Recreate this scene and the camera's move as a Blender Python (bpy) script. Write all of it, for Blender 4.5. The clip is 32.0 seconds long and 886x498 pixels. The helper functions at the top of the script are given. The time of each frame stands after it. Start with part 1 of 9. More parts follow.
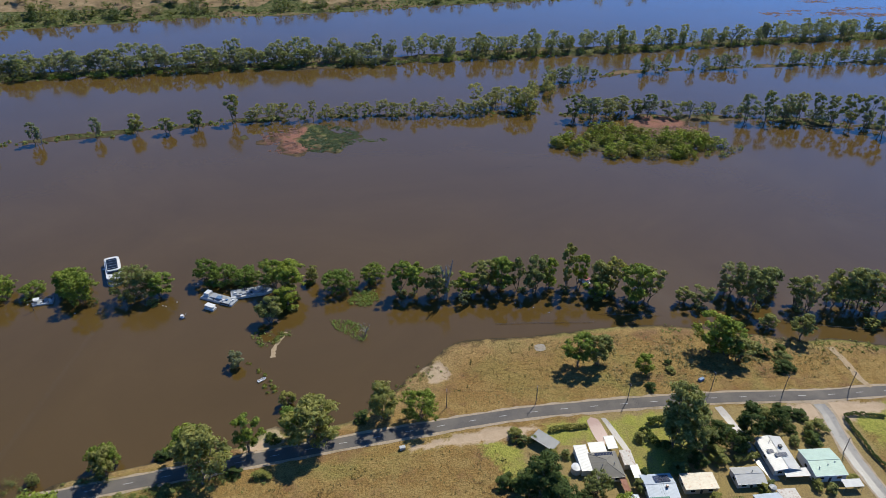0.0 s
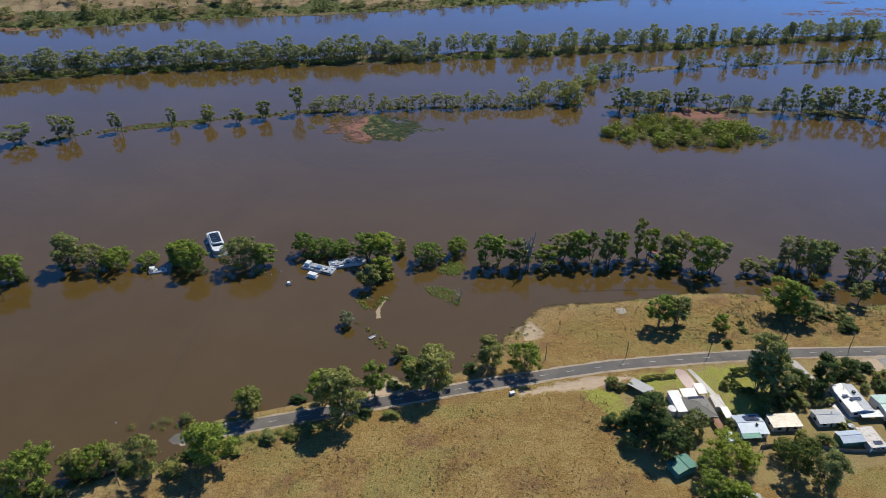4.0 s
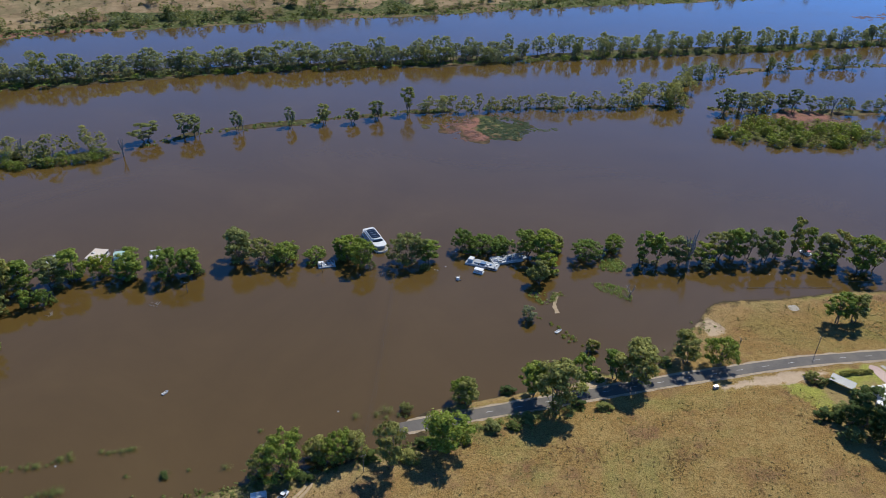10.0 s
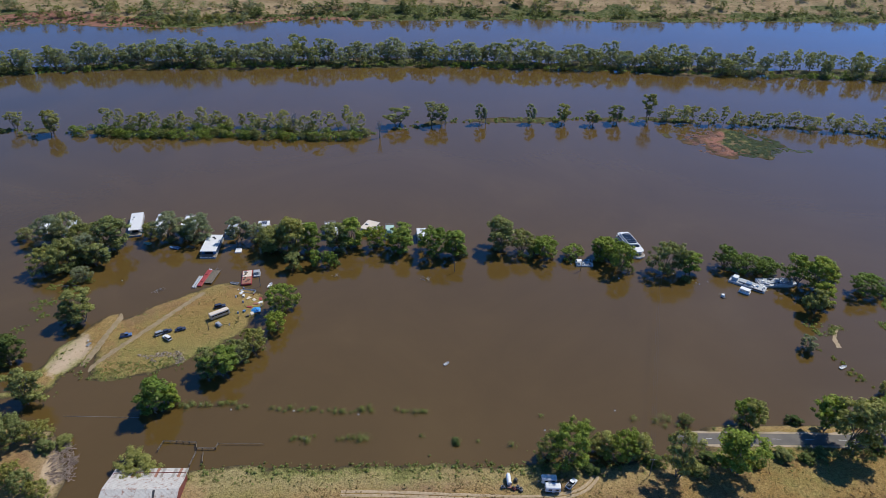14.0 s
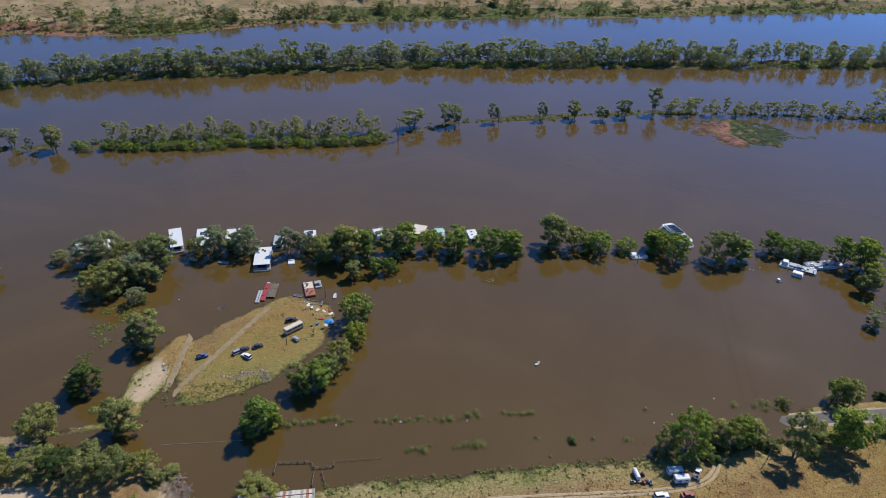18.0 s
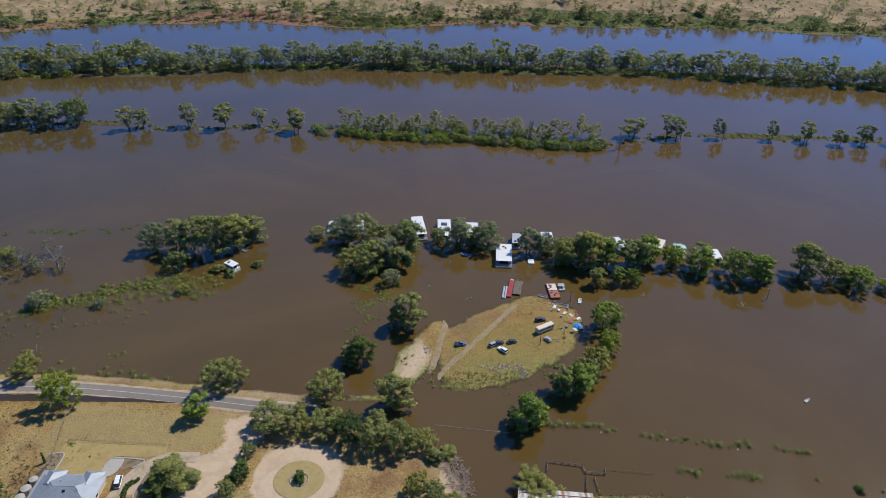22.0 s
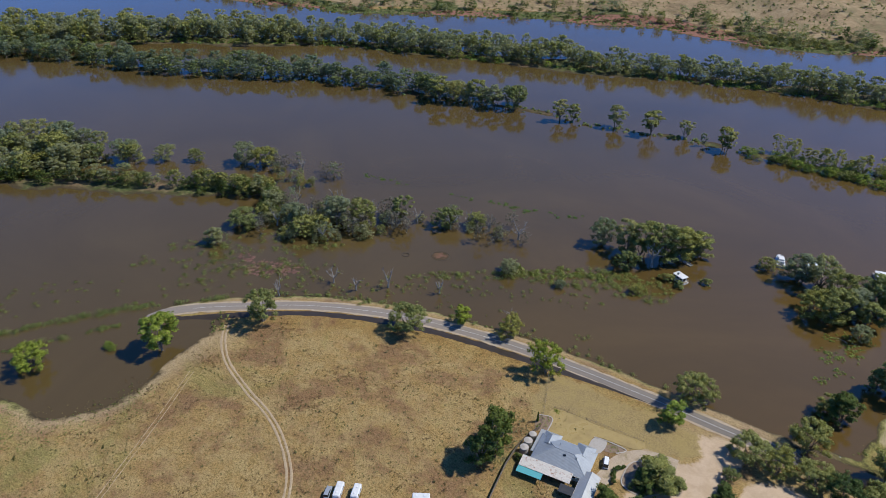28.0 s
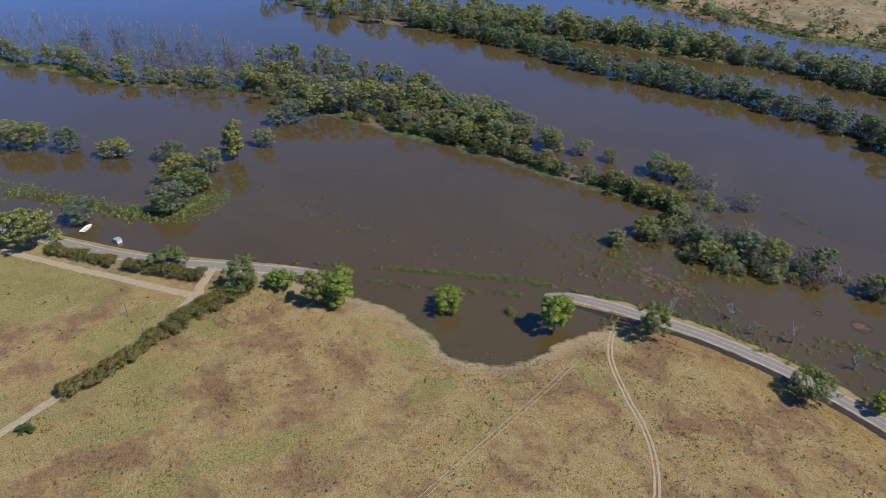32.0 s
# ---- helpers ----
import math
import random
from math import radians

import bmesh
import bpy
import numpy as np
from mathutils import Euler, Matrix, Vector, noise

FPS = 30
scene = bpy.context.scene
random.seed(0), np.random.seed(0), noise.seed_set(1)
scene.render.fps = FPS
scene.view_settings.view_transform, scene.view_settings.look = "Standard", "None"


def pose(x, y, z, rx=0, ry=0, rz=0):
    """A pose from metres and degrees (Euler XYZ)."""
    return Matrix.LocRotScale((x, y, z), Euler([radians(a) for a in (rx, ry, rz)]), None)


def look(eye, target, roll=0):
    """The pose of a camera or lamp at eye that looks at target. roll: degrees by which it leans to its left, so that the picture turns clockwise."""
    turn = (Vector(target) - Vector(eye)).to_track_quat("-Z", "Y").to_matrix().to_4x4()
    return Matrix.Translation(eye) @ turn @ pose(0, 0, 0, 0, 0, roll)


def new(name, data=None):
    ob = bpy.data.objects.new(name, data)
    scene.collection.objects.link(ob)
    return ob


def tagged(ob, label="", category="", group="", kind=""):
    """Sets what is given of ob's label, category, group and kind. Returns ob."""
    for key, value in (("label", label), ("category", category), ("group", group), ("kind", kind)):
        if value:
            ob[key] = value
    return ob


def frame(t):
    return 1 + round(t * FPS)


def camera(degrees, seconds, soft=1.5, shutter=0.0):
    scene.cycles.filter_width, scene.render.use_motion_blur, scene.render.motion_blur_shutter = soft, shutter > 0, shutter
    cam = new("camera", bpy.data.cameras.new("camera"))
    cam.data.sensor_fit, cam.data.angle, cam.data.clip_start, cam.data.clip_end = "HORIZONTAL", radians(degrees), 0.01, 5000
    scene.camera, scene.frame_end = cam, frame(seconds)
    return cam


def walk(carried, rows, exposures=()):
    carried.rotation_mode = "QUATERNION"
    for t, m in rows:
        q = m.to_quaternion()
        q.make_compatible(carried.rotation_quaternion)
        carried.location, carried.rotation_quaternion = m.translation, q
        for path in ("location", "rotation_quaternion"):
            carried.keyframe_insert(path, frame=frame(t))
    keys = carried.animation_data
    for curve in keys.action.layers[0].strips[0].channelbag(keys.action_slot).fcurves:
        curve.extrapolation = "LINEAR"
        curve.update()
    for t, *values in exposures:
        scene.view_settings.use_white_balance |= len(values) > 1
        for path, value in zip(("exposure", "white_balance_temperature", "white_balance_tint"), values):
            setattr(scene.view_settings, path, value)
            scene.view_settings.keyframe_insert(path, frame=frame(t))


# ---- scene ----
cam = camera(66.0, 32.0, 0.6)
METRES, EYE, TILT, LEAN, TURN = 418.0, 185.0, 0.0, 0.0, -13.2
ROWS = [
    (0.0, 0.0, 0.0, 0.0, 0.73, -31.33, -1.2),
    (0.5, -0.0164, -0.004, 0.0007, 0.74, -31.27, -1.18),
    (1.0, -0.0317, -0.0104, 0.0012, 0.75, -31.2, -1.22),
    (1.5, -0.044, -0.018, 0.0013, 0.76, -31.13, -1.22),
    (2.0, -0.0556, -0.0281, 0.0011, 0.78, -31.07, -1.19),
    (2.5, -0.0657, -0.0386, 0.0002, 0.8, -31.03, -1.21),
    (3.0, -0.0755, -0.051, -0.0006, 0.83, -30.97, -1.19),
    (3.5, -0.0852, -0.0629, -0.001, 0.85, -30.96, -1.21),
    (5.5, -0.1343, -0.0955, -0.0017, 0.92, -30.88, -1.21),
    (6.0, -0.1489, -0.098, -0.0018, 0.93, -30.88, -1.2),
    (6.5, -0.1628, -0.0987, -0.0021, 0.95, -30.85, -1.19),
    (7.0, -0.1785, -0.0983, -0.0025, 0.95, -30.82, -1.2),
    (7.5, -0.1936, -0.0972, -0.0029, 0.94, -30.78, -1.22),
    (8.0, -0.2101, -0.096, -0.0034, 0.96, -30.73, -1.19),
    (8.5, -0.2262, -0.0947, -0.0039, 0.98, -30.71, -1.2),
    (9.0, -0.2452, -0.0935, -0.0048, 1.0, -30.7, -1.18),
    (9.5, -0.2617, -0.0926, -0.0058, 1.02, -30.69, -1.2),
    (10.0, -0.2798, -0.0925, -0.0058, 1.73, -30.69, -1.18),
    (10.5, -0.2969, -0.0926, -0.0062, 3.62, -30.69, -1.22),
    (11.0, -0.315, -0.0942, -0.0068, 6.95, -30.71, -1.28),
    (11.5, -0.3297, -0.0967, -0.0069, 9.36, -30.71, -1.25),
    (12.0, -0.3479, -0.1009, -0.007, 11.97, -30.74, -1.31),
    (12.5, -0.3628, -0.1056, -0.0073, 14.5, -30.76, -1.31),
    (13.0, -0.3794, -0.1115, -0.0075, 16.38, -30.82, -1.32),
    (13.5, -0.3938, -0.1176, -0.008, 17.02, -30.85, -1.28),
    (14.0, -0.4089, -0.124, -0.009, 16.19, -30.82, -1.23),
    (14.5, -0.4238, -0.1294, -0.0099, 14.46, -30.79, -1.19),
    (16.5, -0.4904, -0.142, -0.0128, 9.96, -30.68, -1.09),
    (17.0, -0.5077, -0.1445, -0.013, 9.89, -30.67, -1.07),
    (17.5, -0.5252, -0.1471, -0.0129, 9.92, -30.67, -1.04),
    (18.0, -0.5423, -0.1501, -0.0132, 10.62, -30.66, -1.04),
    (18.5, -0.558, -0.1534, -0.0132, 11.39, -30.67, -1.06),
    (19.0, -0.5748, -0.157, -0.0134, 12.34, -30.68, -1.04),
    (19.5, -0.5909, -0.1614, -0.0134, 13.33, -30.68, -1.08),
    (20.0, -0.6075, -0.166, -0.0131, 14.8, -30.7, -1.08),
    (20.5, -0.6229, -0.1712, -0.013, 16.62, -30.69, -1.09),
    (21.0, -0.6399, -0.1768, -0.0127, 18.67, -30.74, -1.12),
    (21.5, -0.6546, -0.1834, -0.0121, 20.99, -30.76, -1.11),
    (22.0, -0.6701, -0.1905, -0.0116, 23.09, -30.81, -1.11),
    (22.5, -0.6844, -0.1978, -0.0114, 24.25, -30.83, -1.1),
    (23.0, -0.6994, -0.206, -0.0115, 25.54, -30.85, -1.09),
    (23.5, -0.7135, -0.2139, -0.0114, 26.53, -30.86, -1.09),
    (24.0, -0.729, -0.2228, -0.0111, 27.77, -30.86, -1.08),
    (24.5, -0.7432, -0.2312, -0.0107, 29.71, -30.9, -1.09),
    (25.0, -0.7578, -0.2407, -0.0097, 32.01, -30.93, -1.09),
    (25.5, -0.7711, -0.2503, -0.0087, 34.61, -30.95, -1.12),
    (27.5, -0.819, -0.2979, -0.005, 46.96, -31.13, -1.14),
    (28.0, -0.8293, -0.3115, -0.0047, 49.78, -31.17, -1.12),
    (28.5, -0.8381, -0.3245, -0.0044, 52.86, -31.2, -1.12),
    (29.0, -0.8465, -0.3379, -0.004, 55.8, -31.21, -1.06),
    (29.5, -0.8522, -0.3497, -0.0022, 57.88, -31.19, -1.01),
    (30.0, -0.8573, -0.3612, -0.0013, 61.49, -31.17, -1.0),
    (30.5, -0.86, -0.3696, -0.0011, 66.52, -31.18, -0.99),
    (31.0, -0.8607, -0.3762, -0.0015, 72.58, -31.17, -0.94),
    (31.5, -0.8604, -0.3798, -0.0023, 78.21, -31.19, -0.95),
    (32.0, -0.8591, -0.3814, -0.0025, 81.73, -31.2, -0.91),
]
walk(cam, [(t, pose(0, 0, EYE, TILT, LEAN, TURN) @ pose(METRES * x, METRES * y, METRES * z, 90 + pitch, roll, yaw)) for t, x, y, z, yaw, pitch, roll in ROWS], [(0.0, 0.07, 6580, 7), (12.0, 0.08, 6350, 8), (25.0, 0.10, 6320, 9), (29.0, 0.11, 6260, 9), (32.0, 0.15, 6080, 9)])

# ---------------------------------------------------------------- light
SUN_AZ, SUN_EL = 45.0, 52.0  # degrees: from +x towards +y, and above the level
SUN_WAY = Vector((math.cos(radians(SUN_AZ)) * math.cos(radians(SUN_EL)), math.sin(radians(SUN_AZ)) * math.cos(radians(SUN_EL)), math.sin(radians(SUN_EL))))
world = bpy.data.worlds.new("sky")
scene.world = world
world.use_nodes = True
sky = world.node_tree.nodes.new("ShaderNodeTexSky")
sky.sky_type, sky.sun_disc = "NISHITA", False
sky.sun_elevation, sky.sun_rotation = radians(SUN_EL), radians(90 - SUN_AZ)
sky.air_density, sky.dust_density, sky.ozone_density = 0.25, 0.0, 5.0
sky.altitude = 1500
backdrop = world.node_tree.nodes["Background"]
backdrop.inputs["Strength"].default_value = 0.365
clear = world.node_tree.nodes.new("ShaderNodeHueSaturation")  # a dry inland sky, deep blue
clear.inputs["Hue"].default_value, clear.inputs["Saturation"].default_value = 0.499, 1.16
world.node_tree.links.new(sky.outputs[0], clear.inputs["Color"])
world.node_tree.links.new(clear.outputs[0], backdrop.inputs["Color"])
sun = new("sun", bpy.data.lights.new("sun", "SUN"))
sun.data.energy, sun.data.angle, sun.data.color = 4.2, radians(0.55), (1.0, 0.95, 0.86)
sun.matrix_world = look((0, 0, 400), Vector((0, 0, 400)) - SUN_WAY)


# ---------------------------------------------------------------- materials
def mat(name, rough=0.8, metal=0.0, spec=0.3):
    """A node material and its principled shader."""
    m = bpy.data.materials.new(name)
    m.use_nodes = True
    b = m.node_tree.nodes["Principled BSDF"]
    b.inputs["Roughness"].default_value, b.inputs["Metallic"].default_value = rough, metal
    b.inputs["Specular IOR Level"].default_value = spec
    return m, m.node_tree.nodes, m.node_tree.links, b


def add(nodes, kind, **values):
    n = nodes.new("ShaderNode" + kind)
    for key, v in values.items():
        n.inputs[key.replace("_", " ")].default_value = v
    return n


def ramp(nodes, links, source, stops):
    """A colour ramp on source; stops: (place, colour)."""
    r = nodes.new("ShaderNodeValToRGB")
    e = r.color_ramp.elements
    while len(e) < len(stops):
        e.new(0.5)
    for el, (p, c) in zip(e, stops):
        el.position, el.color = p, (*c, 1.0)
    links.new(source, r.inputs[0])
    return r.outputs[0]


def mix(nodes, links, factor, a, b, blend="MIX"):
    n = nodes.new("ShaderNodeMix")
    n.data_type, n.blend_type = "RGBA", blend
    for sock, v in ((n.inputs[0], factor), (n.inputs[6], a), (n.inputs[7], b)):
        if isinstance(v, bpy.types.NodeSocket):
            links.new(v, sock)
        else:
            sock.default_value = v if isinstance(v, float) else (*v, 1.0)
    return n.outputs[2]


def noise_tex(nodes, links, vec, scale, detail=4.0, rough=0.55, distort=0.0):
    n = add(nodes, "TexNoise", Scale=scale, Detail=detail, Roughness=rough, Distortion=distort)
    links.new(vec, n.inputs["Vector"])
    return n.outputs["Fac"]


def math_node(nodes, links, op, a, b=0.0, clamp=False):
    n = nodes.new("ShaderNodeMath")
    n.operation, n.use_clamp = op, clamp
    for sock, v in zip(n.inputs, (a, b)):
        if isinstance(v, bpy.types.NodeSocket):
            links.new(v, sock)
        else:
            sock.default_value = v
    return n.outputs[0]


def span(nodes, links, v, lo, hi):
    """v from lo..hi to 0..1, held at the ends."""
    n = nodes.new("ShaderNodeMapRange")
    links.new(v, n.inputs[0])
    n.inputs[1].default_value, n.inputs[2].default_value = lo, hi
    return n.outputs[0]


def bump(nodes, links, b, height, strength, distance):
    n = add(nodes, "Bump", Strength=strength, Distance=distance)
    links.new(height, n.inputs["Height"])
    links.new(n.outputs[0], b.inputs["Normal"])


def painted(name, col, rough=0.5, metal=0.0, wear=0.25, scale=1.2, spec=0.4, dirt=(0.16, 0.12, 0.08)):
    """Paint, metal or plastic with stains and fine grain."""
    m, n, l, b = mat(name, rough, metal, spec)
    p = add(n, "NewGeometry").outputs["Position"]
    big, fine = noise_tex(n, l, p, scale, 5.0, 0.65), noise_tex(n, l, p, scale * 9, 3.0)
    c = mix(n, l, math_node(n, l, "MULTIPLY", span(n, l, big, 0.48, 0.75), wear), col, dirt)
    c = mix(n, l, math_node(n, l, "MULTIPLY", fine, 0.25), c, tuple(v * 0.72 for v in col))
    l.new(c, b.inputs["Base Color"])
    l.new(span(n, l, big, -1.0 + rough, 1.6), b.inputs["Roughness"]) if metal == 0 else None
    bump(n, l, b, fine, 0.15, 0.02)
    return m


def leafy(name, dark, light, dry, through_share=0.30):
    """Leaves: colour by leaf, by tree, a share of dry ones; some light passes through."""
    m, n, l, b = mat(name, 0.7, 0.0, 0.12)
    geo, info = n.new("ShaderNodeNewGeometry"), n.new("ShaderNodeObjectInfo")
    c = ramp(n, l, geo.outputs["Random Per Island"], [(0.0, tuple(0.75 * a + 0.25 * q for a, q in zip(dark, light))), (0.55, tuple((a + q) / 2 for a, q in zip(dark, light))), (0.93, tuple(0.15 * a + 0.85 * q for a, q in zip(dark, light))), (1.0, dry)])
    tint = ramp(n, l, info.outputs["Random"], [(0.0, (0.72, 0.80, 0.85)), (0.5, (1.0, 1.0, 1.0)), (1.0, (1.18, 1.09, 0.86))])
    c = mix(n, l, 1.0, c, tint, "MULTIPLY")
    l.new(c, b.inputs["Base Color"])
    t = n.new("ShaderNodeBsdfTranslucent")
    l.new(mix(n, l, 1.0, c, (1.25, 1.25, 0.6), "MULTIPLY"), t.inputs["Color"])
    s = n.new("ShaderNodeMixShader")
    s.inputs[0].default_value = through_share
    l.new(b.outputs[0], s.inputs[1]), l.new(t.outputs[0], s.inputs[2])
    l.new(s.outputs[0], n["Material Output"].inputs["Surface"])
    return m


LEAF_BRIGHT = leafy("leaves_bright_green", (0.064, 0.105, 0.018), (0.335, 0.41, 0.072), (0.36, 0.33, 0.12), 0.26)
LEAF_GUM = leafy("leaves_gum_olive", (0.100, 0.116, 0.036), (0.375, 0.385, 0.130), (0.40, 0.35, 0.16), 0.31)
# grey-green leaves made paler: the haze of distance is put into their colour
LEAF_GREY_HAZED = leafy("leaves_grey_green_hazed", (0.245, 0.268, 0.172), (0.375, 0.390, 0.250), (0.39, 0.37, 0.26), 0.58)
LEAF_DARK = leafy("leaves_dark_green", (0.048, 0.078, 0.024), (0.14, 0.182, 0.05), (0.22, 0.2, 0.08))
LEAF_HEDGE = leafy("leaves_hedge_olive", (0.13, 0.110, 0.032), (0.32, 0.265, 0.080), (0.34, 0.24, 0.09))
REED = leafy("reed_blades", (0.105, 0.150, 0.052), (0.255, 0.300, 0.115), (0.31, 0.295, 0.145))
REED_FRESH = leafy("fresh_reeds", (0.12, 0.19, 0.06), (0.27, 0.37, 0.13), (0.32, 0.34, 0.16))
WEED = leafy("water_weed_leaves", (0.05, 0.085, 0.022), (0.14, 0.20, 0.05), (0.20, 0.21, 0.07))
DROWNED_WEED = leafy("drowned_weed_leaves", (0.035, 0.055, 0.024), (0.085, 0.115, 0.05), (0.12, 0.10, 0.06))
RED_WEED = leafy("red_weed", (0.20, 0.095, 0.075), (0.36, 0.20, 0.155), (0.24, 0.18, 0.09))
FIELD_TUFT = leafy("field_tufts", (0.085, 0.085, 0.036), (0.2, 0.19, 0.082), (0.23, 0.18, 0.09))
DRY_TUFT = leafy("dry_tufts", (0.13, 0.135, 0.075), (0.29, 0.29, 0.17), (0.35, 0.31, 0.2))


def bark(name, dark, light):
    m, n, l, b = mat(name, 0.85, 0.0, 0.15)
    p = add(n, "NewGeometry").outputs["Position"]
    l.new(ramp(n, l, noise_tex(n, l, p, 1.1, 6.0, 0.7, 0.6), [(0.3, dark), (0.7, light)]), b.inputs["Base Color"])
    bump(n, l, b, noise_tex(n, l, p, 6.0), 0.4, 0.05)
    return m


BARK = bark("gum_bark", (0.075, 0.06, 0.042), (0.25, 0.215, 0.17))
DEAD_WOOD = bark("dead_wood", (0.16, 0.14, 0.12), (0.42, 0.39, 0.35))
TIMBER = bark("weathered_timber", (0.10, 0.08, 0.06), (0.26, 0.22, 0.17))

# flood water: brown silt, a smooth skin with light ripples and slow swirls
WATER, n, l, b = mat("flood_water", 0.06, 0.0, 0.5)
b.inputs["IOR"].default_value = 1.58
p = add(n, "NewGeometry").outputs["Position"]
swirl = noise_tex(n, l, p, 0.007, 9.0, 0.68, 1.8)
sx = n.new("ShaderNodeSeparateXYZ")
l.new(p, sx.inputs[0])
silt = span(n, l, math_node(n, l, "ADD", sx.outputs[0], math_node(n, l, "MULTIPLY", swirl, 160.0)), -480.0, -260.0)  # more silt over the eastern flats
murk = ramp(n, l, swirl, [(0.30, (0.074, 0.050, 0.018)), (0.55, (0.086, 0.058, 0.021)), (0.75, (0.098, 0.067, 0.025))])
l.new(mix(n, l, silt, murk, ramp(n, l, swirl, [(0.30, (0.090, 0.055, 0.015)), (0.55, (0.102, 0.0625, 0.018)), (0.75, (0.115, 0.072, 0.022))])), b.inputs["Base Color"])
l.new(ramp(n, l, noise_tex(n, l, p, 0.012, 3.0, 0.5, 1.0), [(0.35, (0.05, 0.05, 0.05)), (0.7, (0.16, 0.16, 0.16))]), b.inputs["Roughness"])
ripple = math_node(n, l, "ADD", noise_tex(n, l, p, 0.9, 3.0), math_node(n, l, "MULTIPLY", noise_tex(n, l, p, 0.16, 2.0), 2.0))
bump(n, l, b, ripple, 0.10, 0.10)


# ---------------------------------------------------------------- the lie of the land
def smooth_line(pts, step=3.0, closed=False):
    """Points every few metres along a rounded line through pts."""
    p = np.array(pts, float)
    n, out = len(p), []
    for i in range(n if closed else n - 1):
        if closed:
            a, q, c, d = p[i - 1], p[i], p[(i + 1) % n], p[(i + 2) % n]
        else:
            a, q, c, d = p[max(i - 1, 0)], p[i], p[i + 1], p[min(i + 2, n - 1)]
        k = max(1, int(np.linalg.norm(c - q) / step))
        u = (np.arange(k) / k)[:, None]
        out.append(0.5 * (2 * q + (c - a) * u + (2 * a - 5 * q + 4 * c - d) * u**2 + (3 * q - a - 3 * c + d) * u**3))
    if not closed:
        out.append(p[-1:])
    return np.vstack(out)


def to_line(x, y, line, closed=False):
    """How far each (x, y) lies from a line."""
    a = np.asarray(line, float)
    q = np.vstack([a[1:], a[:1]]) if closed else a[1:]
    a = a if closed else a[:-1]
    best = np.full(x.shape, 1e9)
    for (ax, ay), (bx, by) in zip(a, q):
        ux, uy = bx - ax, by - ay
        k = np.clip(((x - ax) * ux + (y - ay) * uy) / max(ux * ux + uy * uy, 1e-9), 0, 1)
        best = np.minimum(best, (x - ax - k * ux) ** 2 + (y - ay - k * uy) ** 2)
    return np.sqrt(best)


def inside(x, y, line):
    """Distance to a closed line, positive inside it."""
    a = np.asarray(line, float)
    odd = np.zeros(x.shape, bool)
    for (ax, ay), (bx, by) in zip(a, np.vstack([a[1:], a[:1]])):
        if ay != by:
            odd ^= ((ay > y) != (by > y)) & (x < (bx - ax) * (y - ay) / (by - ay) + ax)
    return np.where(odd, 1, -1) * to_line(x, y, line, True)


def soft_noise(x, y, scale, seed):
    """Smooth value noise in -1..1."""
    r = np.random.RandomState(seed)
    table = r.rand(128, 128) * 2 - 1
    u, v = x / scale, y / scale
    i, j = np.floor(u).astype(int), np.floor(v).astype(int)
    fu, fv = u - i, v - j
    fu, fv = fu * fu * (3 - 2 * fu), fv * fv * (3 - 2 * fv)
    g = lambda a, q: table[a % 128, q % 128]
    return (g(i, j) * (1 - fu) + g(i + 1, j) * fu) * (1 - fv) + (g(i, j + 1) * (1 - fu) + g(i + 1, j + 1) * fu) * fv


SHORE_EAST = [(900, 90), (400, 150), (300, 168), (241, 183), (222, 191), (203, 195), (165, 210), (133, 217), (107, 217), (81, 218), (57, 220), (45, 210), (34, 202), (24, 194), (10, 184), (-10, 181), (-18, 186), (-24, 184), (-28, 177), (-55, 175), (-75, 173), (-93, 169)]
SHORE_MID = [(-91, 162), (-114, 157), (-136, 153), (-167, 151), (-205, 148), (-242, 144), (-269, 141), (-283, 134), (-288, 118), (-296, 112), (-303, 120), (-304, 134), (-308, 142), (-316, 150), (-323, 157), (-328, 164), (-339, 171), (-361, 171), (-390, 166), (-451, 163), (-505, 153), (-535, 143), (-577, 117), (-612, 80)]
SHORE_WEST = [(-605, 76), (-587, 88), (-581, 82), (-580, 63), (-574, 43), (-576, 28), (-584, 16), (-599, 11), (-623, 4), (-637, -8), (-650, -22), (-672, -46), (-690, -66), (-716, -108), (-740, -142), (-765, -182), (-800, -240), (-900, -340), (-1100, -700), (-1100, -4000), (900, -4000)]
MAINLAND = SHORE_EAST + SHORE_MID + SHORE_WEST
ISLAND = [(-330, 226), (-339, 210), (-342.5, 196), (-345.5, 187), (-347, 178), (-342.5, 171), (-335, 170), (-331.5, 179), (-328.6, 190), (-327, 196), (-324.6, 189), (-322, 180.5), (-313.5, 183), (-305, 185.5), (-293, 190.5), (-284, 199.5), (-275, 211), (-267, 233), (-272, 245), (-281, 251), (-296, 248), (-308, 239), (-326, 223)]
FAR_BANK = [(-4000, -100), (-2500, 150), (-1600, 330), (-1300, 460), (-1179, 515), (-1055, 533), (-959, 569), (-881, 620), (-843, 643), (-770, 690), (-713, 711), (-640, 742), (-570, 738), (-532, 734), (-391, 790), (-197, 828), (7, 848), (210, 878), (366, 892), (700, 930), (1500, 900), (4000, 700), (4000, 4000), (-4000, 4000)]
ROAD = [(420, 128), (300, 147), (217, 157), (189, 160), (145, 167), (89, 172.5), (56, 173.5), (0, 172), (-42, 170), (-91, 168), (-150, 165), (-220, 163), (-296, 163), (-326, 162), (-350, 161.5), (-387, 158.5), (-414, 157.5), (-446, 155.5), (-468, 153), (-490, 149), (-511, 143.5), (-532, 136), (-559, 121.5), (-581, 104.5), (-608, 79), (-637, 33), (-662, -16), (-678, -46), (-697, -84), (-715, -113), (-740, -143), (-780, -190), (-850, -280)]
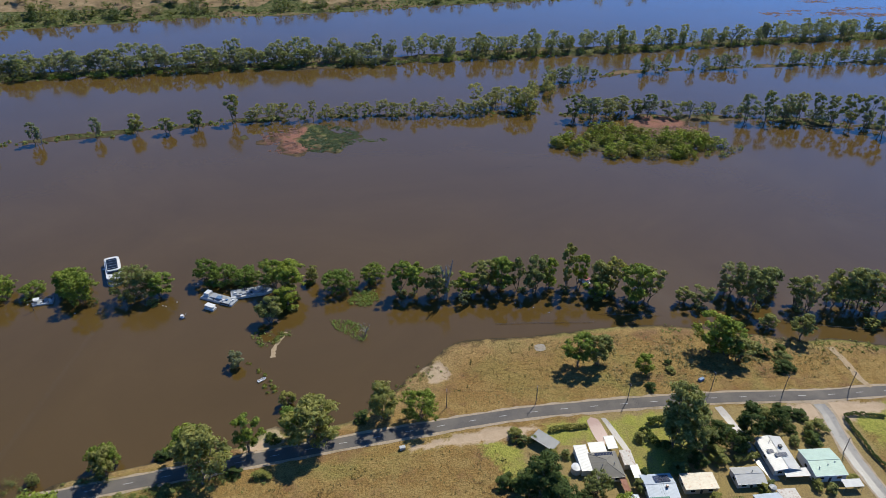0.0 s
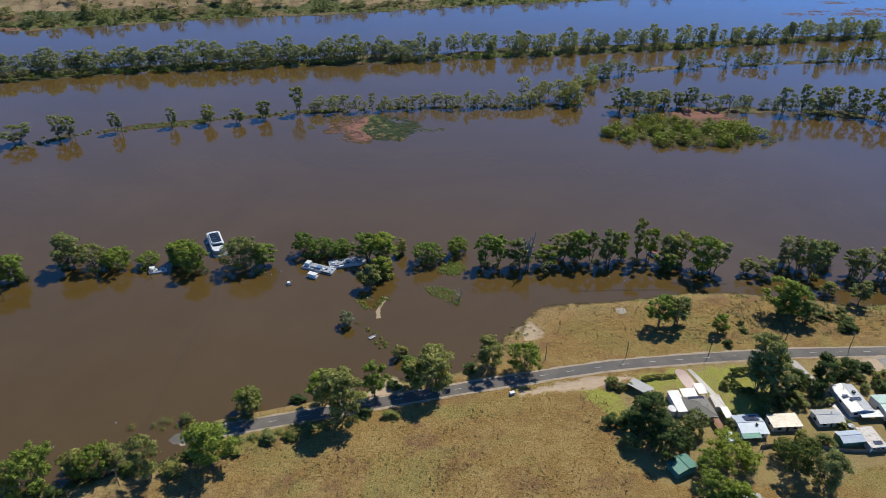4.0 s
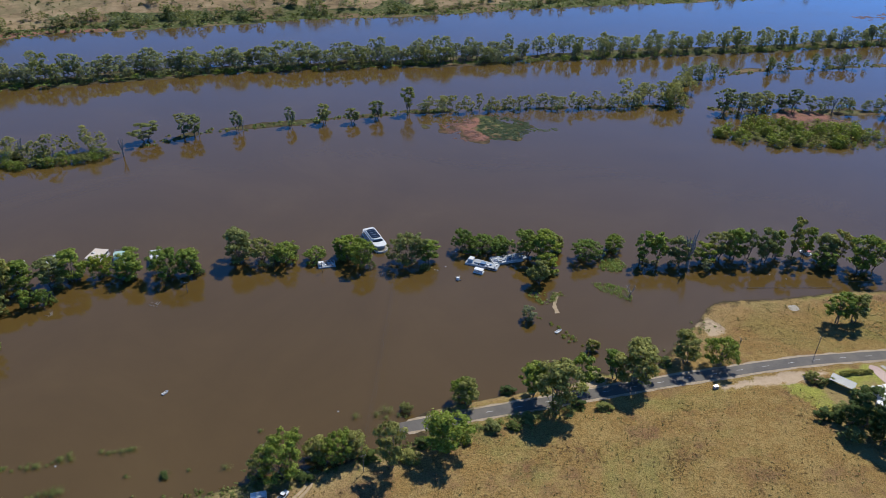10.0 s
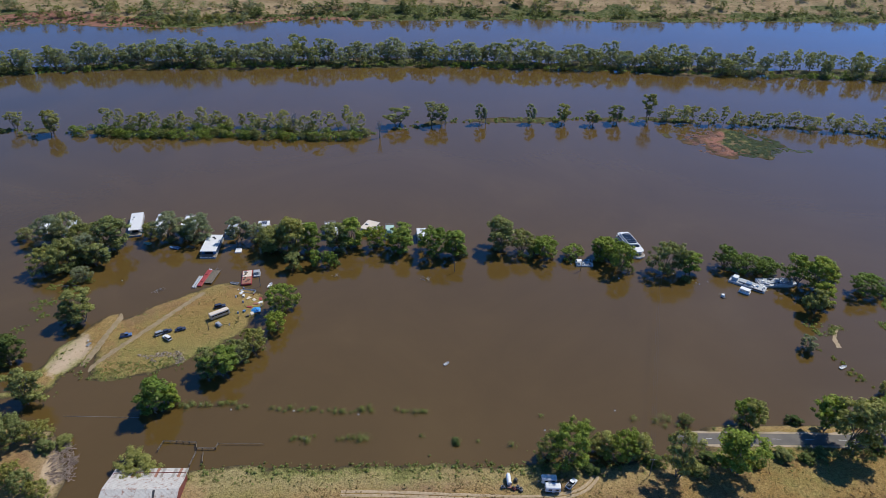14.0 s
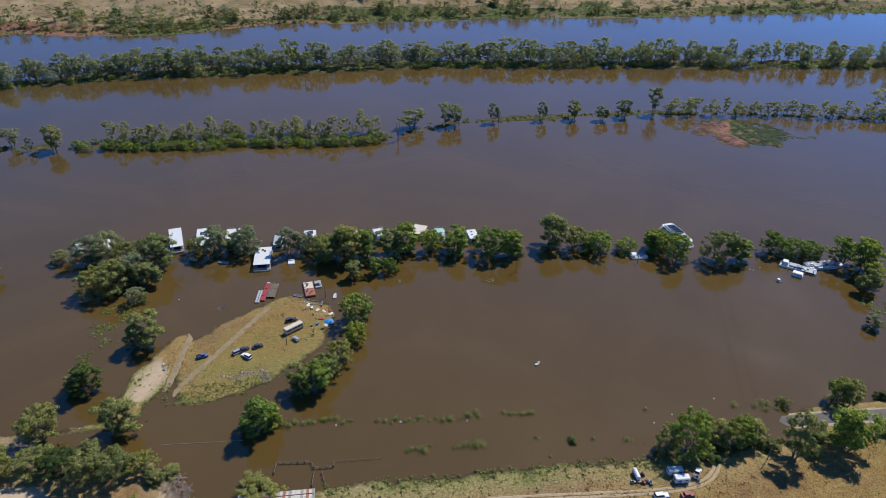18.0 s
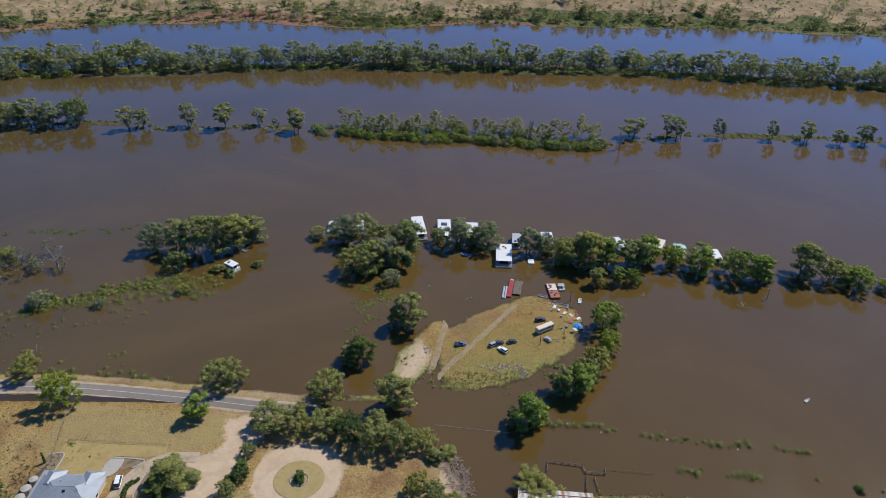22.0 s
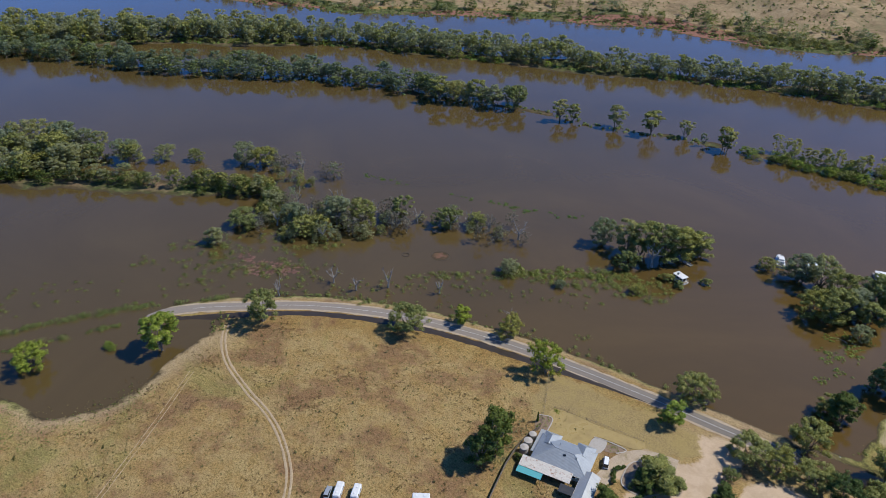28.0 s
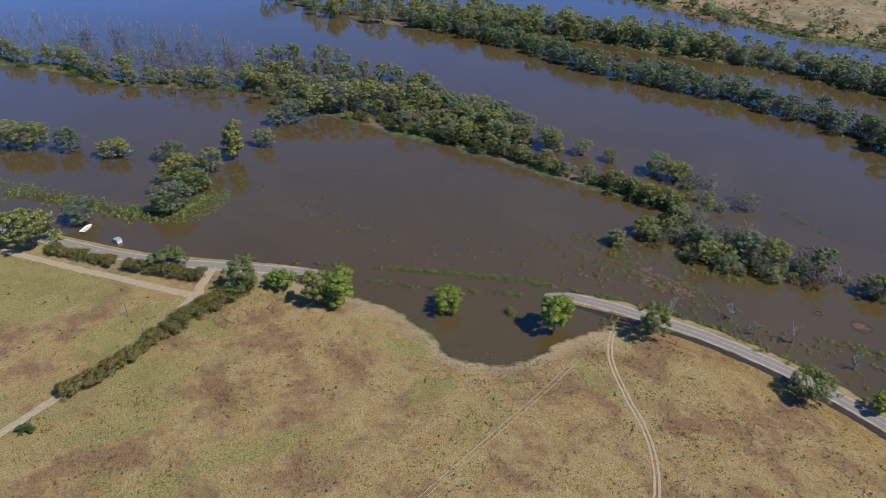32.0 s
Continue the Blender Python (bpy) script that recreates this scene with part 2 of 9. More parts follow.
ROAD_LINE = smooth_line(ROAD, 3.0)
ROAD_HEIGHT = [(-900, 0.8), (-700, 0.7), (-678, 0.35), (-664, -0.3), (-620, -0.35), (-606, 0.1), (-585, 0.5), (-400, 0.6), (-386, 0.45), (-368, 0.06), (-356, -0.3), (-110, -0.35), (-92, 0.05), (-70, 0.6), (-20, 1.1), (60, 1.4), (450, 2.0)]
DITCH = [(-602, 76), (-577, 99.5), (-555.5, 116.5), (-529.5, 130.5), (-509, 138), (-488.5, 143.2), (-467, 147.3), (-447, 150.6), (-434, 152.6), (-422, 153.9), (-414, 154.6)]
SPINES = {}  # low banks in the flood: line, half width, crest
SPINES["middle_bank"] = ([(-1150, 190), (-1074, 226), (-999, 266), (-922, 286), (-843, 333), (-756, 374), (-684, 388), (-619, 409), (-562, 412), (-515, 424), (-466, 430), (-395, 440), (-330, 446), (-251, 450), (-206, 477), (-139, 490), (-47, 501), (33, 499), (148, 488), (186, 484)], 4.5, 0.10)
SPINES["middle_bank_east"] = ([(205, 474), (288, 455), (373, 436), (434, 410), (520, 380), (640, 350)], 7.0, 0.18)
SPINES["slant_bank"] = ([(195, 520), (212, 540), (260, 558), (314, 572), (438, 571), (581, 569), (760, 575)], 6.0, 0.22)
SPINES["far_bank_row"] = ([(-1300, 90), (-1200, 130), (-1116, 215), (-1040, 328), (-950, 397), (-875, 455), (-748, 503), (-646, 540), (-552, 574), (-463, 599), (-342, 619), (-188, 640), (97, 643), (328, 648), (461, 655), (651, 660), (900, 670)], 15.0, 0.25)
SPINES["west_row"] = ([(-1250, -330), (-1119, -226), (-1076, -171), (-1015, -121), (-997, -76), (-952, -12), (-900, 25), (-862, 52), (-797, 100), (-744, 138), (-701, 160), (-664, 186)], 9.0, 0.30)
SPINES["reed_bank"] = ([(-860, -230), (-813, -176), (-790, -140), (-764, -116), (-752, -92), (-768, -72)], 7.0, 0.20)
H = {}


def line_arrays():
    """Grid lines, close in the middle and wide towards the horizon."""
    x = np.concatenate([[-4000, -3400, -2900, -2500, -2150, -1850, -1650, -1500], np.arange(-1400, -800, 8), np.arange(-800, 300, 3.0), np.arange(300, 700, 8), [700, 740, 800, 900, 1100, 1400, 1900, 2600, 3300, 4000]])
    y = np.concatenate([[-4000, -3000, -2000, -1400, -900, -600, -450], np.arange(-350, -180, 10), np.arange(-180, 300, 3.0), np.arange(300, 920, 5), np.arange(920, 1200, 14), [1200, 1300, 1500, 1900, 2600, 4000]])
    return x, y


def land(x, y):
    """Height of the ground at (x, y); the flood stands at 0."""
    wob = soft_noise(x, y, 14, 3) * 1.6 + soft_noise(x, y, 5, 4) * 0.8
    d = H["main"] = inside(x, y, smooth_line(MAINLAND[:-2], 4.0).tolist() + MAINLAND[-2:]) + wob
    h = np.where(d > 0, 0.9 * (1 - np.exp(-np.maximum(d, 0) / 9.0)) + np.clip(d - 10, 0, 60) * 0.022, np.maximum(d * 0.10, -1.6))
    h += np.where(d > 4, soft_noise(x, y, 40, 7) * 0.25 + soft_noise(x, y, 9, 8) * 0.06, 0)
    e = H["island"] = inside(x, y, smooth_line(ISLAND, 3.0, True)) + wob * 1.3 + soft_noise(x, y, 7, 26) * 1.0
    h = np.maximum(h, np.where(e > 0, 0.75 * (1 - np.exp(-np.maximum(e, 0) / 7.0)), np.maximum(e * 0.10, -1.6)))
    f = H["hill"] = inside(x, y, FAR_BANK) + soft_noise(x, y, 60, 5) * 10 + soft_noise(x, y, 20, 6) * 3
    rise = np.clip(f - 18, 0, 900)
    h = np.maximum(h, np.where(f > 0, 0.3 + np.clip(f, 0, 18) * 0.03 + rise * 0.12 + np.minimum(rise, 60) / 60 * (soft_noise(x, y, 75, 11) * 6 + soft_noise(x, y, 30, 12) * 2), np.maximum(f * 0.05, -1.6)))
    H["spine"] = np.full(x.shape, 1e9)
    for line, half, crest in SPINES.values():
        s = to_line(x, y, smooth_line(line, 12.0)) + wob * 1.6 + soft_noise(x, y, 35, 13) * half * 0.55
        H["spine"] = np.minimum(H["spine"], s - half)
        h = np.maximum(h, np.maximum(crest * (1 - s / half) - (0.30 * np.clip(soft_noise(x, y, 16, 17) + 0.15, 0, 1) if half < 8 else 0), -1.2))
    g = np.maximum.reduce([np.minimum(3.9 - np.hypot(x + 541.3, y - 191), 1.3), 5 - np.hypot((x + 617) / 2.0, (y + 128) / 1.6), 4 - np.hypot((x + 595) / 2.4, (y + 138) / 1.0), 15 - np.hypot((x - 245) / 3.4, (y - 415) / 1.6), 13 - np.hypot((x - 270) / 2.0, (y - 446) / 1.1), 8.5 - np.hypot((x - 8) / 4.2, (y - 459) / 2.8) + 3 * soft_noise(x, y, 12, 24)])
    H["islets"] = g = g + wob
    h = np.maximum(h, np.clip(g * 0.08, -1.6, 0.45))
    r = H["road"] = to_line(x, y, ROAD_LINE)
    crown = np.interp(x, *np.array(ROAD_HEIGHT).T)
    k = np.clip((r - 4.6) / 4.0, 0, 1)
    h = np.where(r < 8.6, crown * (1 - k) + h * k, h)
    return h


GX, GY = line_arrays()
MX, MY = np.meshgrid(GX, GY)
GZ = land(MX, MY)


def lie(x, y):
    """Ground height at one place, on the drawn sheet."""
    i, j = int(np.clip(np.searchsorted(GX, x) - 1, 0, len(GX) - 2)), int(np.clip(np.searchsorted(GY, y) - 1, 0, len(GY) - 2))
    u, v = (x - GX[i]) / (GX[i + 1] - GX[i]), (y - GY[j]) / (GY[j + 1] - GY[j])
    return float((GZ[j, i] * (1 - u) + GZ[j, i + 1] * u) * (1 - v) + (GZ[j + 1, i] * (1 - u) + GZ[j + 1, i + 1] * u) * v)


def mesh_from(name, verts, faces, materials, smooth=False, normals=None):
    me = bpy.data.meshes.new(name)
    me.from_pydata(verts if isinstance(verts, list) else verts.tolist(), [], faces if isinstance(faces, list) else faces.tolist())
    if normals is not None:
        me.normals_split_custom_set_from_vertices(normals.tolist())
    for m in materials if isinstance(materials, (list, tuple)) else [materials]:
        me.materials.append(m)
    if smooth:
        me.shade_smooth()
    return me


# covers: how far inside each kind of ground cover a place lies, in metres
LAWNS = [[(74, 165), (98, 165.5), (97, 157), (86, 154), (76, 158)], [(102, 164), (124, 163), (130, 150), (116, 136), (101, 135), (102, 152)], [(196, 148), (240, 145), (250, 110), (205, 112)], [(52, 161), (61, 160.5), (67, 153), (66, 142), (61, 139), (57, 149)]]
SANDS = [[(-341.5, 201), (-337, 209), (-332, 204), (-330, 193), (-334, 182), (-341, 184)], [(41, 207), (49.5, 208), (50, 198), (42.5, 197)], [(166, 156.5), (211, 152), (207, 146), (191, 147.6), (186, 142), (180, 142.5), (181, 149)], [(-385, 155), (-395, 150), (-391, 140), (-394, 130), (-399, 121), (-405, 113), (-402, 103), (-386, 103), (-383, 119), (-381, 134), (-377, 149)], [(-393, 132), (-407, 131), (-413, 122), (-413.5, 113), (-408, 113), (-406.5, 123), (-393, 126)], [(174, 157), (198, 155), (193, 146), (178, 148)], [(-360.5 + 15.2 * math.cos(k * math.pi / 5), 130.0 + 15.0 * math.sin(k * math.pi / 5)) for k in range(10)], [(-30, 176), (-14, 176), (-17, 188), (-24, 188)], [(-312, 148), (-306, 142), (-303, 134), (-309, 130), (-316, 140)], [(28, 165.5), (60, 168), (78, 165), (70, 161.5), (50, 163), (30, 163)]]
RING_MUD = [[(-545.5, 187), (-537, 187), (-537, 195), (-545.5, 195)]]
REDS = [[(-628, 134), (-618, 134), (-609, 130), (-610, 121), (-620, 124)], [(-604, 143), (-596, 143), (-585, 137), (-594, 133)], [(-735, 694), (-640, 728), (-570, 726), (-528, 732), (-535, 764), (-600, 776), (-650, 780), (-725, 742)], [(-900, 606), (-840, 640), (-800, 668), (-810, 684), (-880, 650)], [(-450, 764), (-391, 786), (-330, 800), (-335, 816), (-420, 800)], [(-1100, 522), (-1000, 552), (-1010, 566), (-1100, 540)], [(600, 750), (600, 830), (740, 830), (760, 735)], [(-8, 434), (-28, 444), (-28, 470), (-12, 482), (8, 482), (6, 466), (0, 454), (16, 434)], [(240, 446), (252, 462), (280, 460), (294, 442), (286, 430), (260, 438)], [(330, 440), (352, 436), (350, 428), (332, 430)]]


ORANGES = [[(-300, 244), (-274, 238), (-272, 222), (-286, 207), (-304, 211), (-316, 212)], [(58, 214), (82, 216), (118, 214), (112, 200), (100, 186), (70, 183), (52, 190)]]
GREEN_RIM = [(-60, 166), (-110, 153), (-180, 147), (-250, 139)]
GREEN_FIELD = [(-740, -230), (-690, -150), (-650, -110)]
MOWN = [[(-452, 146), (-425, 148), (-400, 152), (-386, 146), (-392, 138), (-404, 130), (-413, 127), (-426, 124), (-440, 118), (-450, 124)], [(100, 168), (150, 162), (190, 150), (170, 110), (70, 110), (60, 150)]]


def cover(shapes):
    d = np.full(MX.shape, -30.0)
    for s in shapes:
        d = np.maximum(d, inside(MX, MY, smooth_line(s, 4.0, True)))
    return np.clip(d, -30, 30)


lawn, sand, red, mown = cover(LAWNS), cover(SANDS), cover(REDS + RING_MUD), cover(MOWN)
ny, nx = MX.shape
idx = np.arange(nx * ny).reshape(ny, nx)
quads = np.stack([idx[:-1, :-1], idx[:-1, 1:], idx[1:, 1:], idx[1:, :-1]], -1).reshape(-1, 4)


def ground_material():
    m, n, l, b = mat("dry_ground", 0.95, 0.0, 0.1)
    p = add(n, "NewGeometry").outputs["Position"]

    def attribute(name):
        a, sep = n.new("ShaderNodeAttribute"), n.new("ShaderNodeSeparateColor")
        a.attribute_name = name
        l.new(a.outputs["Color"], sep.inputs[0])
        return [*sep.outputs[:3], a.outputs["Alpha"]]

    (lawn_in, sand_in, red_in, _), (mown_in, bank_in, hill_in, _), (brown_in, orange_in, green_in, _) = [attribute(q) for q in ("cover", "place", "tint")]
    times = lambda a, q: math_node(n, l, "MULTIPLY", a, q)
    plus = lambda a, q: math_node(n, l, "ADD", a, q)
    blend = lambda f, c, d: mix(n, l, f, c, d)
    big, mid = noise_tex(n, l, p, 0.046, 9.0, 0.72, 0.15), noise_tex(n, l, p, 0.13, 7.0, 0.72, 0.4)
    fine, tuft = noise_tex(n, l, p, 1.7, 7.0, 0.82), noise_tex(n, l, p, 0.75, 5.0, 0.75)
    broad = noise_tex(n, l, p, 0.016, 6.0, 0.7, 0.8)
    edge = times(math_node(n, l, "SUBTRACT", mid, 0.5), 12.0)
    grain = lambda dark, light, lo=0.38, hi=0.62: ramp(n, l, fine, [(lo, dark), (0.5, tuple(0.45 * a + 0.55 * q for a, q in zip(dark, light))), (hi, light)])
    area = lambda channel, soft=1.0: span(n, l, plus(channel, edge), -soft, soft)
    west = span(n, l, brown_in, 0.0, 1.0)
    dry = blend(west, grain((0.112, 0.068, 0.023), (0.375, 0.234, 0.080)), grain((0.146, 0.098, 0.036), (0.438, 0.293, 0.116)))
    straw = blend(west, grain((0.150, 0.100, 0.034), (0.425, 0.288, 0.106)), grain((0.184, 0.129, 0.052), (0.462, 0.331, 0.146)))
    c = blend(span(n, l, mid, 0.44, 0.56), dry, straw)
    # worn brown ground in ragged patches, and greener hollows
    patch = plus(big, times(math_node(n, l, "SUBTRACT", fine, 0.5), 0.32))
    c = blend(times(span(n, l, plus(patch, times(brown_in, 0.05)), 0.53, 0.64), 0.72), c, grain((0.072, 0.038, 0.022), (0.27, 0.145, 0.080)))
    c = blend(times(span(n, l, plus(broad, times(green_in, 0.12)), 0.55, 0.66), 0.6), c, grain((0.075, 0.085, 0.024), (0.34, 0.31, 0.095)))
    c = blend(times(area(orange_in, 5.0), 0.28), c, grain((0.115, 0.055, 0.020), (0.42, 0.225, 0.085)))
    c = blend(times(span(n, l, tuft, 0.57, 0.66), 0.6), c, (0.060, 0.050, 0.022))
    c = blend(times(area(mown_in), 0.80), c, blend(span(n, l, mid, 0.42, 0.6), grain((0.205, 0.150, 0.069), (0.365, 0.280, 0.132)), (0.325, 0.245, 0.10)))
    # tended grass and bare sand
    c = blend(times(area(lawn_in), plus(times(span(n, l, mid, 0.42, 0.56), 0.5), 0.45)), c, grain((0.155, 0.17, 0.033), (0.41, 0.40, 0.088)))
    c = blend(span(n, l, plus(sand_in, edge), -0.6, 0.8), c, blend(times(span(n, l, mid, 0.46, 0.62), 0.35), grain((0.44, 0.325, 0.220), (0.53, 0.405, 0.282), 0.30, 0.70), (0.31, 0.220, 0.125)))
    # far hill: tan grass with worn and stony places
    slope = ramp(n, l, noise_tex(n, l, p, 0.05, 9.0, 0.75, 0.5), [(0.36, (0.155, 0.112, 0.062)), (0.50, (0.285, 0.205, 0.114)), (0.64, (0.375, 0.280, 0.165))])
    c = blend(span(n, l, hill_in, 0.4, 0.6), c, blend(times(span(n, l, broad, 0.50, 0.60), 0.5), slope, (0.19, 0.17, 0.085)))
    # rim along the flood: pale washed ground, then green, then wet mud
    z = n.new("ShaderNodeSeparateXYZ")
    l.new(p, z.inputs[0])
    level = plus(z.outputs[2], times(math_node(n, l, "SUBTRACT", mid, 0.5), 0.9))
    c = blend(times(span(n, l, level, 0.75, 0.30), math_node(n, l, "ADD", times(brown_in, 0.55), 0.12, True)), c, grain((0.20, 0.142, 0.076), (0.50, 0.385, 0.235), 0.36, 0.64))
    green_rim = span(n, l, plus(noise_tex(n, l, p, 0.012, 3.0, 0.6, 0.5), times(green_in, 0.02)), 0.45, 0.57)
    c = blend(times(times(span(n, l, level, 0.42, 0.12), green_rim), 0.8), c, grain((0.055, 0.075, 0.018), (0.30, 0.31, 0.085)))
    # banks out in the flood: rank green with red weed in places
    rank = ramp(n, l, noise_tex(n, l, p, 0.20, 6.0, 0.75), [(0.34, (0.035, 0.046, 0.016)), (0.50, (0.090, 0.105, 0.036)), (0.66, (0.21, 0.18, 0.085))])
    rank = blend(times(span(n, l, noise_tex(n, l, p, 0.022, 5.0, 0.65), 0.50, 0.60), 0.8), rank, grain((0.14, 0.085, 0.050), (0.29, 0.19, 0.115)))
    c = blend(span(n, l, bank_in, 0.4, 0.6), c, rank)
    c = blend(area(red_in), c, blend(span(n, l, mid, 0.50, 0.62), grain((0.19, 0.080, 0.058), (0.32, 0.165, 0.120), 0.35, 0.65), (0.10, 0.085, 0.035)))
    c = blend(span(n, l, level, 0.20, 0.02), c, (0.066, 0.050, 0.028))
    l.new(c, b.inputs["Base Color"])
    bump(n, l, b, times(plus(fine, times(tuft, 1.5)), math_node(n, l, "SUBTRACT", 1.0, times(span(n, l, sand_in, -1.0, 1.0), 0.85))), 0.75, 0.35)
    return m


GROUND = ground_material()
me = mesh_from("ground", np.stack([MX, MY, GZ], -1).reshape(-1, 3), quads, GROUND, True)
at = me.color_attributes.new("cover", "FLOAT_COLOR", "POINT")
at.data.foreach_set("color", np.stack([lawn, sand, red, np.ones_like(red)], -1).reshape(-1).astype(np.float32))
on_bank = (((H["spine"] < 3) | (H["islets"] > -3)) & (H["main"] < 0) & (H["island"] < 0) & (H["hill"] < 0) | ((H["hill"] > -6) & (H["hill"] < 40 + 24 * soft_noise(MX, MY, 45, 23)))).astype(float)
at = me.color_attributes.new("tint", "FLOAT_COLOR", "POINT")
at.data.foreach_set("color", np.stack([np.clip((-40 - MX) / 300, 0, 1) * (H["island"] < -3) * np.clip((to_line(MX, MY, DITCH) - 6) / 8, 0, 1) + np.clip((MX + 150) / 50, 0, 1) * 0.12, cover(ORANGES), np.clip(np.maximum(1 - to_line(MX, MY, GREEN_RIM) / 12, np.maximum(1.3 * (1 - to_line(MX, MY, GREEN_FIELD) / 60), np.maximum(0.42 * np.clip((MX + 160) / 80, 0, 1) * np.clip((171 - MY) / 6, 0, 1), 0.6 * (H["island"] > -3) * (MX > -326)))), 0, 1), np.clip(1 - to_line(MX, MY, smooth_line(DITCH, 4.0)) / 5, 0, 1)], -1).reshape(-1).astype(np.float32))
at = me.color_attributes.new("place", "FLOAT_COLOR", "POINT")
at.data.foreach_set("color", np.stack([mown, on_bank, (H["hill"] > 32).astype(float), np.ones_like(red)], -1).reshape(-1).astype(np.float32))
ground = tagged(new("ground", me), "dry grassy river flat with sandy, green and muddy patches", "ground", kind="structure")
water_me = mesh_from("water", [(-4000, -4000, 0), (4000, -4000, 0), (4000, 4000, 0), (-4000, 4000, 0)], [(0, 1, 2, 3)], WATER)
water = tagged(new("water", water_me), "muddy brown flood water, still and slightly rippled", "water", kind="structure")


def ribbon(name, line, half, material, lift, rim=0.0, seed=0, parent=None, lo=-99.0, taper=0):
    """A strip laid on the ground along a line; rim: how uneven its edges are; taper: points over which its end narrows."""
    r = np.random.RandomState(seed)
    p = np.asarray(line, float)
    t = np.gradient(p, axis=0)
    t /= np.linalg.norm(t, axis=1)[:, None]
    side = np.stack([-t[:, 1], t[:, 0]], 1)
    cols = (-1.0, -0.5, 0.0, 0.5, 1.0)
    verts = []
    for i, (q, s) in enumerate(zip(p, side)):
        share = min(1.0, (len(p) - i) / taper) if taper else 1.0
        wl, wr = (half + r.uniform(-rim, rim)) * share, (half + r.uniform(-rim, rim)) * share
        for c in cols:
            x, y = q + s * c * (wl if c < 0 else wr)
            verts.append((x, y, max(lie(x, y), lo) + lift + 0.05 * (1 - abs(c))))
    k = len(cols)
    faces = [(i * k + j, (i + 1) * k + j, (i + 1) * k + j + 1, i * k + j + 1) for i in range(len(p) - 1) for j in range(k - 1)]
    ob = new(name, mesh_from(name, verts, [f[::-1] for f in faces], material))
    ob.parent = parent
    return ob


ASPHALT, n, l, b = mat("grey_asphalt", 0.85, 0.0, 0.3)
p = add(n, "NewGeometry").outputs["Position"]
c = mix(n, l, span(n, l, noise_tex(n, l, p, 0.15, 5.0), 0.4, 0.7), ramp(n, l, noise_tex(n, l, p, 7.0), [(0.3, (0.096, 0.086, 0.076)), (0.7, (0.146, 0.131, 0.116))]), (0.168, 0.147, 0.125))
sx = n.new("ShaderNodeSeparateXYZ")
l.new(p, sx.inputs[0])
worn = mix(n, l, noise_tex(n, l, p, 0.8, 5.0, 0.7), (0.200, 0.168, 0.138), (0.30, 0.252, 0.208))
c = mix(n, l, math_node(n, l, "MULTIPLY", span(n, l, sx.outputs[0], -300.0, -520.0), 0.9), c, worn)
l.new(c, b.inputs["Base Color"])
GRAVEL, n, l, b = mat("pale_gravel", 0.95, 0.0, 0.1)
p = add(n, "NewGeometry").outputs["Position"]
l.new(mix(n, l, span(n, l, noise_tex(n, l, p, 0.35, 6.0, 0.7), 0.5, 0.72), ramp(n, l, noise_tex(n, l, p, 3.0), [(0.3, (0.33, 0.255, 0.18)), (0.7, (0.47, 0.38, 0.28))]), (0.24, 0.19, 0.10)), b.inputs["Base Color"])
bump(n, l, b, noise_tex(n, l, p, 5.0), 0.4, 0.05)
TRACK, n, l, b = mat("sandy_track", 0.95, 0.0, 0.1)
p = add(n, "NewGeometry").outputs["Position"]
l.new(ramp(n, l, noise_tex(n, l, p, 1.1, 6.0, 0.7), [(0.3, (0.30, 0.215, 0.125)), (0.7, (0.47, 0.365, 0.24))]), b.inputs["Base Color"])
DUST, n, l, b = mat("packed_dust", 0.95, 0.0, 0.1)
p = add(n, "NewGeometry").outputs["Position"]
l.new(mix(n, l, span(n, l, noise_tex(n, l, p, 0.5, 6.0, 0.7), 0.46, 0.66), ramp(n, l, noise_tex(n, l, p, 1.6, 6.0, 0.7), [(0.3, (0.235, 0.175, 0.105)), (0.7, (0.36, 0.28, 0.18))]), (0.23, 0.175, 0.085)), b.inputs["Base Color"])
WHITE_LINE = painted("worn_white_line", (0.62, 0.62, 0.60), 0.7, wear=0.5, scale=2.0, dirt=(0.12, 0.12, 0.12))

road = tagged(new("road"), "grey two-lane sealed road with gravel shoulders, partly under flood water", "road", kind="structure")
ribbon("shoulder", ROAD_LINE, 3.7, GRAVEL, 0.05, 0.4, 1, road)
ribbon("carriageway", ROAD_LINE, 2.65, ASPHALT, 0.09, 0.06, 2, road)
# the ditch is a flat dark brown strip; the ground is not carved
DITCH_BED = painted("dark_ditch_bed", (0.042, 0.030, 0.019), 0.6, wear=0.5, scale=0.5, dirt=(0.07, 0.055, 0.035))
ribbon("ditch", smooth_line(DITCH, 2.0), 1.9, DITCH_BED, 0.05, 0.35, 3, road, taper=20)
NEAR_BANK_EAST = [(1, 278, 9.3, 6), (13, 268, 11.1, 16), (30, 273, 10.3, 10.9), (40, 260, 17.8, 10.1), (48, 259, 17.7, 11.2), (58, 255, 16.2, 11.9), (71, 254, 12.1, 10.7), (81, 257, 16.4, 12.2), (88, 255, 19.3, 11.3), (96, 254, 18.0, 8.1), (104, 251, 19.3, 11.3), (111, 252, 16.9, 8.1), (120, 250, 23.8, 9.2), (126, 250, 19.2, 8.2), (134, 245, 16.6, 10.8), (141, 244, 18.5, 12.2), (146, 232, 22.4, 13.2), (153, 233, 18.6, 11.9), (129, 239, 10.7, 10.6)]
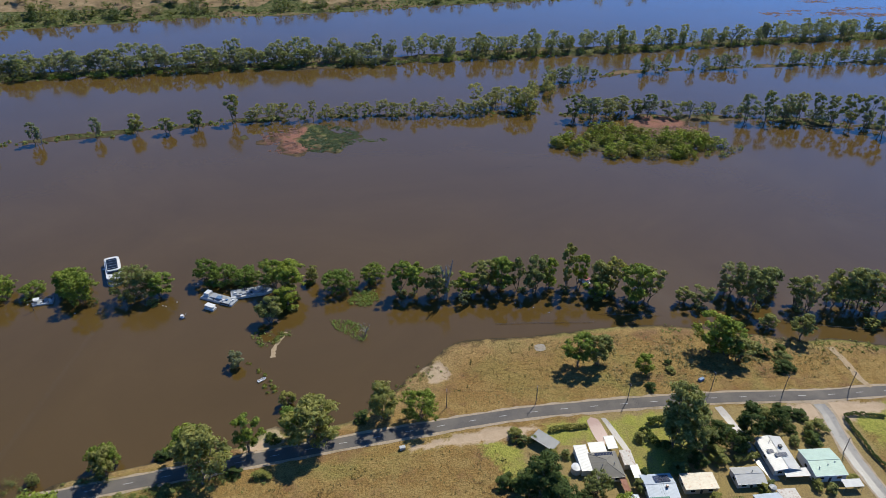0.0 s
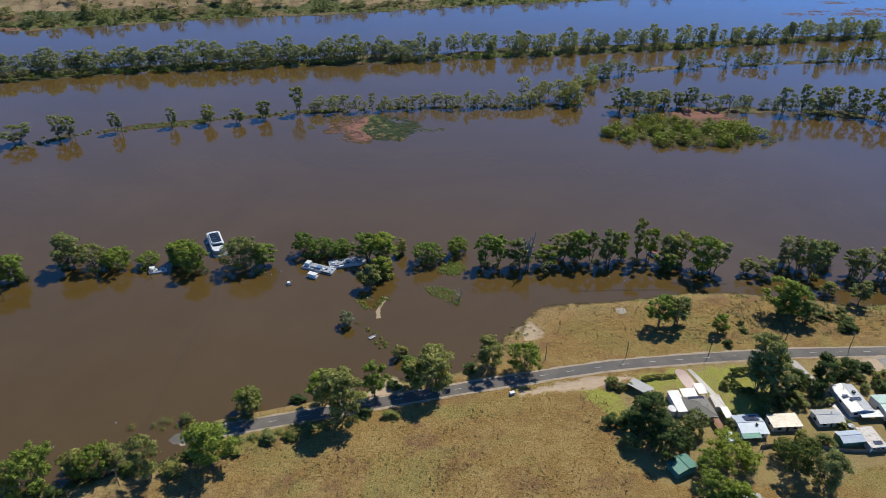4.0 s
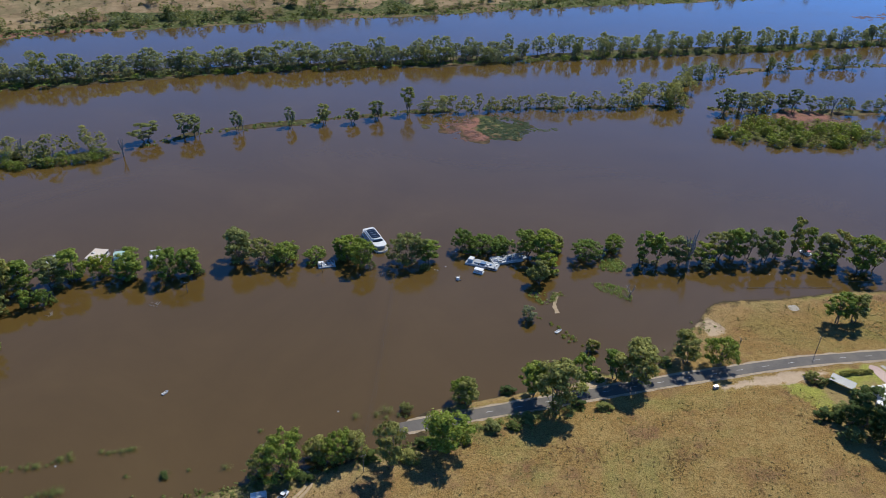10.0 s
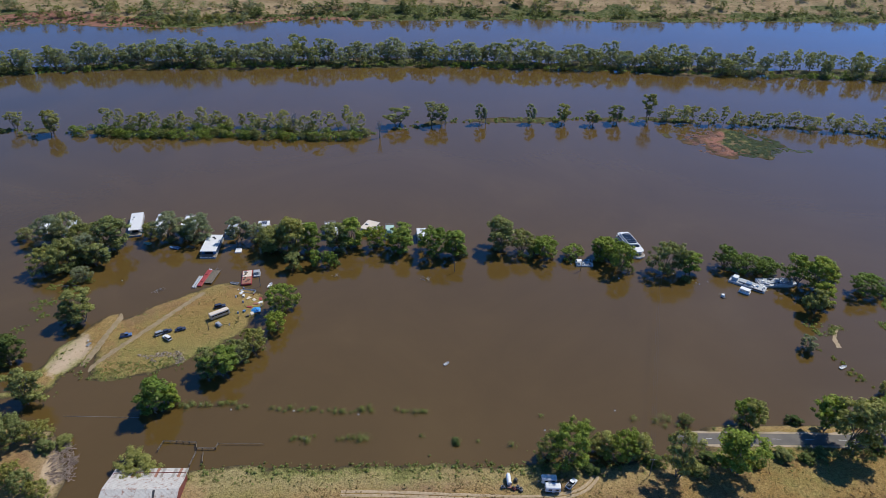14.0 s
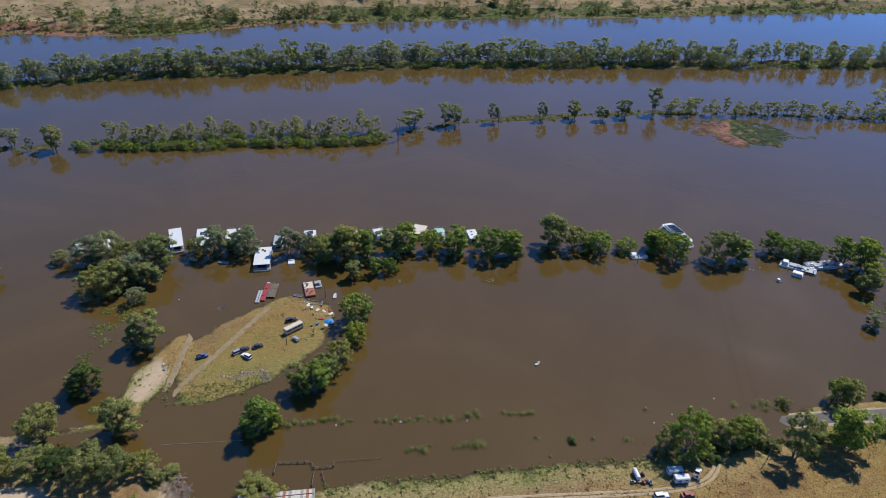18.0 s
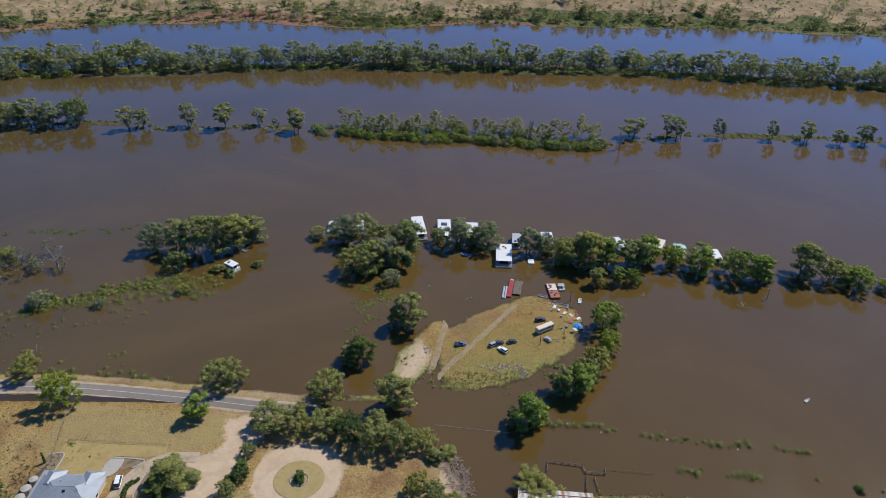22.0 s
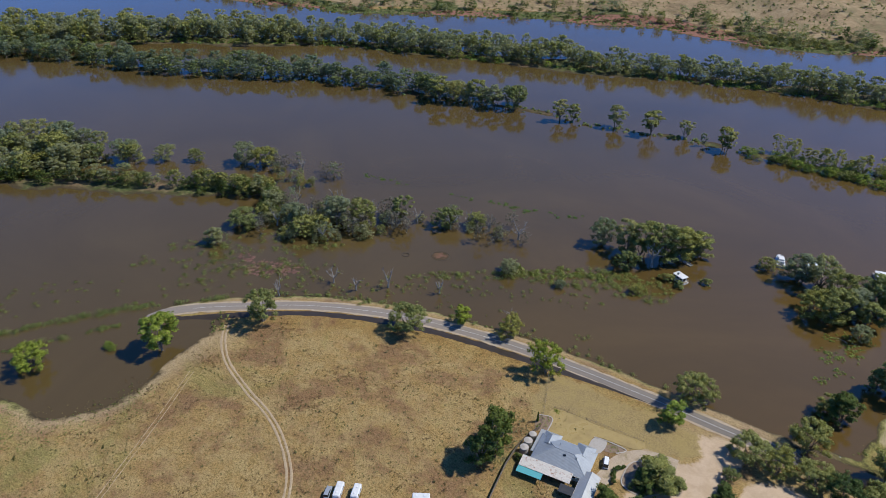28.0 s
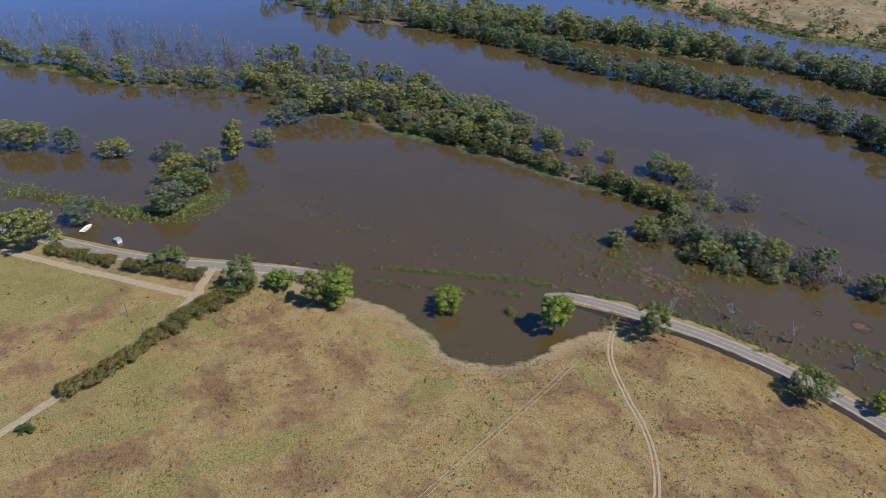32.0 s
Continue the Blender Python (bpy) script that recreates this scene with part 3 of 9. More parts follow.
NEAR_BANK_FAR_EAST = [(169, 229, 8.7, 7.9), (175, 225, 10.7, 11.8), (194, 231, 16.7, 12.2), (198, 226, 19.0, 13.4), (199, 219, 22.2, 13.1), (213, 228, 14.7, 12.2), (220, 215, 16.4, 11.8), (224, 212, 18.6, 10.5), (235, 212, 19.0, 13.2), (244, 212, 21.6, 14.6), (249, 209, 22.3, 10.6), (255, 206, 19.0, 13.1), (244, 195, 5.7, 7.6), (270, 205, 18.5, 15.9), (283, 205, 19.1, 13.3)]
NEAR_BANK_BOATS = [(-79, 279, 17.0, 18.2), (-68, 279, 13.2, 11.7), (-101, 280, 15.5, 15.4), (-110, 289, 12.0, 10.4), (-48, 287, 12.1, 12.1), (-39, 284, 9.7, 13.5), (-29, 282, 8.8, 13.5), (-17, 275, 15.1, 16), (-9, 269, 17.8, 14.5), (-18, 250, 13.0, 9.9), (-11, 259, 11.9, 10.2)]
NEAR_BANK_MIDDLE = [(-278, 286, 12.1, 15.2), (-266, 282, 20.2, 14.9), (-258, 285, 16.5, 13.6), (-245, 286, 16.5, 15.1), (-237, 290, 17.8, 13.7), (-224, 291, 12.4, 12.2), (-212, 289, 15.0, 13.8), (-194, 286, 16.0, 18), (-184, 287, 15.1, 12), (-161, 295, 18.7, 15.5), (-150, 292, 12.9, 13.8), (-138, 290, 11.4, 15.3), (-142, 294, 7.9, 9.2), (-124, 290, 7.1, 12.2), (-107, 291, 12.1, 15.1), (-262, 266, 9.6, 8.7), (-252, 270, 10.2, 6.5), (-245, 271, 8.6, 8.2)]
NEAR_BANK_WEST = [(-405, 283, 7.1, 9.9), (-390, 281, 16.2, 15.2), (-381, 280, 17.4, 16.6), (-370, 277, 14.6, 15), (-379, 255, 12.7, 15.8), (-370, 257, 15.9, 17.2), (-364, 264, 15.9, 13.1), (-357, 278, 19.4, 16.3), (-357, 262, 12.6, 11.5), (-358, 248, 8.4, 9.5), (-332, 289, 16.3, 13.6), (-317, 290, 14.1, 16.6), (-323, 292, 11.0, 9.2), (-343, 290, 9.6, 9.2), (-296, 289, 16.2, 12.5), (-287, 292, 10.8, 10.5), (-277, 281, 13.9, 14.4), (-270, 289, 15.5, 13.3)]
WEST_CLUMP = [(-482, 254, 15.2, 14.6), (-469, 254, 18.6, 13), (-460, 255, 21.0, 15.9), (-450, 255, 22.4, 14.3), (-443, 265, 19.7, 16.1), (-437, 274, 15.2, 11.9), (-462, 239, 10.2, 11.1)]
ISLAND_TREES = [(-259, 233, 13.5, 14.0), (-258, 218, 10.0, 10.5), (-263, 205, 10.5, 11.5), (-271, 189, 14.1, 12.7), (-277, 188, 12.3, 9.0), (-267, 197, 10.8, 11.0), (-342, 217, 16, 14), (-288, 167, 15, 12.6), (-285, 171, 10.2, 7.7), (-293, 169, 7.2, 6.8)]
FARSIDE = [(-356, 189, 13.9, 11.4), (-361, 190, 9.0, 8), (-362, 166, 12.9, 14.9), (-337, 168, 15.1, 12.6), (-343, 216, 17.8, 12.7), (-348, 217, 10.9, 7.4)]
ROAD_EAST = [(22, 182, 15.5, 10.8), (35, 178, 12.7, 12.9), (-4, 174, 19.4, 16.9), (-11, 178, 13.0, 10), (-26, 175, 16.1, 9.4), (-40, 165, 22.6, 16.8), (-46, 175, 14.8, 11.5), (-73, 177, 10.7, 10.4)]
ROAD_MID = [(-140, 153, 16.2, 16.2), (-147, 155, 9.6, 9.7), (-122, 156, 12.2, 11.6), (-116, 158, 10.7, 8.7), (-128, 158, 10.6, 8.8), (-104, 150, 20.2, 10.3), (-84, 153, 18.1, 14.2), (-72, 174, 12.6, 9.2), (-283, 139, 5.3, 14.9)]
PADDOCK = [(103, 195, 15.3, 11.5), (111, 194, 15.3, 10.4), (127, 185, 9.8, 7.3), (162, 193, 18.0, 14.3), (167, 189, 16.4, 13), (170, 185, 11.2, 9.4), (197, 204, 7.7, 7), (206, 194, 12.7, 9.4)]
DRIVE_TREES = [(-377, 149, 9.2, 15.9), (-368, 149, 9.5, 11.8), (-357, 151, 8.3, 13.8), (-348, 149, 10.1, 13.6), (-339, 149, 10.6, 13.5), (-330, 148, 10.5, 12.4), (-323, 151, 6.9, 9.6), (-380, 136, 4.5, 6), (-378, 125, 4.5, 6), (-380, 119, 4.5, 6)]
DARK_CLUMP = [(-447.5, 95, 20.0, 11), (-449.5, 102, 15.0, 8.5), (-449, 89.5, 15.0, 9)]
DRIVE_SOUTH = [(-321, 131, 7.9, 8.2), (-315, 128, 8.9, 8.8), (-309, 127, 6.8, 7.2)]
ROAD_WEST = [(-403, 166, 12.3, 14.8), (-405, 149, 10.1, 8.7), (-455, 145, 13.9, 14.3), (-479, 157, 9.0, 11.1), (-500, 152, 8.6, 8), (-569, 99, 15.5, 15.2), (-588, 61, 18.5, 15.3), (-605, 49, 3.3, 5.1), (-619, 24, 10.7, 14.9), (-642, -31, 16.3, 14.2), (-639, -22, 16.7, 15.5), (-660, -44, 8.9, 13.3), (-515, 133, 12.2, 18.5)]
FAR_WEST_NEAR = [(-664, -61, 15.2, 18), (-697, -92, 9.6, 16.6), (-740, -156, 20.3, 26), (-744, -167, 18.6, 17.3), (-763, -135, 13.3, 18.6), (-853, -119, 11.6, 21.7), (-873, -147, 15.6, 19), (-884, -170, 18.4, 22.8), (-894, -186, 18.1, 22.9), (-835, -86, 12.9, 16.7), (-805, -81, 14.4, 21.1), (-807, -62, 15.8, 17.9), (-778, -74, 14.9, 18.5), (-759, -87, 15.8, 19.2), (-758, -94, 12.1, 12.7), (-824, -46, 25.6, 16.8), (-838, -24, 12.6, 14.8), (-880, 4, 15.2, 25.5), (-875, -9, 11.6, 16.7)]
LEVEE_WEST = [(-889, 23, 21.6, 18.6), (-883, 42, 23.4, 17.0), (-883, 62, 23.4, 19.0), (-877, 78, 20.5, 17.2), (-865, 95, 23.8, 18.8), (-867, 108, 15.8, 17.2), (-838, 115, 21.5, 16.6), (-805, 132, 19.4, 22.3), (-807, 152, 15.0, 16.2), (-784, 147, 12.4, 14.0), (-765, 159, 14.1, 15.2), (-752, 175, 11.0, 12.6), (-800, 121, 10.6, 12.6), (-735, 187, 9.0, 10.3)]
LEVEE_MID = [(-839, 139, 17.2, 26.7), (-821, 147, 16.8, 22.7), (-828, 118, 17.0, 18.2), (-810, 127, 13.1, 19.9), (-788, 144, 11.9, 16.4), (-770, 159, 15.0, 20), (-754, 175, 12.8, 16.5), (-736, 186, 11.3, 14.6), (-708, 204, 15.5, 16.4), (-695, 209, 13.7, 16.3), (-646, 173, 11.7, 14.5), (-644, 150, 9.6, 17.8), (-641, 128, 10.2, 8.8)]
SWAMP_CLUMP = [(-623, 167, 14.2, 15.4), (-606, 184, 16.9, 15.5), (-596, 192, 14.2, 17.1), (-581, 208, 15.0, 11), (-611, 164, 11.3, 16.6), (-506, 200, 7.6, 11.1), (-558, 218, 11.1, 15.5), (-545, 229, 8.2, 12.4)]
MID_SINGLE = [(-471, 426, 16.7, 11.1), (-233, 468, 13.0, 18.8), (-208, 473, 16.5, 12.6), (-201, 474, 14.9, 12.7), (-172, 480, 15.3, 8.5), (-134, 485, 14.7, 7.7), (-109, 488, 14.5, 11.1), (-88, 485, 11.6, 10.7), (-69, 492, 14.0, 12.1), (-43, 499, 21.5, 11.3)]
MID_EAST = [(209, 464, 19.8, 15.2), (223, 462, 18.1, 13), (236, 462, 16.2, 12.2), (249, 466, 13.6, 11), (261, 464, 12.8, 11), (269, 459, 18.1, 11), (284, 457, 12.6, 13.2), (341, 439, 21.6, 12.2), (356, 436, 23.7, 10.9), (370, 434, 21.6, 13.2), (381, 432, 22.6, 11), (394, 430, 21.8, 11), (404, 422, 21.6, 12.2), (413, 415, 25.3, 13), (426, 413, 24.5, 13), (430, 400, 27.0, 12.7)]
MID_WEST = [(-684, 381, 20.6, 18.4), (-671, 388, 17.7, 18.5), (-658, 396, 19.6, 16.6), (-642, 396, 18.0, 16.5), (-627, 404, 18.7, 18.7), (-587, 403, 17.1, 12.3), (-579, 408, 14.0, 10.3), (-548, 418, 17.0, 12.4), (-522, 421, 18.2, 14.4), (-500, 431, 13.0, 10.4), (-468, 423, 16.2, 10.2), (-485, 424, 9.4, 4.9)]
DEAD = [(-618, 174, 13, 9), (-604, 181, 14, 10), (-592, 197, 13, 9), (-583, 205, 12, 8), (-572, 211, 10, 8), (-600, 166, 11, 8), (-548, 226, 10, 9), (-630, 161, 12, 8), (-640, 186, 11, 8), (-567, 140, 9.8, 9.4), (-554, 142, 8.9, 5.3), (-544, 153, 11.6, 6.7), (-522, 164, 9.5, 5.3), (-554, 217, 12.1, 15.4), (-519, 230, 12.2, 13.5), (-579, 117, 9.4, 5.2), (-613, 191, 17.4, 9.5), (-670, 218, 11.4, 7.1)]
HOUSE_TREES = [(133, 146, 10, 9), (140, 141, 8, 8), (161, 148, 8, 8), (67, 136, 17.8, 13.1), (62, 136, 10.5, 8.4), (69, 127, 14.8, 12.7), (84, 133, 8.7, 10.6), (77, 128, 6.7, 8.3), (148, 146, 14.2, 9.7), (110, 109, 13.6, 13.6), (113, 101, 18.2, 10.9), (109, 116, 6.4, 9.2)]
SMALL_TREES = [(-32, 223, 7.6, 7), (-13, 197, 6.8, 6), (-95, 176, 4.0, 5), (68, 246, 7.5, 5), (-450, 222, 4.6, 7), (-480, 204, 4.5, 6)]
HOUSE_BRIGHT = [(74, 104, 11.4, 12.2), (78, 98, 13.9, 9.5), (69, 93, 9.2, 9.3), (89, 117, 10.3, 17.2), (79, 115, 9.8, 10)]
TALL_GUM = [(122.5, 149, 25, 13.5), (119.3, 144.6, 19, 12.5), (125.8, 145.2, 17, 11.5)]


# ---------------------------------------------------------------- plants
def tube(verts, faces, a, c, ra, rc, sides=5, bend=(0, 0, 0), rings=3):
    """A tapered, bent limb from a to c."""
    a, c, bend = Vector(a), Vector(c), Vector(bend)
    d = (c - a).normalized()
    u = d.orthogonal().normalized()
    v = d.cross(u)
    base = len(verts)
    for k in range(rings):
        t = k / (rings - 1)
        q = a.lerp(c, t) + bend * (4 * t * (1 - t))
        r = ra + (rc - ra) * t
        for i in range(sides):
            w = 2 * math.pi * i / sides
            verts.append(tuple(q + (u * math.cos(w) + v * math.sin(w)) * r))
    for k in range(rings - 1):
        for i in range(sides):
            j = (i + 1) % sides
            faces.append((base + k * sides + i, base + k * sides + j, base + (k + 1) * sides + j, base + (k + 1) * sides + i))
    faces.append(tuple(base + (rings - 1) * sides + i for i in range(sides)))


def leaf_sprays(rng, centres, radii, count, size, flat=0.72):
    """Leaf sprays: small tilted blades spread over round clumps, shaded as soft masses."""
    centres, radii = np.asarray(centres, float), np.asarray(radii, float)
    share = radii**2 / (radii**2).sum()
    pick = rng.choice(len(centres), count, p=share)
    d = rng.normal(size=(count, 3))
    d /= np.linalg.norm(d, axis=1)[:, None]
    d[:, 2] = np.where(rng.rand(count) < 0.55, np.abs(d[:, 2]), d[:, 2])
    r = rng.rand(count) ** 0.38 * rng.uniform(0.75, 1.12, count)
    pos = centres[pick] + d * (radii[pick] * r)[:, None] * [1, 1, flat]
    out = d * [1, 1, 1.1] + rng.normal(size=(count, 3)) * 0.28 + [0, 0, 0.15]
    out /= np.linalg.norm(out, axis=1)[:, None]
    nrm = d * [1, 1, 1.2] + rng.normal(size=(count, 3)) * 0.55 + [0, 0, 0.35]
    nrm /= np.linalg.norm(nrm, axis=1)[:, None]
    u = np.cross(nrm, rng.normal(size=(count, 3)))
    u /= np.linalg.norm(u, axis=1)[:, None]
    v = np.cross(nrm, u)
    s = size * rng.uniform(0.55, 1.35, count)[:, None]
    k = rng.uniform(0.5, 1.0, count)[:, None]
    bend = rng.uniform(-0.5, 0.5, count)[:, None]
    verts = np.stack([pos - u * s * 1.15, pos + u * s * bend - v * s * k * 0.9, pos + u * s * 0.9 + v * s * k], 1).reshape(-1, 3)
    faces = np.arange(count * 3).reshape(-1, 3)
    away = (np.cross(verts[1::3] - verts[::3], verts[2::3] - verts[::3]) * out).sum(1) < 0
    faces[away] = faces[away][:, ::-1]  # every blade faces out of its clump
    return verts, faces, np.repeat(out, 3, axis=0)


SHAPES = {  # stems, crown's start, fork height, clumps, clump radius from..to, girth, share of leaves, widest place, fullness below
    "spreading": (2, 0.24, 0.14, 42, (0.80, 1.65), 0.28, 1.05, 0.52, 0.68),
    "round": (3, 0.17, 0.10, 54, (0.80, 1.75), 0.28, 1.15, 0.45, 0.80),
    "tall": (2, 0.25, 0.15, 38, (0.70, 1.45), 0.28, 0.9, 0.62, 0.50),
    "open": (3, 0.22, 0.13, 40, (0.65, 1.35), 0.28, 0.85, 0.56, 0.62),
    "broad": (4, 0.18, 0.11, 100, (0.90, 1.90), 0.30, 1.75, 0.48, 0.76),
    "bush": (3, 0.02, 0.03, 46, (1.00, 1.90), 0.10, 1.1, 0.30, 0.95),
}


def tree_data(shape, seed, leaves, size):
    """Trunk and crown of a tree 15 metres high and about 12 wide, or 20 where it is broad."""
    stems, start, fork, clumps, (lo, hi), girth, full, widest, below = SHAPES[shape]
    rng = np.random.RandomState(seed)
    hh, ww = 15.0, 20.5 if shape == "broad" else 12.0
    tv, tf = [], []
    lobes = rng.uniform(0, 2 * math.pi, 3)
    centres, radii = [], []
    for i in range(clumps):
        w, k = rng.uniform(0, 2 * math.pi), rng.uniform(0.0, 1.0) ** 0.85
        edge = below + (1 - below) * min(1.0, k / widest) if k < widest else math.sqrt(max(0.06, 1 - ((k - widest) / (1.04 - widest)) ** 2))
        edge *= 0.86 + 0.16 * math.sin(2 * w + lobes[0]) + 0.12 * math.sin(3 * w + lobes[1] + 4 * k)
        r = rng.uniform(lo, hi)
        out = max(0.0, ww * 0.5 * edge - 0.6 * r) * math.sqrt(rng.uniform(0.16, 1.0))
        z = (start + k * (1 - start)) * hh + 0.9 * math.sin(w + lobes[2])
        centres.append(np.array([out * math.cos(w), out * math.sin(w), np.clip(z, start * hh + 0.25 * r, hh - 0.7 * r)]))
        radii.append(r)
    for s in range(stems):
        w = 2 * math.pi * s / stems + rng.uniform(-0.5, 0.5)
        foot = Vector((0.5 * math.cos(w), 0.5 * math.sin(w), -1.0)) * (0.4 if stems > 1 else 0)
        foot.z = -1.0
        top = Vector((1.1 * math.cos(w), 1.1 * math.sin(w), max(fork, 0.05) * hh * rng.uniform(0.85, 1.3)))
        tube(tv, tf, foot, top, girth, girth * 0.7, 6, (rng.normal() * 0.12, rng.normal() * 0.12, 0))
        for i in range(5):
            c = centres[(s * 11 + i * 7) % clumps]
            if c[2] > top.z + 0.5:
                tube(tv, tf, top, tuple(c), girth * 0.48, girth * 0.12, 5, (rng.normal() * 0.3, rng.normal() * 0.3, -0.4))
                q = top.lerp(Vector(c), 0.6)
                e = centres[(s * 5 + i * 13 + 3) % clumps]
                if e[2] > q.z and (Vector(e) - q).length < 5:
                    tube(tv, tf, q, tuple(e), girth * 0.2, girth * 0.06, 4)
    return tv, tf, *leaf_sprays(rng, centres, radii, int(leaves * full), size)


VARIANTS = {}
for s, shape in enumerate(SHAPES):
    for k in range(4):
        tv, tf, lv, lf, ln = tree_data(shape, 100 + 10 * s + k, 3900, 0.345)
        VARIANTS[shape, k, 0] = (mesh_from("trunk", tv, tf, BARK, True), {m.name: mesh_from("crown", lv, lf, m, False, ln) for m in (LEAF_BRIGHT, LEAF_GUM, LEAF_GREY_HAZED, LEAF_DARK)})
        if k < 3:
            tv, tf, lv, lf, ln = tree_data(shape, 100 + 10 * s + k, 1900, 0.45)
            VARIANTS[shape, k, 1] = (VARIANTS[shape, k, 0][0], {m.name: mesh_from("crown", lv, lf, m, False, ln) for m in (LEAF_BRIGHT, LEAF_GUM, LEAF_GREY_HAZED)})

PLANTED = []
pick = random.Random(5)


def tree(x, y, h, w, shape="spreading", leaves=LEAF_GUM, label="olive-green gum tree standing in flood water", group="", name="gum_tree"):
    """One tree: an empty at its foot, its trunk and its crown."""
    if any((x - a) ** 2 + (y - c) ** 2 < 9.0 for a, c in PLANTED):
        return None
    PLANTED.append((x, y))
    if shape in ("open", "round", "spreading") and w > 0.95 * h:
        shape = "broad"
    far = x < -700 or y > 400
    trunk_me, crowns = VARIANTS[shape, pick.randrange(3 if far else 4), int(far)]
    wide = 15.4 if shape == "broad" else 8.8
    top = new(name)
    top.matrix_world = pose(x, y, max(lie(x, y), -0.9) - 0.05, 0, 0, pick.uniform(0, 360)) @ Matrix.Diagonal((w / wide, w / wide * pick.uniform(0.9, 1.1), h / 15, 1))
    for part_name, data in (("trunk", trunk_me), ("crown", crowns[leaves.name])):
        ob = new(part_name, data)
        ob.parent = top
    return tagged(top, label, "tree", group)


SETS = [
    (NEAR_BANK_EAST, ("spreading", "tall", "round"), (LEAF_BRIGHT, LEAF_GUM), "green gum tree standing in flood water along the bank", "gums along the drowned bank"),
    (NEAR_BANK_FAR_EAST, ("tall", "spreading", "open"), (LEAF_GUM, LEAF_GUM, LEAF_GREY_HAZED), "tall olive gum tree standing in flood water", "gums along the drowned bank"),
    (NEAR_BANK_BOATS, ("round", "spreading"), (LEAF_BRIGHT, LEAF_BRIGHT, LEAF_GUM), "bright green gum tree in flood water beside moored boats", "gums along the drowned bank"),
    (NEAR_BANK_MIDDLE, ("spreading", "round", "round"), (LEAF_GUM, LEAF_BRIGHT), "olive gum tree in flood water beside houseboats", "gums along the drowned bank"),
    (NEAR_BANK_WEST, ("spreading", "round", "round"), (LEAF_GUM, LEAF_GUM, LEAF_GREY_HAZED), "broad olive gum tree in flood water beside houseboats", "gums along the drowned bank"),
    (WEST_CLUMP, ("spreading", "round"), (LEAF_GUM, LEAF_GREY_HAZED), "broad olive gum tree in a clump in flood water", "gums of the western clump"),
    (ISLAND_TREES, ("round", "spreading"), (LEAF_BRIGHT, LEAF_GUM), "green gum tree at the edge of the dry island", "gums round the island"),
    (FARSIDE, ("round",), (LEAF_GUM, LEAF_DARK), "dense green tree standing in flood water", "gums round the island"),
    (ROAD_EAST, ("round", "spreading"), (LEAF_BRIGHT, LEAF_BRIGHT, LEAF_GUM), "bright green roadside gum tree casting a dark shadow", "roadside gums"),
    (ROAD_MID, ("round", "spreading"), (LEAF_GUM, LEAF_BRIGHT), "green roadside gum tree at the flood's edge", "roadside gums"),
    (PADDOCK, ("round", "spreading"), (LEAF_GUM, LEAF_BRIGHT), "green gum tree in the dry paddock", "paddock trees"),
    (DRIVE_TREES, ("round", "spreading"), (LEAF_GUM, LEAF_GUM, LEAF_DARK), "dark green gum tree beside a gravel drive", "trees round the drive"),
    (DARK_CLUMP, ("round",), (LEAF_DARK,), "tall dense dark green tree beside a homestead", "dark clump beside the homestead"),
    (DRIVE_SOUTH, ("round",), (LEAF_DARK, LEAF_GUM), "dense dark green tree on dry grass", "trees round the drive"),
    (ROAD_WEST, ("round", "spreading"), (LEAF_BRIGHT, LEAF_BRIGHT, LEAF_GUM), "green roadside gum tree at the flood's edge", "roadside gums"),
    (FAR_WEST_NEAR, ("round", "spreading"), (LEAF_GUM, LEAF_GREY_HAZED), "grey-green gum tree standing in flood water", "gums of the western swamp"),
    (LEVEE_WEST, ("open", "open", "spreading"), (LEAF_GREY_HAZED, LEAF_GUM), "large grey-green gum tree on a flooded bank", "gums of the western bank"),
    (LEVEE_MID, ("spreading", "open", "round"), (LEAF_GUM, LEAF_GREY_HAZED), "olive gum tree on a flooded bank", "gums of the western bank"),
    (SWAMP_CLUMP, ("open", "open", "spreading"), (LEAF_GREY_HAZED, LEAF_GUM), "thin grey-green gum tree in the flooded swamp", "gums of the swamp"),
    (MID_SINGLE, ("tall", "spreading"), (LEAF_GUM, LEAF_GREY_HAZED), "slender gum tree on the flooded middle bank", "gums of the middle bank"),
    (MID_EAST, ("tall", "spreading", "open"), (LEAF_GUM, LEAF_GREY_HAZED), "slender gum tree on the flooded middle bank", "gums of the middle bank"),
    (MID_WEST, ("spreading", "tall"), (LEAF_GUM, LEAF_GREY_HAZED), "slender gum tree on the flooded middle bank", "gums of the middle bank"),
    (SMALL_TREES, ("spreading", "open"), (LEAF_GUM, LEAF_GREY_HAZED), "small olive tree standing alone in flood water", "small trees in the flood"),
    (TALL_GUM, ("spreading",), (LEAF_GUM,), "very tall olive gum tree rising beside houses", "trees among the houses"),
    (HOUSE_BRIGHT, ("round",), (LEAF_BRIGHT,), "bright green spreading tree among the houses", "trees among the houses"),
    (HOUSE_TREES, ("round", "spreading"), (LEAF_DARK, LEAF_GUM, LEAF_DARK), "tall dark green tree among the houses", "trees among the houses"),
]
for rows, shapes, leaves, label, group in SETS:
    for x, y, h, w in rows:
        tree(x, y, h, w, pick.choice(shapes), pick.choice(leaves), label, group)


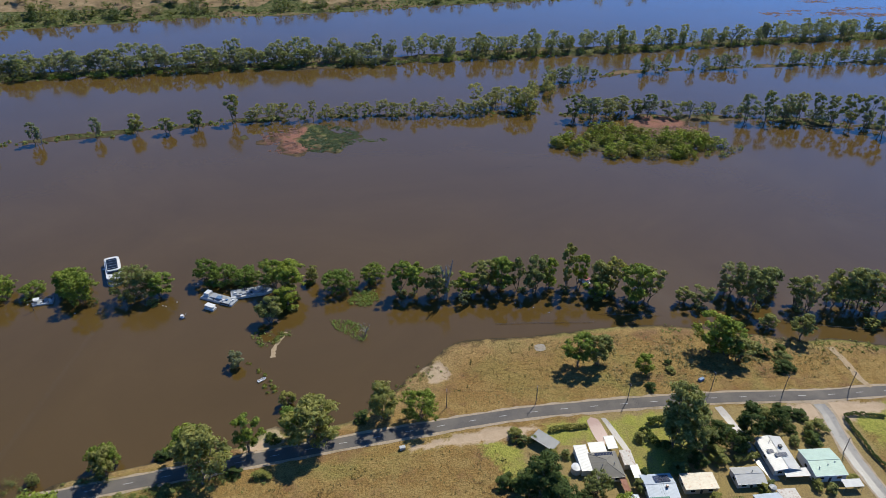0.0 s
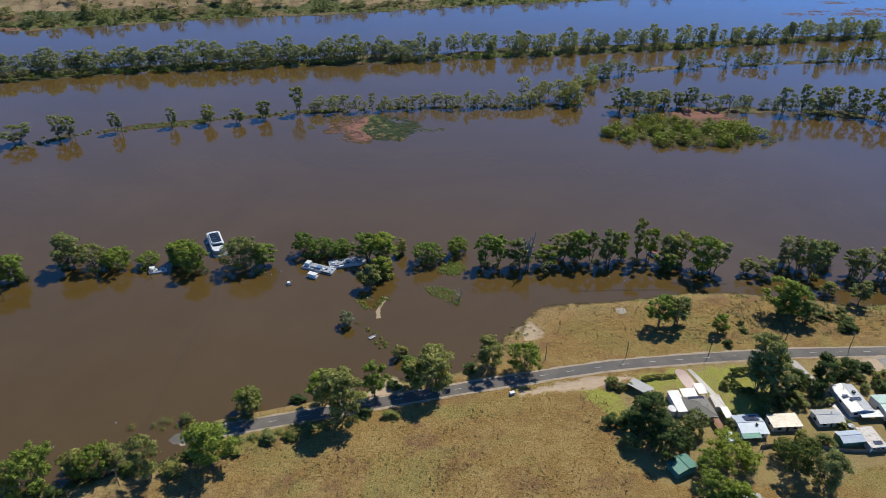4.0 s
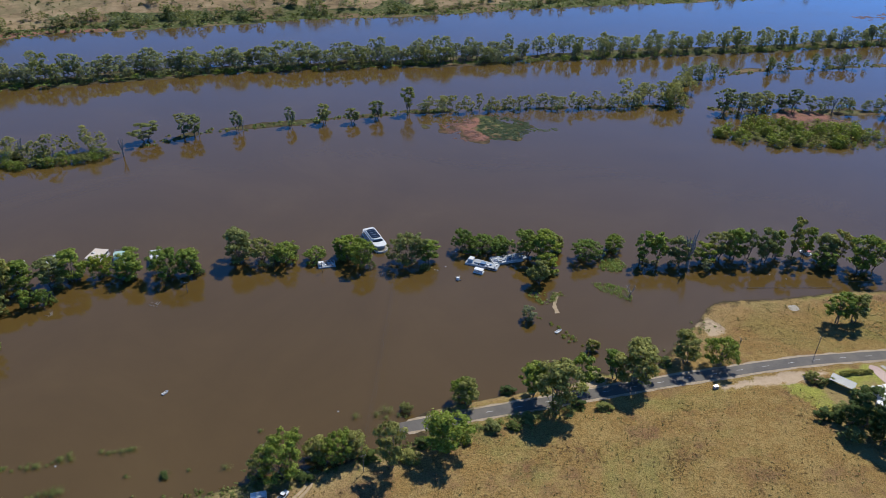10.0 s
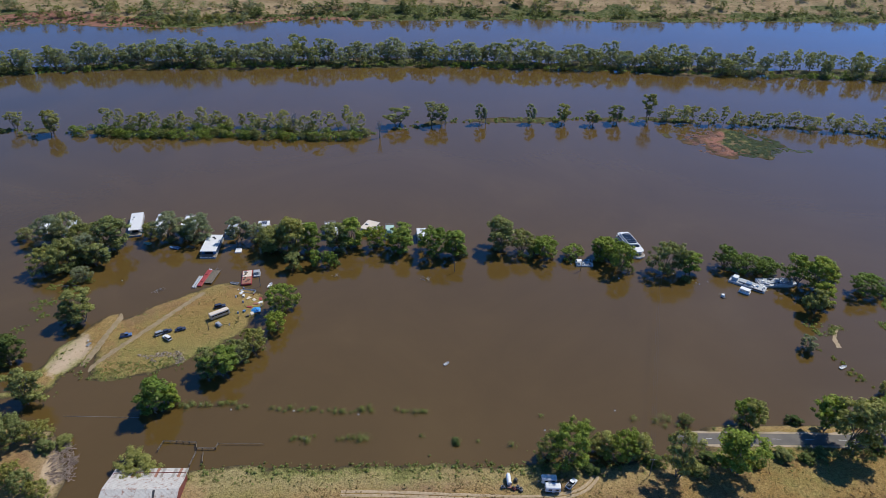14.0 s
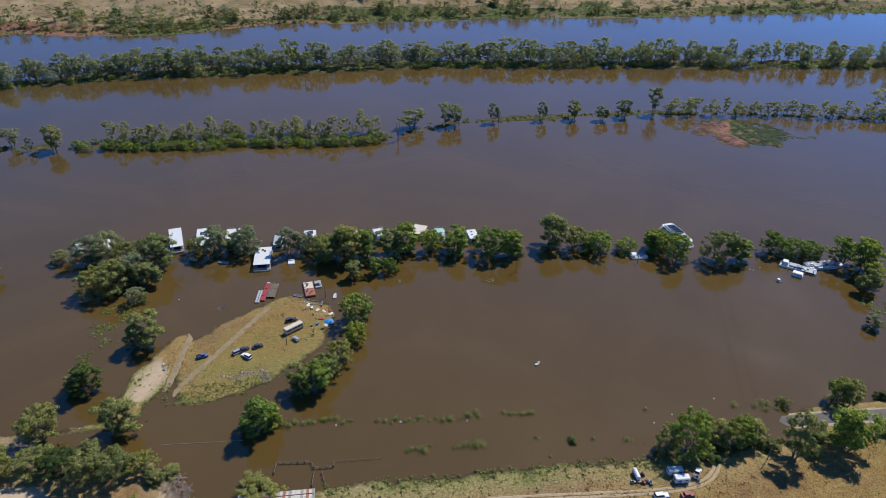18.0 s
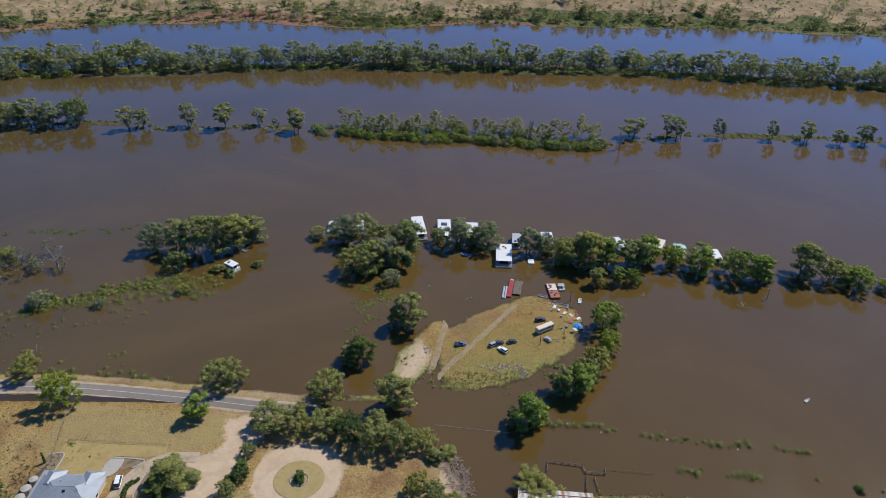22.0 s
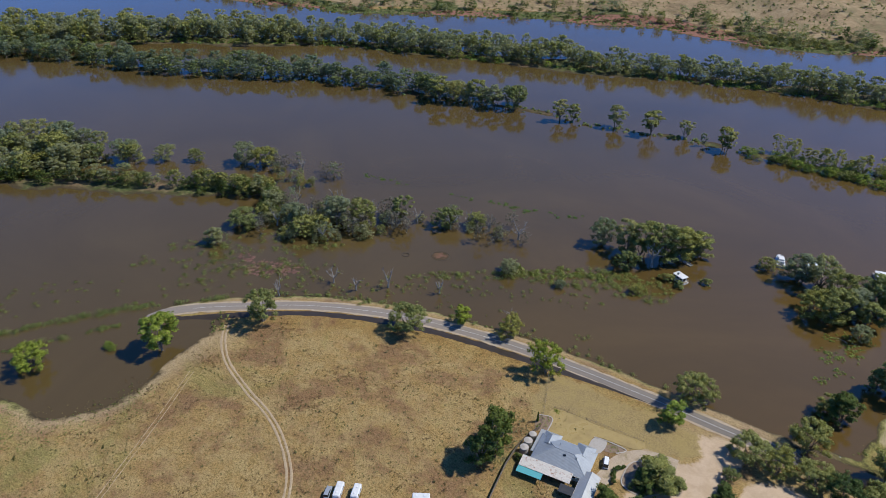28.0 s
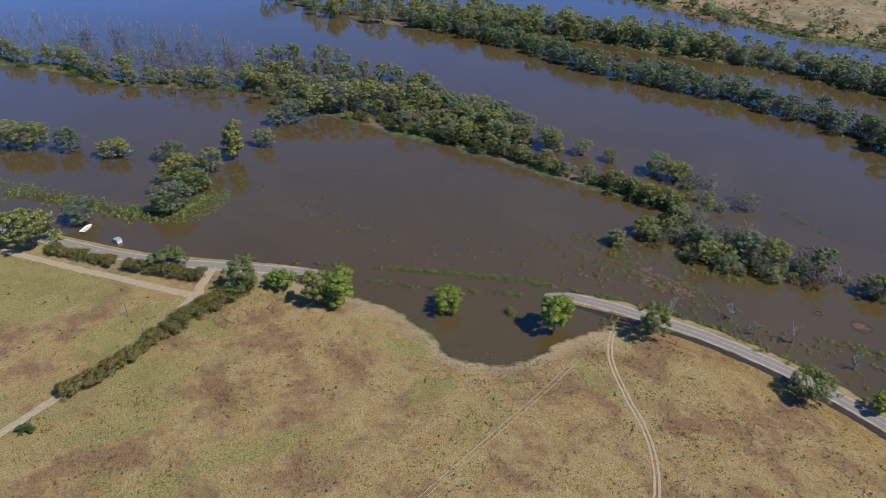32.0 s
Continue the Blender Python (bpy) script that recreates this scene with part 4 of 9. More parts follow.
# ---------------------------------------------------------------- woods, scrub, reeds and tufts that nobody could count
def small_trees(shapes, leaves, size, seed):
    """Light trees for the far belts: arrays of trunk and crown."""
    out = []
    for s, shape in enumerate(shapes):
        for k in range(3):
            tv, tf, lv, lf, ln = tree_data(shape, seed + 10 * s + k, leaves, size)
            tri = [q for f in tf if len(f) == 4 for q in ((f[0], f[1], f[2]), (f[0], f[2], f[3]))][:90]
            sides = np.array(tv) * [1, 1, 0.02]
            out.append((np.array(tv), np.array(tri), sides / np.maximum(np.linalg.norm(sides, axis=1)[:, None], 1e-6), lv, lf, ln))
    return out


FAR_TREES = small_trees(("round", "spreading", "round"), 540, 0.60, 300)
FAR_BUSHES = small_trees(("bush",), 230, 0.74, 400)
MID_TREES = small_trees(("spreading", "round", "open"), 1300, 0.42, 340)
MID_BUSHES = small_trees(("bush",), 620, 0.46, 440)
SCRUB = small_trees(("bush",), 70, 1.5, 420)


def woods(name, spots, kinds, materials, seed, label, category="trees", trunks=True):
    """One mesh of many trees; spots: (x, y, height, width)."""
    rng = np.random.RandomState(seed)
    vs, fs, ms, ns, count = [], [], [], [], 0
    for x, y, h, w in spots:
        tv, tf, tn, lv, lf, ln = kinds[rng.randint(len(kinds))]
        a = rng.uniform(0, 2 * math.pi)
        turn = np.array([[math.cos(a), -math.sin(a), 0], [math.sin(a), math.cos(a), 0], [0, 0, 1]])
        grow = np.array([w / 11, w / 11, h / 15])
        base = np.array([x, y, max(lie(x, y), -0.8)])
        m = rng.randint(len(materials))
        for v, f, q, slot in ((tv, tf, tn, 0), (lv, lf, ln, 1 + m)) if trunks else ((lv, lf, ln, 1 + m),):
            vs.append(v @ turn.T * grow + base)
            ns.append(q @ turn.T)
            fs.append(f + count)
            ms.append(np.full(len(f), slot))
            count += len(v)
    v, f, m = np.vstack(vs), np.vstack(fs), np.concatenate(ms)
    me = bpy.data.meshes.new(name)
    me.vertices.add(len(v)), me.loops.add(len(f) * 3), me.polygons.add(len(f))
    me.vertices.foreach_set("co", v.astype(np.float32).ravel())
    me.loops.foreach_set("vertex_index", f.astype(np.int32).ravel())
    me.polygons.foreach_set("loop_start", np.arange(0, len(f) * 3, 3, dtype=np.int32))
    me.polygons.foreach_set("material_index", m.astype(np.int32))
    for q in [BARK, *materials]:
        me.materials.append(q)
    me.update(calc_edges=True)
    me.normals_split_custom_set_from_vertices(np.vstack(ns).tolist())
    return tagged(new(name, me), label, category, kind="stuff")


def along(line, gap, depth, h, w, seed, ragged=0.35, skip=0.0):
    """Spots along a line, spread to the left of it by depth (from, to)."""
    rng = np.random.RandomState(seed)
    p = smooth_line(line, 2.0)
    s = np.concatenate([[0], np.cumsum(np.linalg.norm(np.diff(p, axis=0), axis=1))])
    out, at_s = [], 0.0
    while at_s < s[-1]:
        q = np.array([np.interp(at_s, s, p[:, 0]), np.interp(at_s, s, p[:, 1])])
        q2 = np.array([np.interp(at_s + 3, s, p[:, 0]), np.interp(at_s + 3, s, p[:, 1])])
        d = (q2 - q) / max(np.linalg.norm(q2 - q), 1e-6)
        off = rng.uniform(*depth)
        x, y = q + np.array([-d[1], d[0]]) * off
        if rng.rand() >= skip and soft_noise(np.array(x), np.array(y), 30, seed) > -0.75 + skip:
            k = rng.uniform(0.55, 1.0) if rng.rand() < 0.75 else rng.uniform(0.9, 1.18)
            out.append((x, y, h * k, w * rng.uniform(0.75, 1.25) * (0.6 + 0.4 * k)))
        at_s += gap * rng.uniform(1 - ragged, 1 + ragged)
    return out


def within(shape, count, h, w, seed):
    """Spots inside a closed outline."""
    rng = np.random.RandomState(seed)
    a = np.array(smooth_line(shape, 6.0, True))
    lo, hi, out = a.min(0), a.max(0), []
    q = rng.uniform(lo, hi, (count * 3, 2))
    ok = inside(q[:, 0], q[:, 1], a) > 0
    for x, y in q[ok][:count]:
        k = rng.uniform(0.55, 1.1)
        out.append((x, y, h * k, w * k * rng.uniform(0.8, 1.2)))
    return out


# leaf mix of the far belts, mostly the grey one with haze in its colour
OLIVES = [LEAF_GREY_HAZED, LEAF_GREY_HAZED, LEAF_GUM, LEAF_GREY_HAZED]
FAR_ROW = [(-1116, 205), (-1040, 318), (-950, 385), (-875, 444), (-748, 491), (-646, 528), (-552, 562), (-463, 587), (-342, 607), (-188, 627), (97, 629)]
FAR_ROW_EAST = [(97, 629), (210, 634), (328, 635), (461, 643), (651, 648), (860, 655)]
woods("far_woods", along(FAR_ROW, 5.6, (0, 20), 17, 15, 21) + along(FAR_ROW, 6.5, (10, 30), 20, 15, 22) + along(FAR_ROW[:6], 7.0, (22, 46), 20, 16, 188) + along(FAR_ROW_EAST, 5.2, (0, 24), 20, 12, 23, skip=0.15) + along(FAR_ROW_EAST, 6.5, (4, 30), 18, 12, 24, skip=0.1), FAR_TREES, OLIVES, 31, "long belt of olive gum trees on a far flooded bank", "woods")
woods("far_undergrowth", along(FAR_ROW, 5.0, (-3, 12), 5, 9, 25) + along(FAR_ROW_EAST, 5.0, (-4, 12), 5, 9, 26, skip=0.1), FAR_BUSHES, [LEAF_GUM, LEAF_GREY_HAZED, LEAF_BRIGHT], 32, "green undergrowth along a far flooded bank", "bushes", False)
WEST_WOODS = [(-1200, 100), (-1116, 190), (-1043, 305), (-950, 372), (-880, 436), (-905, 470), (-985, 440), (-1080, 380), (-1180, 300), (-1290, 190)]
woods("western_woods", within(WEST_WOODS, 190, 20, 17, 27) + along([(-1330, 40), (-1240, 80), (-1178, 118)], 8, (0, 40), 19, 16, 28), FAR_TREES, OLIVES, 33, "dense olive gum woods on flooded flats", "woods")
MID_WEST_LINE = [(-1150, 180), (-1074, 217), (-999, 257), (-922, 277), (-843, 324), (-756, 365), (-700, 380), (-640, 398), (-622, 404)]
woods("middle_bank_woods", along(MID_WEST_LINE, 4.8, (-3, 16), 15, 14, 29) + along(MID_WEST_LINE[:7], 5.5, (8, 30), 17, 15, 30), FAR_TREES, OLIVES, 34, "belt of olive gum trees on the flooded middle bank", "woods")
MID_EAST_LINE = [(-32, 494), (33, 493), (90, 487), (148, 481), (188, 477)]
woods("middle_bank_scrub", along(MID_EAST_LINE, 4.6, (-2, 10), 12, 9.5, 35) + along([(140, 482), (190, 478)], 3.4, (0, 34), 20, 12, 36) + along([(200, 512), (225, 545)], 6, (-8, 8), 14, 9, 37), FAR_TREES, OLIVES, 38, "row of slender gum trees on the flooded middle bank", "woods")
woods("slant_bank_woods", along([(212, 540), (260, 556), (314, 568), (438, 567), (581, 566), (740, 572)], 4.2, (-4, 9), 14, 9.5, 39, skip=0.12) + along([(200, 470), (288, 452), (373, 433), (434, 405), (520, 375)], 5.0, (-2, 22), 12, 10, 40, skip=0.1), FAR_TREES, [LEAF_GUM, LEAF_GREY_HAZED], 41, "thin gum trees standing along a drowned bank", "woods")
ISLET = [(172, 415), (196, 436), (224, 444), (246, 434), (276, 420), (306, 388), (292, 380), (250, 382), (206, 392)]
woods("islet_shrubs", within(ISLET, 165, 6.0, 9.5, 42) + [(262, 400, 12, 14), (272, 396, 13, 13), (280, 404, 12, 12), (255, 408, 10, 12)], FAR_BUSHES, [LEAF_BRIGHT, LEAF_BRIGHT, LEAF_GUM], 43, "bright green shrubs covering a low islet", "shrubs", False)
MID_ISLAND = [(-455, 424), (-395, 425), (-338, 431), (-290, 434), (-251, 439), (-262, 450), (-330, 452), (-400, 446), (-450, 438)]
woods("middle_island_shrubs", within(MID_ISLAND, 90, 5.5, 9.5, 44) + along([(-455, 423), (-395, 424), (-338, 430), (-290, 433), (-255, 438)], 4.0, (-1, 6), 5.0, 9, 205, skip=0.1), MID_BUSHES, [LEAF_BRIGHT, LEAF_GUM, LEAF_BRIGHT], 45, "dense green shrubs on a flooded island", "shrubs", False)
woods("middle_island_trees", along([(-440, 434), (-395, 438), (-338, 444), (-300, 445), (-258, 449)], 6.0, (-2, 14), 15, 11, 46), MID_TREES, OLIVES, 47, "olive gum trees on a flooded island", "woods")
LEVEE = [(-870, 46), (-797, 98), (-744, 135), (-701, 156), (-664, 182)]
woods("levee_shrubs", along(LEVEE, 3.2, (-3, 7), 8, 9.5, 48) + along([(-702, 165), (-664, 182), (-640, 160)], 3.2, (-5, 9), 10, 10, 49), MID_BUSHES, [LEAF_DARK, LEAF_GUM, LEAF_DARK], 50, "thick green shrubs along a drowned bank", "shrubs", False)
woods("western_levee_woods", within([(-960, -24), (-901, 16), (-876, 56), (-828, 76), (-783, 107), (-760, 135), (-792, 152), (-865, 143), (-942, 118), (-1028, 80), (-1055, 30), (-1045, -10)], 125, 15, 15, 189), FAR_TREES, [LEAF_GREY_HAZED, LEAF_GREY_HAZED, LEAF_GUM], 190, "wide grey-green gum woods on a drowned western bank", "woods")
woods("levee_woods", within([(-900, 20), (-860, 62), (-800, 110), (-760, 150), (-790, 178), (-850, 150), (-905, 90), (-930, 40)], 24, 15, 13, 51) + along(LEVEE[1:], 11.0, (0, 10), 12, 11, 70) + along([(-664, 182), (-636, 168), (-604, 176)], 11.0, (-5, 8), 11, 11, 71), MID_TREES, [LEAF_GREY_HAZED, LEAF_GUM, LEAF_GREY_HAZED], 52, "grey-green gum woods on a drowned bank", "woods")
WEST_ROW = [(-1250, -340), (-1119, -226), (-1076, -173), (-1015, -124), (-997, -80), (-952, -15), (-918, 18)]
woods("west_row_woods", along(WEST_ROW, 8.0, (0, 22), 18, 15, 53), FAR_TREES, [LEAF_GREY_HAZED, LEAF_GUM, LEAF_GREY_HAZED], 54, "row of grey-green gum trees in the far flood", "woods")
woods("west_row_shrubs", along(WEST_ROW, 6.0, (-4, 8), 5, 9, 55), FAR_BUSHES, [LEAF_BRIGHT, LEAF_GUM], 56, "green shrubs along a drowned bank", "shrubs", False)
woods("swamp_shrubs", within([(-640, 150), (-600, 160), (-575, 200), (-600, 205), (-640, 178)], 40, 7.5, 10, 57) + within([(-640, 200), (-690, 205), (-700, 222), (-650, 216)], 10, 7, 8, 58) + [(-545, 222, 5, 9), (-530, 228, 6, 8), (-572, 214, 5, 8)], MID_BUSHES, [LEAF_GUM, LEAF_GREY_HAZED], 59, "grey-green shrubs in the flooded swamp", "shrubs", False)
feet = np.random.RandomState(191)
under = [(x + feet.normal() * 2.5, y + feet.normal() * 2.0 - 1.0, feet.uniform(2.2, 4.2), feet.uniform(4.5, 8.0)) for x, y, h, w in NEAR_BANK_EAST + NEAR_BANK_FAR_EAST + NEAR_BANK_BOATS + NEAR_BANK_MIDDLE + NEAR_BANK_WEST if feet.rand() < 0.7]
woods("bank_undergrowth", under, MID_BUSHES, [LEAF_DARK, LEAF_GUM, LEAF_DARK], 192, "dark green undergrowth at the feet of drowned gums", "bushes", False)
woods("western_reed_trees", within([(-810, -80), (-780, -62), (-770, -84), (-790, -100)], 12, 8, 10, 60), MID_BUSHES, [LEAF_GUM, LEAF_GREY_HAZED], 61, "low gum scrub on a reedy bank", "shrubs", False)
TWIGS = leafy("bare_twigs", (0.13, 0.115, 0.085), (0.27, 0.24, 0.185), (0.30, 0.27, 0.21))
THIN_TREES = small_trees(("open", "open"), 420, 0.42, 460)
thin = within([(-1180, -150), (-1080, -20), (-990, 60), (-930, 70), (-930, 20), (-1010, -70), (-1100, -190)], 150, 12, 11, 182) + within([(-1000, -60), (-935, 25), (-905, 20), (-960, -70)], 30, 13, 11, 183)
thin += within([(-640, 150), (-606, 158), (-566, 205), (-590, 214), (-640, 185)], 42, 12, 10, 184) + within([(-700, 206), (-650, 214), (-640, 228), (-690, 222)], 14, 11, 10, 185) + within([(-560, 205), (-515, 222), (-520, 240), (-562, 226)], 16, 10, 9, 186)
woods("thin_thicket", thin, THIN_TREES, [TWIGS, LEAF_GREY_HAZED, TWIGS], 187, "thin grey-brown drowned thicket of half-bare trees", "thicket")
hill, low = [], []
rng = np.random.RandomState(62)
for x, y in zip(rng.uniform(-1500, 900, 7500), rng.uniform(480, 1060, 7500)):
    d = float(inside(np.array([x]), np.array([y]), FAR_BANK)[0])
    clump = float(soft_noise(np.array(x), np.array(y), 55, 67))
    if d > 3 and rng.rand() < (0.62 if d < 60 else 0.22 + 0.3 * max(0.0, clump)):
        if rng.rand() < (0.34 + 0.38 * clump if d < 75 else 0.08 + 0.20 * max(0.0, clump)):
            hill.append((x, y, rng.uniform(8, 15), rng.uniform(9, 15)))
        else:
            low.append((x, y, rng.uniform(1.5, 4.5), rng.uniform(3, 8)))
for x, y, h, w in along([(x, y + 10) for x, y in FAR_BANK[3:19]], 5.0, (-2, 26), 4.5, 9, 68, skip=0.15):
    if soft_noise(np.array(x), np.array(y), 42, 69) > -0.25:
        hill.append((x, y, h, w))
for x, y, h, w in along([(x, y + 46) for x, y in FAR_BANK[3:19]], 5.0, (-24, 34), 13, 15, 201, skip=0.2):
    if soft_noise(np.array(x), np.array(y), 30, 202) > 0.0:
        hill.append((x, y, h, w))
for x, y, k in ((-603, 785, 3), (-552, 800, 5), (-530, 806, 5), (-445, 812, 5), (-391, 825, 3), (-370, 832, 3), (-318, 836, 4), (-250, 842, 4), (-166, 838, 3)):
    hill += [(x + rng.normal() * 9, y + rng.normal() * 6, rng.uniform(10, 16), rng.uniform(13, 18)) for _ in range(k)]
spit = within([(-540, 750), (-505, 746), (-465, 766), (-445, 790), (-500, 788), (-545, 772)], 60, 4.5, 9, 203)
woods("mud_spit_scrub", spit, FAR_BUSHES, [LEAF_GUM, LEAF_GREY_HAZED], 204, "olive scrub on a red mud spit", "scrub", False)
woods("hill_gums", hill, FAR_BUSHES, [LEAF_GREY_HAZED, LEAF_GUM, LEAF_DARK], 63, "scattered olive gums on the dry far hillside", "trees", False)
woods("hill_scrub", low, SCRUB, [LEAF_DARK, LEAF_GUM, LEAF_DARK], 66, "low grey-green scrub on the dry far hillside", "scrub", False)


def tufts(name, spots, material, seed, label, category, blades=14, size=0.30, upright=False, flat=False):
    """Grass tufts or low bushes; spots: (x, y, radius, height)."""
    rng = np.random.RandomState(seed)
    s = np.asarray(spots, float)
    k = len(s) * blades
    who = np.repeat(np.arange(len(s)), blades)
    a, r = rng.uniform(0, 2 * np.pi, k), np.minimum(np.abs(rng.normal(size=k)) * 0.52, 1.35)
    ground_z = np.array([max(lie(x, y), -0.05) for x, y in s[:, :2]])
    z = rng.rand(k) * np.sqrt(np.clip(1 - r**2, 0.05, 1)) * s[who, 3]
    pos = np.stack([s[who, 0] + np.cos(a) * r * s[who, 2], s[who, 1] + np.sin(a) * r * s[who, 2], ground_z[who] + z], 1)
    u = rng.normal(size=(k, 3)) * ([0.25, 0.25, 1.0] if upright else [1, 1, 0.7])
    u /= np.linalg.norm(u, axis=1)[:, None]
    v = np.cross(u, rng.normal(size=(k, 3)))
    v /= np.linalg.norm(v, axis=1)[:, None]
    if flat:
        u, v = u * [1, 1, 0.05], v * [1, 1, 0.05]
    w = (size * rng.uniform(0.6, 1.4, k) * np.clip(s[who, 2], 0.5, 2.0))[:, None]
    verts = np.stack([pos - u * w, pos - v * w * 0.8, pos + u * w + v * w * 0.5], 1).reshape(-1, 3)
    out = np.stack([np.cos(a) * r, np.sin(a) * r, np.full(k, 0.7)], 1) * ([0.1, 0.1, 1] if flat else [1, 1, 1]) + rng.normal(size=(k, 3)) * 0.2
    out /= np.linalg.norm(out, axis=1)[:, None]
    faces = np.arange(k * 3).reshape(-1, 3)
    away = (np.cross(verts[1::3] - verts[::3], verts[2::3] - verts[::3]) * out).sum(1) < 0
    faces[away] = faces[away][:, ::-1]
    me = mesh_from(name, verts, faces, material, False, np.repeat(out, 3, axis=0))
    return tagged(new(name, me), label, category, kind="stuff")


def line_spots(line, gap, width, radius, height, seed, skip=0.0):
    rng = np.random.RandomState(seed)
    p, out = smooth_line(line, gap), []
    for x, y in p:
        if rng.rand() >= skip and soft_noise(np.array(x), np.array(y), 9, seed) > -0.35:
            k = rng.uniform(0.5, 1.25)
            out.append((x + rng.normal() * width, y + rng.normal() * width, radius * k, height * k))
    return out


def field_spots(shape, count, radius, height, seed):
    return [(x, y, radius * h, height * h) for x, y, h, _ in within(shape, count, 1.0, 1.0, seed)]


verge = line_spots([(-281, 170), (-266, 172), (-252, 172)], 1.6, 0.7, 1.3, 0.9, 71) + line_spots([(-251, 171), (-230, 172), (-210, 173)], 1.5, 0.7, 1.2, 0.8, 72) + line_spots([(-202, 173), (-190, 174)], 1.4, 0.6, 1.2, 0.8, 73)
verge += line_spots([(-240, 157), (-230, 158)], 1.5, 0.8, 1.2, 0.8, 74) + line_spots([(-229, 158), (-217, 159), (-203, 160.5)], 1.2, 0.7, 1.4, 0.9, 75) + [(-191, 162, 1.0, 0.6), (-179, 160, 1.6, 1.2), (-171, 161, 0.8, 0.6), (-159, 160, 1.6, 0.9), (-148, 175, 1.0, 0.6), (-114, 176, 1.5, 1.0), (-103, 177, 2.2, 1.6)]
verge += line_spots([(-105, 176), (-91, 177), (-70, 178)], 2.2, 1.0, 1.4, 1.0, 76, 0.2) + line_spots([(-110, 172), (-90, 174), (-70, 173.5)], 2.0, 1.0, 1.3, 1.0, 77, 0.3)
verge += line_spots([(-681, -34), (-668, -9), (-648, 29), (-630, 60), (-613, 82), (-597, 100)], 1.1, 0.8, 1.6, 1.0, 78, 0.1) + line_spots([(-672, -50), (-654, -7), (-635, 24), (-616, 61)], 1.1, 0.8, 1.5, 0.9, 79, 0.1)
verge += line_spots([(-590, 108), (-565, 127), (-547, 137), (-520, 148), (-480, 160), (-457, 164.5), (-430, 165.5), (-400, 166)], 2.4, 1.0, 1.3, 0.9, 80, 0.25) + line_spots([(-20, 164.5), (-50, 163.5), (-85, 161)], 1.2, 1.0, 1.3, 1.0, 81)
verge += line_spots([(-12, 240), (-16, 236), (-17, 224)], 0.4, 0.8, 1.0, 0.4, 115)
tufts("verge_grass", [(x, y, r * 1.6, q * 1.5) for x, y, r, q in verge], REED, 82, "olive-green grass clumps along the drowned road verge", "grass", 210, 0.085)
swamp = field_spots([(-547, 160), (-505, 192), (-466, 210), (-432, 222), (-440, 238), (-471, 231), (-505, 201), (-530, 182)], 520, 1.7, 1.0, 83) + field_spots([(-660, 90), (-600, 100), (-560, 135), (-590, 155), (-640, 150)], 120, 1.9, 0.8, 84) + line_spots([(-580, 128), (-545, 150), (-505, 178), (-460, 205)], 1.5, 2.6, 1.0, 0.7, 85, 0.2)
swamp += line_spots([(-806, -53), (-766, -38), (-739, -10), (-700, 22)], 2.2, 4.5, 0.9, 0.5, 86, 0.2) + field_spots([(-740, -20), (-690, 40), (-640, 90), (-620, 75), (-680, 5)], 90, 1.4, 0.4, 87)
swamp += line_spots([(-590, 114), (-560, 133), (-530, 150), (-490, 166), (-450, 172)], 1.6, 3.2, 1.1, 0.8, 117, 0.3) + line_spots([(-600, 122), (-570, 141), (-540, 160), (-505, 180)], 1.6, 3.6, 1.2, 0.9, 118, 0.25) + field_spots([(-662, 92), (-628, 104), (-604, 118), (-600, 150), (-640, 140)], 36, 1.9, 0.7, 119) + line_spots([(-640, 122), (-622, 118), (-604, 128), (-590, 140)], 1.2, 2.0, 1.8, 1.0, 148, 0.1) + line_spots([(-606, 150), (-598, 158), (-588, 166)], 1.2, 2.0, 1.8, 1.0, 149)
tufts("swamp_grass", [(x, y, r * 1.5, q * 1.3) for x, y, r, q in swamp], REED, 88, "green rushes and grass standing in shallow flood water", "rushes", 110, 0.092)
reeds = []
reeds += field_spots([(-30, 225), (-20, 215), (-14, 200), (-22, 205)], 14, 1.0, 0.6, 116)
reeds += line_spots([(-870, -235), (-813, -176), (-790, -140), (-764, -116), (-752, -92), (-768, -72)], 1.0, 4.5, 1.7, 1.0, 92) + line_spots([(-512, 200), (-485, 214), (-463, 228)], 1.0, 2.5, 1.4, 0.9, 93)
fresh = field_spots([(-850, -215), (-808, -165), (-776, -122), (-749, -98), (-742, -74), (-766, -54), (-782, -62), (-764, -82), (-772, -104), (-800, -140), (-842, -190)], 1500, 1.3, 0.8, 147) + field_spots([(15, 257), (21, 266), (29, 266), (31, 258), (25, 252)], 260, 0.9, 1.1, 150) + field_spots([(7, 246), (16, 244), (24, 237), (20, 228), (12, 234)], 240, 0.8, 0.8, 151) + [(x + a, y + q, 0.9, 0.6) for x, y in ((-368.7, 241.6), (-367.7, 231.4), (-366.7, 224.8), (-362.8, 229), (-361.3, 238.8), (-357.7, 234.3), (-360.3, 220), (-366.2, 209.8), (-362.9, 246.6), (-359, 241)) for a, q in np.random.RandomState(int(-x)).normal(size=(14, 2)) * 1.7] + field_spots([(-27, 246), (-18, 243), (-21, 230), (-27, 238)], 30, 1.2, 0.9, 152)
tufts("river_reeds", fresh, REED_FRESH, 153, "fresh green reeds in soft domes on the flood", "reeds", 42, 0.18)
tufts("reed_bed", [(x, y, r * 1.25, q * 1.4) for x, y, r, q in reeds], REED, 94, "soft green reeds growing out of flood water", "reeds", 60, 0.27, True)
